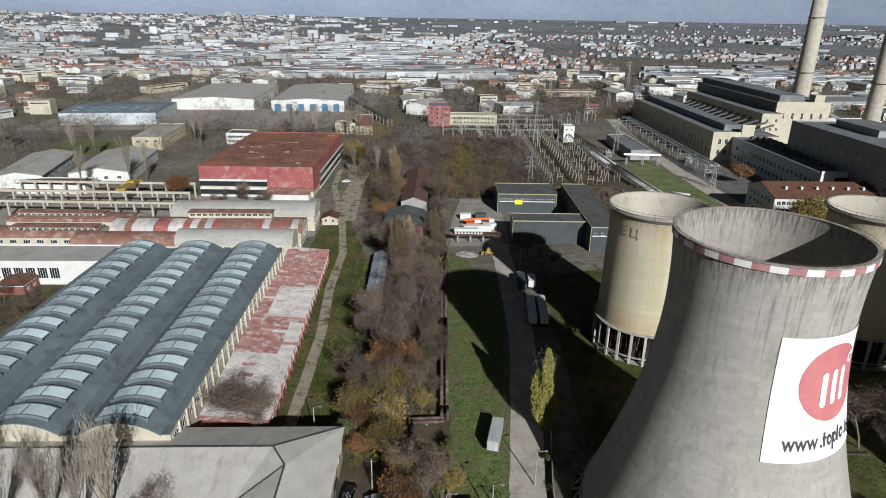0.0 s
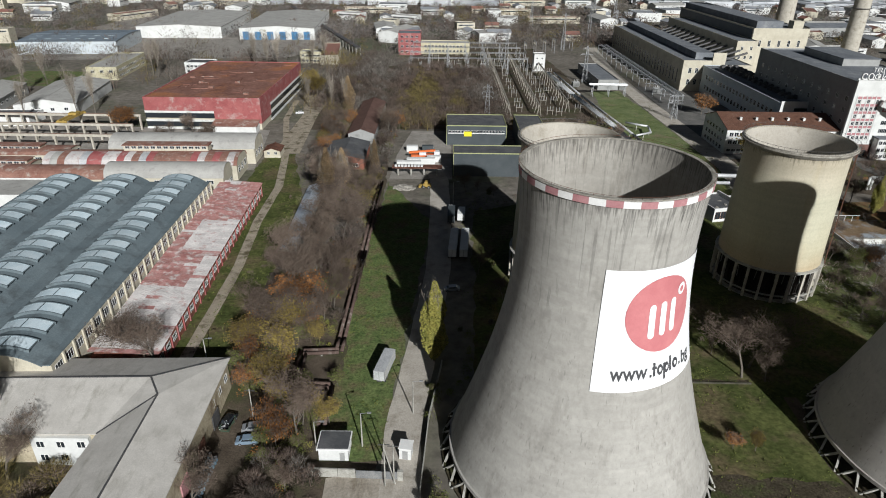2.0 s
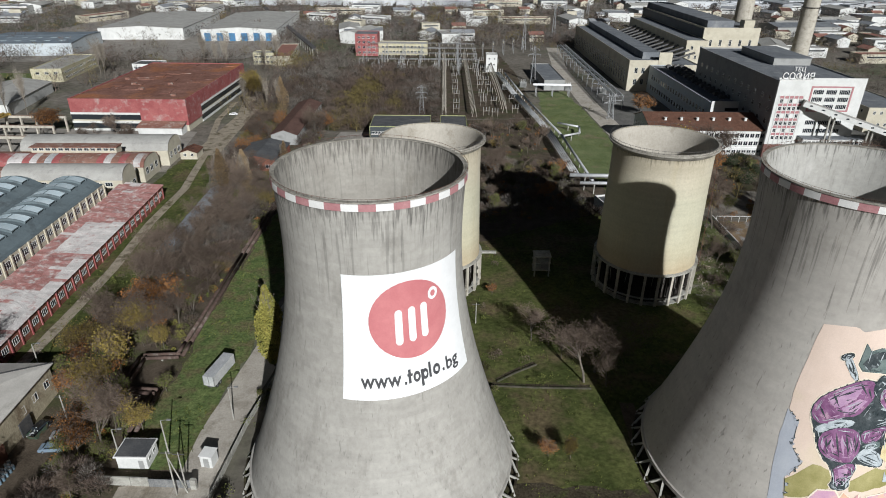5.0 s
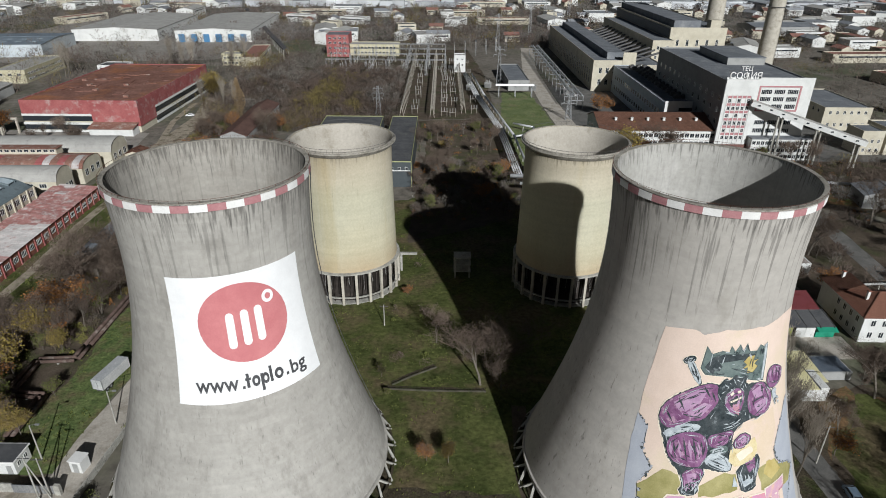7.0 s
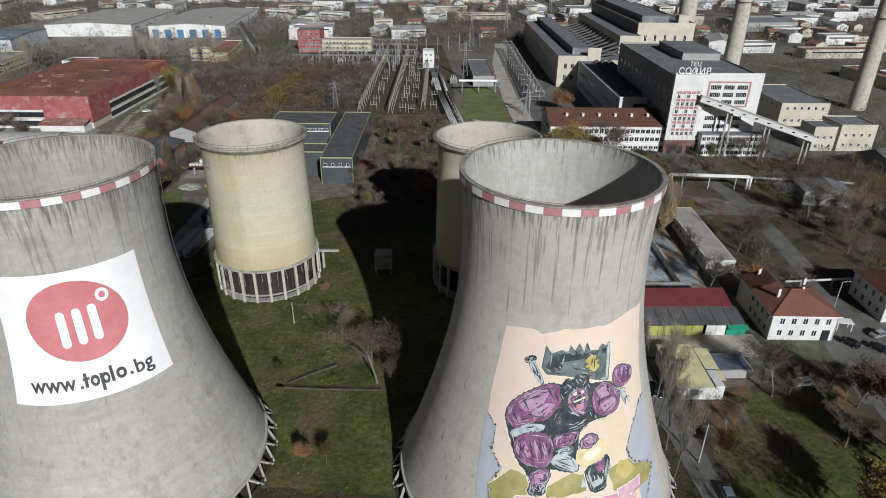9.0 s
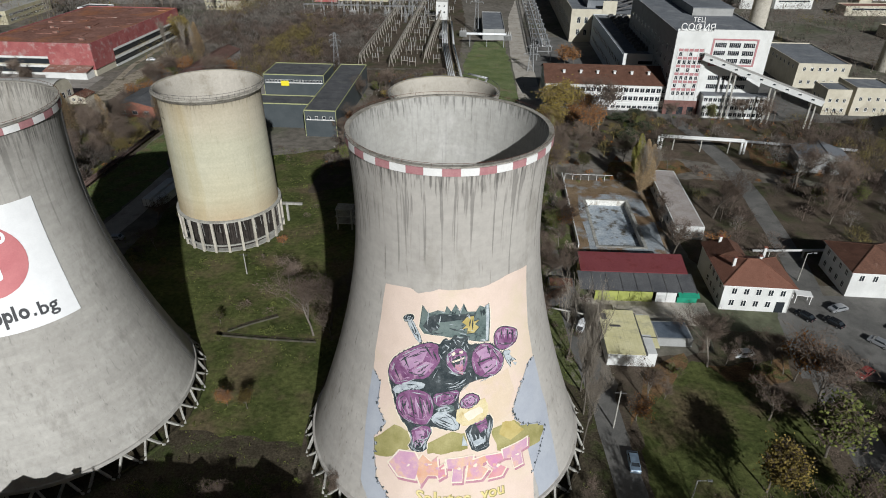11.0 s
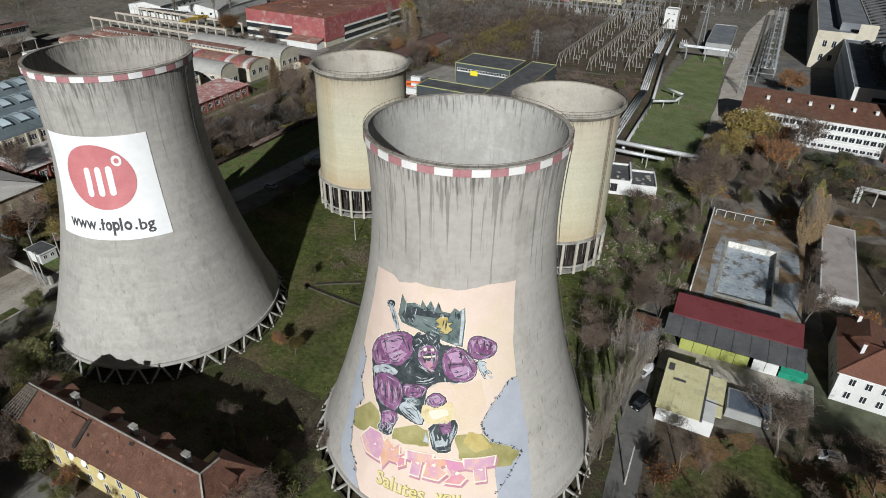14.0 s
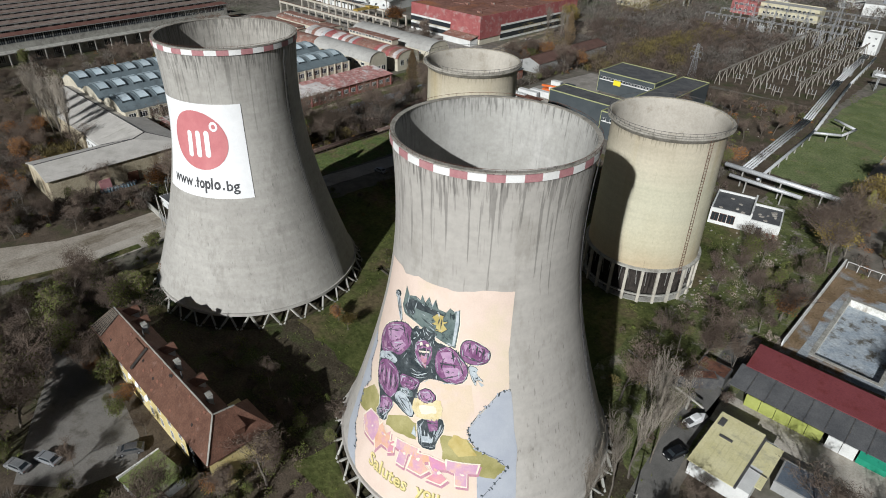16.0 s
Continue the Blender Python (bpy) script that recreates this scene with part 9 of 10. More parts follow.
def grow(trunk, twig, p, d, length, r, depth, rg, up, kids, spread, tips):
    steps = 3 if depth == 0 else 2
    q = p
    for i in range(steps):
        d2 = (d + Vector((rg.uniform(-0.16, 0.16), rg.uniform(-0.16, 0.16), rg.uniform(-0.05, 0.12)))).normalized()
        n = q + d2 * length / steps
        r2 = r * (0.86 if depth == 0 else 0.72)
        lo = 0.0 if depth < 2 else 0.022
        (trunk if depth < 2 else twig).tube(q, n, max(r, lo), max(r2, lo), 6 if depth == 0 else (4 if depth == 1 else 3), False)
        if depth < len(kids):
            for k in range(kids[depth] if i else (1 if depth else 0)):
                w = rg.uniform(0, 6.28)
                side = Vector((math.cos(w), math.sin(w), 0))
                nd = (d2 * (1 - spread) + side * spread + Vector((0, 0, up))).normalized()
                grow(trunk, twig, q.lerp(n, rg.uniform(0.2, 1.0)), nd, length * rg.uniform(0.45, 0.68), r2 * 0.5, depth + 1, rg, up, kids, spread, tips)
        q, d, r = n, d2, r2
    if depth >= 2:
        tips.append(q)


def bare_tree(name, label, seed, h, up, spread, kids, twig_m, leaf_m=None, leaves=0, leaf=0.3, thick=0.018, column=0.0, sprays=11):
    rg = random.Random(seed)
    trunk, twig, tips = G(), G(), []
    grow(trunk, twig, Vector((0, 0, -0.2)), Vector((0, 0, 1)), h * 0.62, h * thick, 0, rg, up, kids, spread, tips)
    e = thing(name, label, "tree", 0, 0, group=name.replace("_", " ") + "s")
    part("trunk", trunk, BARK, e)
    for t in tips:
        for k in range(sprays):
            d = Vector((rg.uniform(-1, 1), rg.uniform(-1, 1), rg.uniform(-0.3, 1.0) + up)).normalized() * rg.uniform(0.45, 1.0)
            o = t + Vector((rg.gauss(0, 0.4), rg.gauss(0, 0.4), rg.gauss(0, 0.4)))
            w = d.orthogonal().normalized() * 0.028
            twig.tri(o - w, o + w, o + d)
    part("crown", twig, twig_m, e, "fine bare twigs")
    if leaf_m:
        lf = G()
        for i in range(leaves):
            t = rg.choice(tips) + Vector((rg.gauss(0, 0.45), rg.gauss(0, 0.45), rg.gauss(0, 0.45)))
            if column:
                u, w = rg.random() ** 0.8, rg.uniform(0, 6.28)
                rad = column * math.sqrt(rg.random()) * min(1, 0.35 + u * 3) * min(1.0, (1 - u) * 2.2 + 0.12) * (1 + 0.3 * math.sin(3 * w + 9 * u))
                t = Vector((rad * math.cos(w), rad * math.sin(w), 1.0 + (h * 1.22 - 1.0) * u))
            a = Vector((rg.uniform(-1, 1), rg.uniform(-1, 1), rg.uniform(-1, 1))).normalized() * leaf
            b = a.orthogonal().normalized() * leaf * 0.7
            lf.quad(t - a, t - b, t + a, t + b)
        part("leaves", lf, leaf_m, e)
    return e


LEAF_YG = mat("yellow_green_leaves", (0.16, 0.16, 0.035), (0.25, 0.22, 0.05), 0.5, 0.8, bump=0, island=0.35)
TAN = mat("tan_twigs", (0.24, 0.17, 0.095), (0.34, 0.25, 0.15), 0.5, 0.9, bump=0, island=0.35)
PROTO = {
    "bare": [bare_tree("bare_tree", "bare spreading deciduous tree", 40 + i, 10, 0.25, 0.55, (4, 4, 4), TWIG) for i in range(3)],
    "poplar": [bare_tree("bare_poplar", "tall bare columnar poplar", 50 + i, 17, 1.25, 0.30, (7, 4, 3), TWIG_P, thick=0.011, sprays=5) for i in range(2)],
    "goldpop": [bare_tree("yellow_poplar", "columnar poplar with yellow-green leaves", 60, 17, 1.6, 0.22, (7, 3, 3), TWIG_P, LEAF_YG, 12000, 0.26, thick=0.011, column=2.3, sprays=1)],
    "tanpop": [bare_tree("tan_poplar", "tall columnar poplar with fine tan twigs", 63, 17, 1.6, 0.22, (7, 3, 3), TWIG_P, TAN, 6500, 0.2, thick=0.011, column=2.4, sprays=6)],
    "rust": [bare_tree("rusty_tree", "small tree with rust-brown leaves", 70, 7, 0.2, 0.55, (4, 4, 3), TWIG, LEAF_O, 1300, 0.2)],
    "olive": [bare_tree("olive_tree", "small tree with thin olive leaves", 71 + i, 7, 0.2, 0.55, (4, 4, 3), TWIG, LEAF_G, 1500, 0.2) for i in range(2)],
    "yellow": [bare_tree("yellow_tree", "small tree with yellow autumn leaves", 75, 7, 0.25, 0.5, (4, 4, 3), TWIG, LEAF_Y, 4200, 0.15)],
    "conifer": [bare_tree("conifer", "dark green conifer beside the offices", 78, 11, -0.35, 0.75, (9, 4, 2), TWIG, LEAF_D, 2600, 0.28)],
}
used = set()


def plant(kind, x, y, s, rg):
    k = rg.randrange(len(PROTO[kind]))
    m = pose(x, y, 0, 0, 0, rg.uniform(0, 360)) @ Matrix.Diagonal((s * rg.uniform(0.9, 1.15), s * rg.uniform(0.9, 1.15), s, 1))
    if (kind, k) not in used:
        used.add((kind, k))
        PROTO[kind][k].matrix_basis = m
    else:
        copy_thing(PROTO[kind][k], m)


rg = random.Random(77)
# single trees that stand out
for kind, x, y, s in (("goldpop", 23.4, 114.2, 1.0), ("yellow", 174.6, 76, 1.35), ("poplar", -72, 79.5, 1.1), ("poplar", -63.5, 79.6, 1.15), ("poplar", -54.5, 79.4, 1.15), ("poplar", -79, 79, 1.05), ("poplar", -58.5, 78.6, 1.0),
                      ("tanpop", -14.5, 200, 1.1), ("tanpop", -11.5, 214, 0.8), ("tanpop", -2, 236, 0.65), ("tanpop", -25, 330, 0.9), ("bare", -35.5, 108.2, 1.3), ("bare", -42, 113.5, 0.95),
                      ("rust", -17.8, 111, 1.1), ("olive", -10.8, 107, 1.1), ("yellow", -1.8, 95.6, 0.8), ("olive", -5.4, 92.8, 0.8), ("olive", 3.0, 105, 0.5), ("rust", -12.4, 136, 1.2), ("olive", -3.4, 137, 1.0), ("olive", -16.2, 104.5, 0.7), ("rust", -130, 290, 1.5), ("rust", -128, 294, 1.4), ("rust", 168, 338, 1.3), ("rust", 173, 340, 1.2), ("bare", 91.5, 109.5, 1.0), ("bare", 94.5, 113, 1.1), ("bare", 96, 108, 0.9), ("bare", 93, 119, 0.8), ("bare", 97, 124, 0.8),
                      ("bare", 82, 125, 0.6), ("rust", 74, 146, 0.35), ("olive", 70, 112, 0.4), ("olive", 72, 106, 0.45), ("poplar", 147.2, 97, 0.85), ("poplar", 146, 84, 0.75), ("poplar", 148.2, 102.5, 0.85), ("poplar", 147, 91, 0.8), ("poplar", 145.5, 106, 0.8), ("olive", 57, 44.5, 0.75), ("bare", 49.5, 33, 1.15), ("olive", 52, 30, 1.2), ("bare", 60, 29, 1.15), ("olive", 63, 30.5, 1.15), ("bare", 68, 26.5, 1.05), ("olive", 69.5, 24, 1.2), ("olive", 57.5, 33.8, 1.0), ("olive", 28, 47, 1.15), ("olive", 32, 54, 1.0), ("bare", 34, 50, 1.0), ("olive", 43, 44.5, 1.0), ("bare", 46, 46.6, 0.9), ("olive", 66.5, 45.0, 0.75), ("olive", 70.5, 45.2, 0.65), ("bare", 62, 45.6, 0.7), ("rust", 74, 45, 0.5), ("olive", 59, 45.8, 0.85), ("bare", 82.6, 44.4, 0.6), ("olive", 99.4, 47.5, 0.75), ("olive", 103, 51, 0.6), ("bare", 106.5, 53.6, 0.75), ("olive", 95.5, 45.2, 0.5), ("bare", 56, 36.5, 0.9), ("olive", 60.5, 33.5, 1.1), ("bare", 66, 29.5, 0.9), ("olive", 72, 25.5, 1.1), ("olive", 53.5, 42, 1.0), ("bare", 81, 33, 0.6), ("olive", 86, 30.5, 0.8), ("rust", 62, 43.4, 0.6), ("olive", 66, 43.6, 0.5), ("olive", 71, 42.4, 0.6), ("olive", 76, 42.6, 0.55), ("olive", 101, 64, 0.5), ("bare", 98, 62.5, 0.7), ("olive", 107, 66, 0.4), ("bare", 104, 70, 0.5), ("olive", 98, 44.6, 0.6), ("rust", 102, 46.2, 0.55), ("olive", 105.6, 48, 0.5), ("bare", 100.5, 41.5, 0.8), ("conifer", 48, 64, 0.55), ("olive", 44, 60, 0.9), ("olive", 40, 66, 1.0), ("rust", 43, 70, 0.8), ("olive", 36, 60, 1.0), ("yellow", 84.5, 87.5, 0.4), ("bare", 174, 106, 0.9), ("bare", 178, 107, 0.5), ("bare", 183, 106, 0.55), ("bare", 187.5, 108, 0.5), ("bare", 192, 106, 0.5), ("rust", 190, 103, 1.2), ("bare", 182, 111, 0.4), ("bare", 174.5, 111, 0.45),
                      ("rust", 156.5, 90, 0.7), ("olive", 166, 103.5, 0.55), ("bare", 159.5, 94.5, 0.6), ("bare", 163, 96, 0.5), ("bare", 181, 92, 1.0), ("bare", 173, 109.4, 0.42), ("olive", 167, 102.5, 0.6), ("olive", 187.5, 84, 1.5), ("bare", 189, 92, 1.1), ("tanpop", 176.6, 187, 0.8), ("tanpop", 179.2, 189, 0.7), ("bare", 178.6, 165, 0.8), ("bare", 178.8, 173, 0.7), ("bare", 179.6, 155, 0.8), ("bare", 150.5, 166, 0.9), ("bare", 149, 178, 1.0), ("rust", 150, 160, 0.9), ("bare", 148, 152, 0.9), ("bare", 150.5, 190, 1.0), ("yellow", 149.5, 197, 1.1), ("bare", 144, 142, 0.9), ("bare", 143, 134, 0.8), ("bare", 88, 118, 0.5), ("yellow", 3, 93.5, 0.6),
                      ("yellow", 156.5, 250, 1.7), ("yellow", 160.5, 254, 1.4), ("yellow", 152, 236, 1.3), ("yellow", 149.4, 226, 1.3), ("goldpop", 150.6, 219, 0.65), ("conifer", 188.8, 247, 1.25), ("conifer", 181, 235, 1.1), ("conifer", 190, 228, 1.0), ("rust", 168, 238, 1.3), ("rust", 163, 246, 1.1), ("goldpop", 178.4, 202, 0.7), ("rust", 168.4, 256, 1.2), ("bare", 172, 244, 1.4), ("bare", 150.5, 212, 1.2), ("conifer", 182, 256, 1.1), ("conifer", 190, 262, 1.1), ("bare", 176, 212, 1.1), ("bare", 181, 208, 1.2),
                      ("olive", 104, 57, 0.7), ("rust", 80.5, 88, 0.45), ("bare", 178, 150, 0.8), ("rust", 188, 150, 0.8), ("poplar", -62, 470, 1.0), ("poplar", -70, 462, 0.9), ("poplar", -90, 440, 1.1), ("poplar", -98, 446, 1.0), ("poplar", -110, 452, 1.1), ("poplar", -165, 420, 1.1), ("poplar", -172, 428, 1.0), ("poplar", -225, 372, 1.0), ("poplar", -215, 380, 1.1), ("poplar", -180, 300, 1.0), ("poplar", -165, 318, 1.1), ("poplar", -160, 326, 1.0), ("poplar", -290, 400, 1.1), ("poplar", -300, 408, 1.0), ("poplar", -282, 396, 1.0), ("poplar", -50, 345, 0.8), ("yellow", -52, 372, 1.5), ("yellow", -48, 362, 1.3), ("poplar", -36, 338, 0.9), ("bare", 150, 196, 1.2), ("bare", 152, 202, 1.2)):
    plant(kind, x, y, s, rg)
# groups
for x0, y0, x1, y1, n, kinds, sa, sb in ((-21, 86, 1, 128, 38, ("olive", "olive", "yellow", "bare", "bare", "rust"), 0.55, 1.0), (-21, 118, 1, 160, 24, ("bare", "bare", "bare", "olive", "rust"), 0.8, 1.25), (-18, 160, 1, 228, 24, ("bare", "bare", "bare", "bare", "olive"), 0.9, 1.4),
                                         (-30, 262, 6, 305, 26, ("bare", "bare", "olive", "rust"), 0.7, 1.1), (132, 110, 152, 190, 24, ("bare", "bare", "olive"), 0.5, 0.9), (138, 196, 250, 258, 18, ("bare", "bare", "bare", "olive"), 0.6, 1.0),
                                         (166, 62, 238, 96, 18, ("bare", "bare", "rust", "olive"), 0.6, 1.1), (158, 46, 215, 68, 18, ("bare", "olive", "bare"), 1.0, 1.5), (174, 98, 194, 107, 5, ("bare", "bare", "olive"), 0.3, 0.42), (20, 14, 56, 58, 18, ("bare", "olive", "olive"), 0.5, 0.9),
                                         (90, 20, 150, 36, 24, ("bare", "olive", "bare", "rust"), 0.5, 0.85), (100, 36, 150, 52, 14, ("olive", "bare"), 0.2, 0.35), (52, 8, 108, 26, 18, ("bare", "olive", "olive"), 0.8, 1.25), (-18, 46, 5, 84, 22, ("bare", "bare", "olive"), 0.4, 0.75), (22, 62, 30, 130, 9, ("olive",), 0.3, 0.6),
                                         (-95, 60, -40, 84, 22, ("bare", "rust", "bare"), 0.6, 1.0), (-180, 70, -114, 200, 14, ("bare", "bare", "bare", "olive"), 0.6, 1.1), (-40, 44, -18, 60, 8, ("bare", "rust"), 0.6, 0.9), (60, 262, 112, 326, 18, ("bare", "bare", "olive", "yellow"), 0.5, 0.9), (60, 60, 100, 68, 10, ("olive", "bare"), 0.2, 0.4), (99.5, 46, 106, 58, 8, ("olive", "olive", "bare"), 0.3, 0.5), (38, 26, 57, 48, 9, ("olive", "olive", "bare"), 0.6, 0.9), (142, 50, 151, 96, 14, ("bare", "olive", "bare"), 0.3, 0.6), (30, 40, 56, 56, 12, ("bare", "olive", "olive"), 0.6, 1.0), (190, 140, 300, 200, 20, ("bare", "bare", "olive"), 0.7, 1.2),
                                         (72, 200, 112, 250, 26, ("bare", "bare", "olive", "rust"), 0.5, 0.9), (34, 112, 46, 240, 12, ("olive", "bare"), 0.35, 0.6), (-70, 266, -120, 290, 8, ("bare",), 0.6, 0.9)):
    k = 0
    for _ in range(n * 6):
        x, y = rg.uniform(min(x0, x1), max(x0, x1)), rg.uniform(y0, y1)
        if free(x, y, 0.8):
            plant(rg.choice(kinds), x, y, rg.uniform(sa, sb), rg)
            k += 1
            if k >= n:
                break
for kind, obs in PROTO.items():
    for k, o in enumerate(obs):
        if (kind, k) not in used:
            plant(kind, rg.uniform(160, 230), rg.uniform(212, 250), 0.9, random.Random(k))
            used.add((kind, k))


def brush(g, x, y, h, w, n, rg, ws=1.0):
    """A brush-like bare crown: fine upward sprays round a thin stem."""
    g.tri((x - 0.15, y, 0), (x + 0.15, y, 0), (x, y, h * 0.6))
    for i in range(int(n * 1.5)):
        u = rg.random()
        a = rg.uniform(0, 6.28)
        rr = w * math.sqrt(rg.random()) * (0.3 + 0.95 * math.sin(math.pi * min(1, u * 0.75 + 0.2)))
        z = h * (0.18 + 0.66 * u)
        px, py = x + rr * math.cos(a) * 0.8, y + rr * math.sin(a) * 0.8
        L = h * rg.uniform(0.08, 0.18)
        s = rg.uniform(0.06, 0.16) * ws
        b = rg.uniform(0, 3.14)
        dx, dy = math.cos(b) * s, math.sin(b) * s
        g.tri((px - dx, py - dy, z), (px + dx, py + dy, z), (px + rr * math.cos(a) * 0.35 + rg.uniform(-0.4, 0.4), py + rr * math.sin(a) * 0.35 + rg.uniform(-0.4, 0.4), z + L))


def shrub(g, x, y, h, w, n, rg, leaf):
    for i in range(n):
        a, u = rg.uniform(0, 6.28), rg.random()
        rr = w * math.sqrt(rg.random()) * math.sqrt(max(0.05, 1 - u * u))
        c = Vector((x + rr * math.cos(a), y + rr * math.sin(a), h * u))
        d = Vector((rg.uniform(-1, 1), rg.uniform(-1, 1), rg.uniform(-0.2, 1))).normalized() * leaf * rg.uniform(0.6, 1.3)
        s = d.orthogonal().normalized() * leaf * 0.5
        g.add([c - s, c + s, c + d], [(0, 1, 2)])


wood = G()
for x0, y0, x1, y1, n, h0, h1, dens in ((-22, 118, 1.5, 160, 70, 2, 5, 110), (-19, 150, 1.5, 248, 260, 3, 7, 120), (-32, 240, 8, 305, 170, 3, 7, 110), (132, 98, 152, 240, 60, 1.5, 4, 100), (-175, 60, -112, 190, 130, 2, 6, 90), (-100, 42, -40, 82, 120, 2, 5, 90), (-40, 40, -20, 60, 30, 2, 5, 90), (150, 196, 262, 258, 80, 2, 5, 90), (164, 58, 240, 98, 150, 2, 5, 110),
                                        (18, 12, 50, 62, 60, 2, 5, 100), (56, 8, 150, 24, 70, 2, 5, 100), (100, 26, 150, 44, 60, 1.5, 3.5, 100), (72, 196, 114, 255, 130, 2, 5, 90), (-18, 44, 6, 86, 120, 2, 5, 110), (-60, 60, -38, 92, 50, 2, 6, 100), (34, 104, 48, 140, 16, 1, 3, 80),(-45, 300, 60, 450, 900, 4, 9, 105), (-60, 320, -30, 480, 90, 6, 12, 60), (55, 300, 112, 330, 90, 4, 7, 60), (-130, 395, 0, 520, 160, 6, 13, 50), (-330, 380, -100, 500, 260, 7, 14, 45),
                                        (-420, 230, -215, 420, 240, 6, 12, 40), (240, 90, 420, 330, 420, 5, 10, 80), (188, 146, 300, 258, 210, 3, 7, 90), (300, 300, 640, 660, 900, 5, 10, 40), (160, 560, 260, 900, 300, 6, 12, 30), (-160, 560, 160, 900, 1100, 5, 11, 36), (60, 560, 200, 700, 200, 5, 10, 30),
                                        (-500, 480, -160, 900, 500, 6, 14, 30), (260, 600, 700, 1200, 500, 6, 12, 24)):
    for _ in range(n):
        x, y = rg.uniform(x0, x1), rg.uniform(y0, y1)
        if free(x, y, 1.0) and not (-130 < x < -60 and 290 < y < 400):
            h = rg.uniform(h0, h1)
            q = noise.noise((x * 0.03, y * 0.03, 5.0)) + rg.uniform(-0.35, 0.35)
            wood.m = 0 if abs(q) < 0.16 else (1 if q > 0.3 else (2 if q > 0 else (3 if q < -0.34 else 0)))
            if rg.random() < 0.1:
                h *= 1.4
            brush(wood, x, y, h, h * rg.uniform(0.4, 0.6), int(dens * 1.8) if y < 300 else dens, rg, 0.55 if y < 300 else 0.62 + (y - 300) / 240)
solid("far_wood", wood, [WOOD_B, WOOD_G, WOOD_D, WOOD_O], "brown leafless wood and scrub", "woodland", "stuff")


def belt(x, y):
    """Above zero where the city is built up, below where it is wooded."""
    q = noise.noise((x / 210, y / 300, 2.3)) + 0.5 * noise.noise((x / 80, y / 110, 7.1))
    if x > 120 + 0.07 * y:
        q -= 0.3 if y < 2300 else -0.25
    if -180 < x < 260 and 600 < y < 900:
        q -= 0.2
    return q + 0.12


far, far_g = G(), G()
k = 0
while k < 15000:
    y = 600 + 3000 * rg.random() ** 1.6
    x = rg.uniform(-0.95, 1.05) * (y + 300)
    if belt(x, y) > 0 and rg.random() < 0.72:
        continue
    h, n = rg.uniform(5, 11), len(far.v)
    one = far if rg.random() < 0.75 else far_g
    n = len(one.v)
    brush(one, x, y, h, h * 0.7, 13, rg, 4.0 + (y - 600) / 420)
    dz = rise(x, y)
    if dz:
        one.v[n:] = [(p[0], p[1], p[2] + dz) for p in one.v[n:]]
    k += 1
# far crowns greyed and lightened, with haze mixed into the colour
FAR_B = mat("hazed_bare_crowns", (0.135, 0.118, 0.11), (0.20, 0.178, 0.165), 0.01, 0.95, bump=0, island=0.3)
FAR_D = mat("hazed_dark_crowns", (0.09, 0.088, 0.085), (0.14, 0.135, 0.13), 0.01, 0.95, bump=0, island=0.3)
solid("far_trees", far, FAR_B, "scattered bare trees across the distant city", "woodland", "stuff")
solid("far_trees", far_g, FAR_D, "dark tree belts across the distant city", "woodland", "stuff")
und = {"o": G(), "r": G(), "d": G(), "y": G(), "p": G()}
for x0, y0, x1, y1, n, ks in ((-22, 85, 2, 130, 300, "oooydr"), (-22, 130, 2, 245, 300, "oodry"), (22, 62, 34, 130, 60, "o"), (34, 105, 150, 215, 130, "ood"), (130, 96, 152, 235, 130, "oodd"), (132, 146, 152, 192, 50, "ppd"), (150, 192, 260, 262, 240, "odrr"), (157, 60, 238, 118, 150, "odrr"),
                              (18, 12, 150, 62, 330, "ooood"), (-18, 44, 8, 86, 110, "oddr"), (-50, 112, -23, 235, 60, "od"), (72, 195, 112, 252, 130, "odr"), (56, 252, 116, 330, 160, "odrd"), (-180, 60, -112, 200, 150, "ddor"), (-98, 42, -40, 84, 90, "rdrd"), (60, 60, 102, 72, 90, "oddo"), (56, 44.5, 100, 47.4, 40, "oo"), (98.5, 44, 106, 62, 40, "ood"), (126, 50, 151, 100, 110, "oddr"), (-60, 60, -38, 92, 40, "rd"), (-45, 262, 60, 330, 140, "dro")):
    for _ in range(n):
        x, y = rg.uniform(x0, x1), rg.uniform(y0, y1)
        if free(x, y, 0.3):
            shrub(und[rg.choice(ks)], x, y, rg.uniform(0.5, 2.4), rg.uniform(0.6, 1.9), 90, rg, 0.2)
solid("undergrowth", und["o"], LEAF_G, "low olive shrubs and brambles", "shrubs", "stuff")
solid("dry_scrub", und["d"], TWIG, "dry brown scrub", "shrubs", "stuff")
solid("pale_scrub", und["p"], mat("pale_seed_heads", (0.24, 0.19, 0.15), (0.36, 0.30, 0.25), 0.5, 0.9, bump=0, island=0.3), "shrubs with pale dry seed heads", "shrubs", "stuff")
solid("yellow_scrub", und["y"], LEAF_YG, "low shrubs with yellowing leaves", "shrubs", "stuff")
solid("rusty_scrub", und["r"], LEAF_O, "low rust-coloured shrubs", "shrubs", "stuff")
tuft = G()
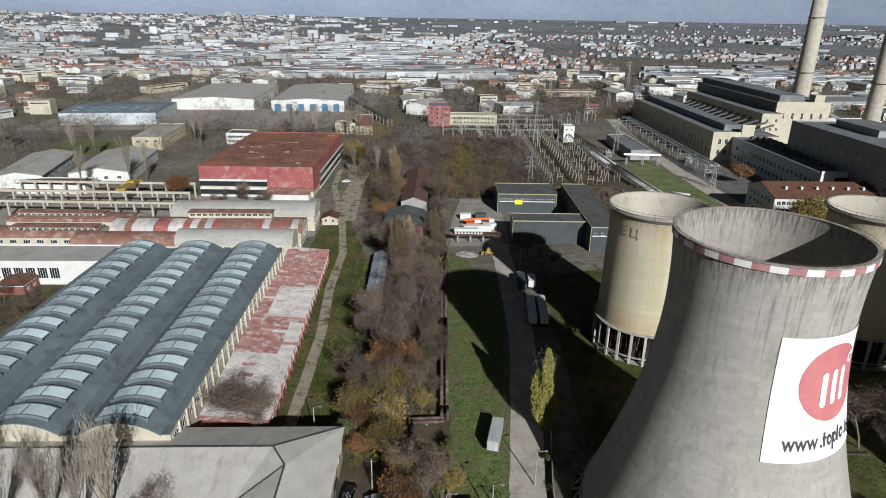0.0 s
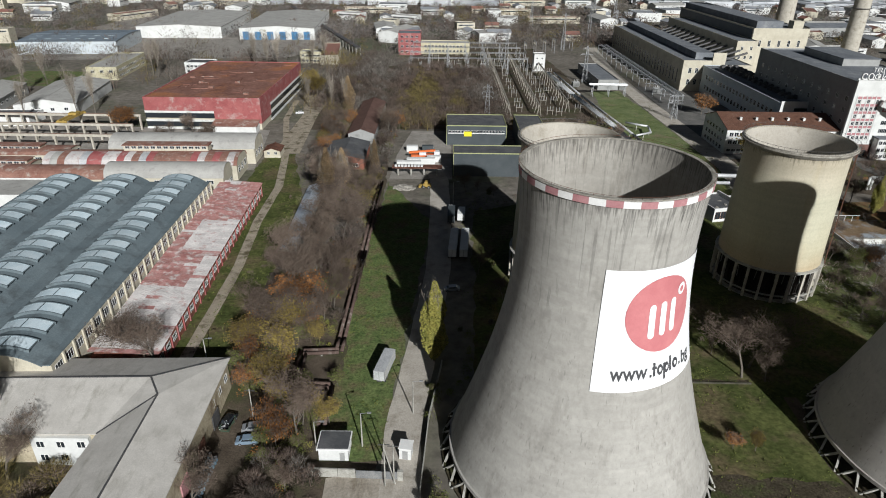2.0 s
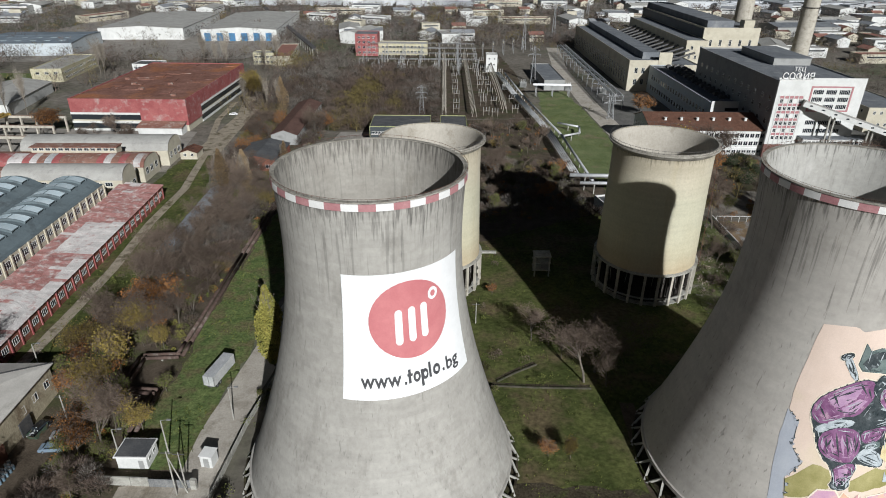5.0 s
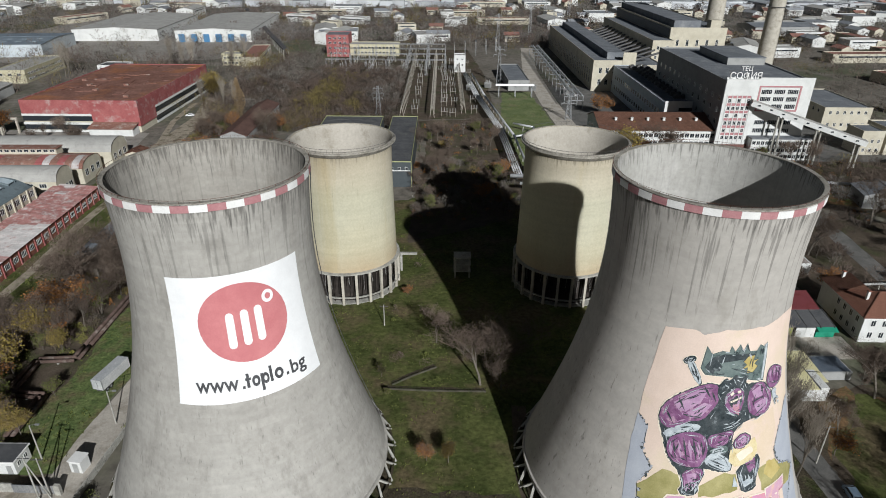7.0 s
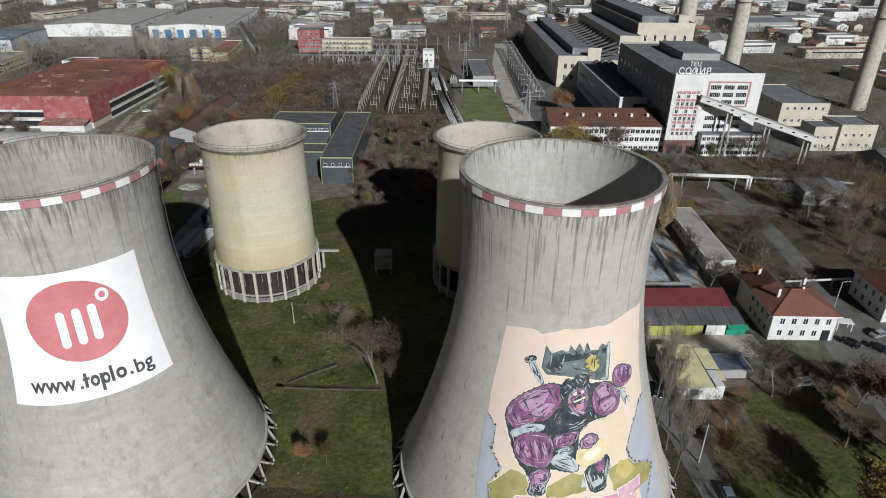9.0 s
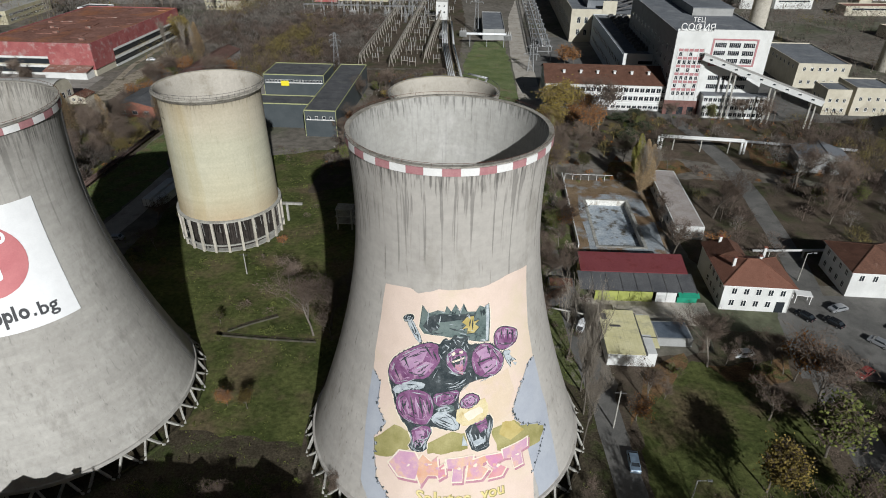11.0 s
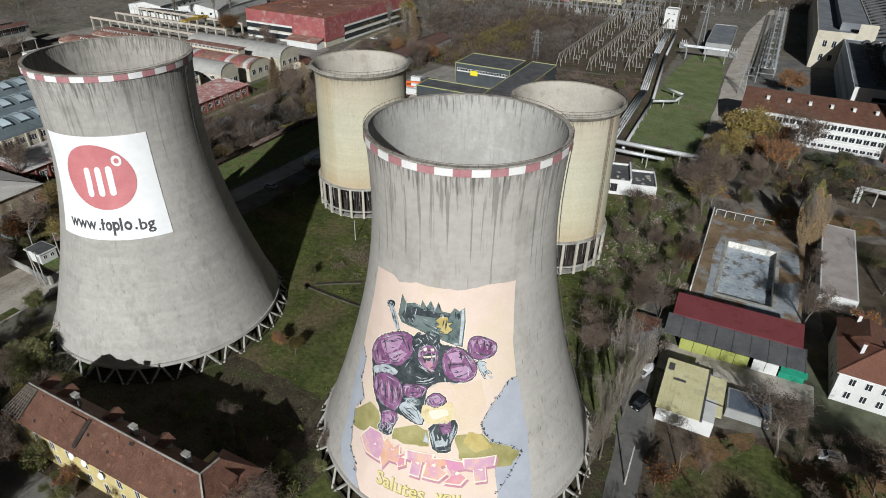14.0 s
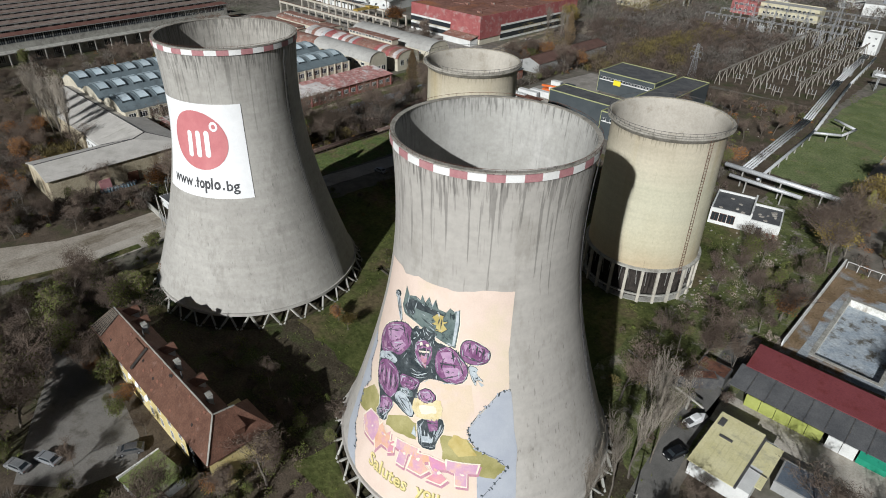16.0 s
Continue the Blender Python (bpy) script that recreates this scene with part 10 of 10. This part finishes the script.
for x0, y0, x1, y1, n in ((30, 58, 150, 215, 9000), (2, 84, 22, 200, 2200), (-50, 112, -23, 262, 2200), (112, 252, 146, 366, 1500)):
    for _ in range(n):
        x, y = rg.uniform(x0, x1), rg.uniform(y0, y1)
        if noise.noise((x * 0.08, y * 0.08, 0)) > -0.1 and all((x - a) ** 2 + (y - b) ** 2 > (r - 1) ** 2 for a, b, r in ROUND) and not (14.5 < x < 28 and y < 232):
            for k in range(3):
                a, h, s = rg.uniform(0, 6.28), rg.uniform(0.15, 0.45), rg.uniform(0.06, 0.14)
                g0 = (x + rg.uniform(-0.3, 0.3), y + rg.uniform(-0.3, 0.3))
                tuft.tri((g0[0] - s * math.cos(a), g0[1] - s * math.sin(a), 0), (g0[0] + s * math.cos(a), g0[1] + s * math.sin(a), 0), (g0[0] + rg.uniform(-0.2, 0.2), g0[1] + rg.uniform(-0.2, 0.2), h))
solid("grass_tufts", tuft, LEAF_G, "coarse tufts of winter grass", "grass", "stuff")

# ---- the city beyond ----
rc = random.Random(99)
CITY_KEEP = [(-320, 480, -95, 745), (-20, 500, 60, 560), (150, 380, 330, 640), (-45, 430, 150, 600)]


def city_free(x, y):
    return all(not (a < x < c and b < y < d) for a, b, c, d in CITY_KEEP) and abs(x + 43 + (y - 515) * 0.387) > 12


protos = []
for w, d, h, roof, wall, top, lab in ((14, 10, 6, "gable", PLAST_B, CITY_R, "small plastered house with red roof"), (22, 12, 7, "gable", PLAST_W, CITY_G, "white shed with grey roof"), (30, 16, 8, "flat", PLAST_W, PALE, "white workshop with flat grey roof"),
                                      (44, 20, 9, "gable", PLAST_W, PALE, "long white warehouse with grey roof"), (18, 12, 12, "flat", PLAST_B, PALE_D, "beige office block with flat roof"), (60, 14, 7, "flat", PLAST_B, CITY_R, "long low building with rusty roof"),
                                      (36, 30, 10, "flat", PLAST_W, CITY_G, "large white hall with grey roof")):
    protos.append(building("city_building", lab, "building", 0, 0, w, d, h, 0, roof, 2.2, wall, top, 0.5, wins=(("S", 1, h - 3.0, w * 0.84, 1.4, 0.0, 1.0, 11),), group="city buildings"))
first = set()
placed = 0
while placed < 210:
    y = 500 + 520 * rc.random()
    x = rc.uniform(-0.85, 0.75) * (y + 60)
    if not city_free(x, y):
        continue
    k = rc.choice((0, 0, 1, 1, 2, 3, 4, 5, 6))
    m = pose(x, y, 0, 0, 0, rc.choice((4, 8, 94, 98, -20, 70)) + rc.uniform(-4, 4))
    if k in first:
        copy_thing(protos[k], m)
    else:
        first.add(k)
        protos[k].matrix_basis = m
    placed += 1
for _ in range(24):
    x, y = rc.uniform(345, 640), rc.uniform(320, 640)
    copy_thing(protos[rc.choice((0, 1, 1, 2, 4, 5))], pose(x, y, 0, 0, 0, rc.choice((10, 100)) + rc.uniform(-5, 5)))
walls, walls_b, roofs, roofs_g, roofs_w = G(), G(), G(), G(), G()
k = 0
while k < 5200:
    y = 950 + 3500 * rc.random() ** 2.0
    x = rc.uniform(-0.95, 0.95) * (y + 200)
    q = belt(x, y) + rc.uniform(-0.1, 0.1)
    if q < -0.12 or (y > 2700 and x > -500 and rc.random() < 0.85):
        continue
    k += 1
    kind = noise.noise((x / 330, y / 400, 11.0)) + rc.uniform(-0.25, 0.25)
    if x > 120 + 0.07 * y:
        kind -= 0.25
    if kind > 0.02:
        w, d, h = rc.uniform(18, 75), rc.uniform(12, 30), rc.uniform(5, 10)
    elif kind > -0.02 and x < 100 and y > 1700:
        w, d, h = rc.uniform(16, 44), rc.uniform(12, 16), rc.uniform(11, 26)
    else:
        w, d, h = rc.uniform(8, 14), rc.uniform(7, 10), rc.uniform(3.5, 7)
    a = rc.choice((5, 5, 95, 10)) + 25 * noise.noise((x / 500, y / 500, 4.0)) + rc.uniform(-4, 4)
    c, s = math.cos(radians(a)), math.sin(radians(a))
    z = rise(x, y)
    P = [(x + u * c - v * s, y + u * s + v * c) for u, v in ((-w / 2, -d / 2), (w / 2, -d / 2), (w / 2, d / 2), (-w / 2, d / 2))]
    wl_ = walls if rc.random() < 0.72 else walls_b
    wl_.add([(p[0], p[1], z - 2.0) for p in P] + [(p[0], p[1], z + h) for p in P], [(0, 1, 5, 4), (1, 2, 6, 5), (2, 3, 7, 6), (3, 0, 4, 7)])
    rf = roofs if (w < 20 and rc.random() < 0.55) else (roofs_w if rc.random() < 0.28 else roofs_g)
    if w < 20:
        m0, m1 = [(P[0][i] + P[3][i]) / 2 for i in (0, 1)], [(P[1][i] + P[2][i]) / 2 for i in (0, 1)]
        rf.add([(p[0], p[1], z + h) for p in P] + [(*m0, z + h + 3), (*m1, z + h + 3)], [(0, 1, 5, 4), (2, 3, 4, 5), (0, 4, 3), (1, 2, 5)])
    else:
        rf.add([(p[0], p[1], z + h) for p in P], [(0, 1, 2, 3)])
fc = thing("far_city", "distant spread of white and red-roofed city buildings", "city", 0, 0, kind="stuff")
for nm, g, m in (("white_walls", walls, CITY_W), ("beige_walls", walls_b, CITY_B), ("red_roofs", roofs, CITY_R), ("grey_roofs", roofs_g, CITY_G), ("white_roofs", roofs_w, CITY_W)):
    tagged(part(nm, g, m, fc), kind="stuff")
# hills on the horizon; their blue is distance haze put into the colour
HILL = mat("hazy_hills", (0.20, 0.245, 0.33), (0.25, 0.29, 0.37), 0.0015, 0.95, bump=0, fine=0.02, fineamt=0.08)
hl = G()
N = 140
pts = []
for i in range(N + 1):
    w = radians(-20 + 220 * i / N)
    h = 300 + 120 * noise.noise((i * 0.11, 3.1, 0)) + 40 * noise.noise((i * 0.4, 7.7, 0))
    for r, z in ((4550, 72), (4700, 90 + h * 0.2), (4800, h)):
        pts.append((60 + r * math.cos(w), 130 + r * math.sin(w) * 1.0, z))
hl.add(pts, [(3 * i + k, 3 * i + 3 + k, 3 * i + 4 + k, 3 * i + 1 + k) for i in range(N) for k in (0, 1)])
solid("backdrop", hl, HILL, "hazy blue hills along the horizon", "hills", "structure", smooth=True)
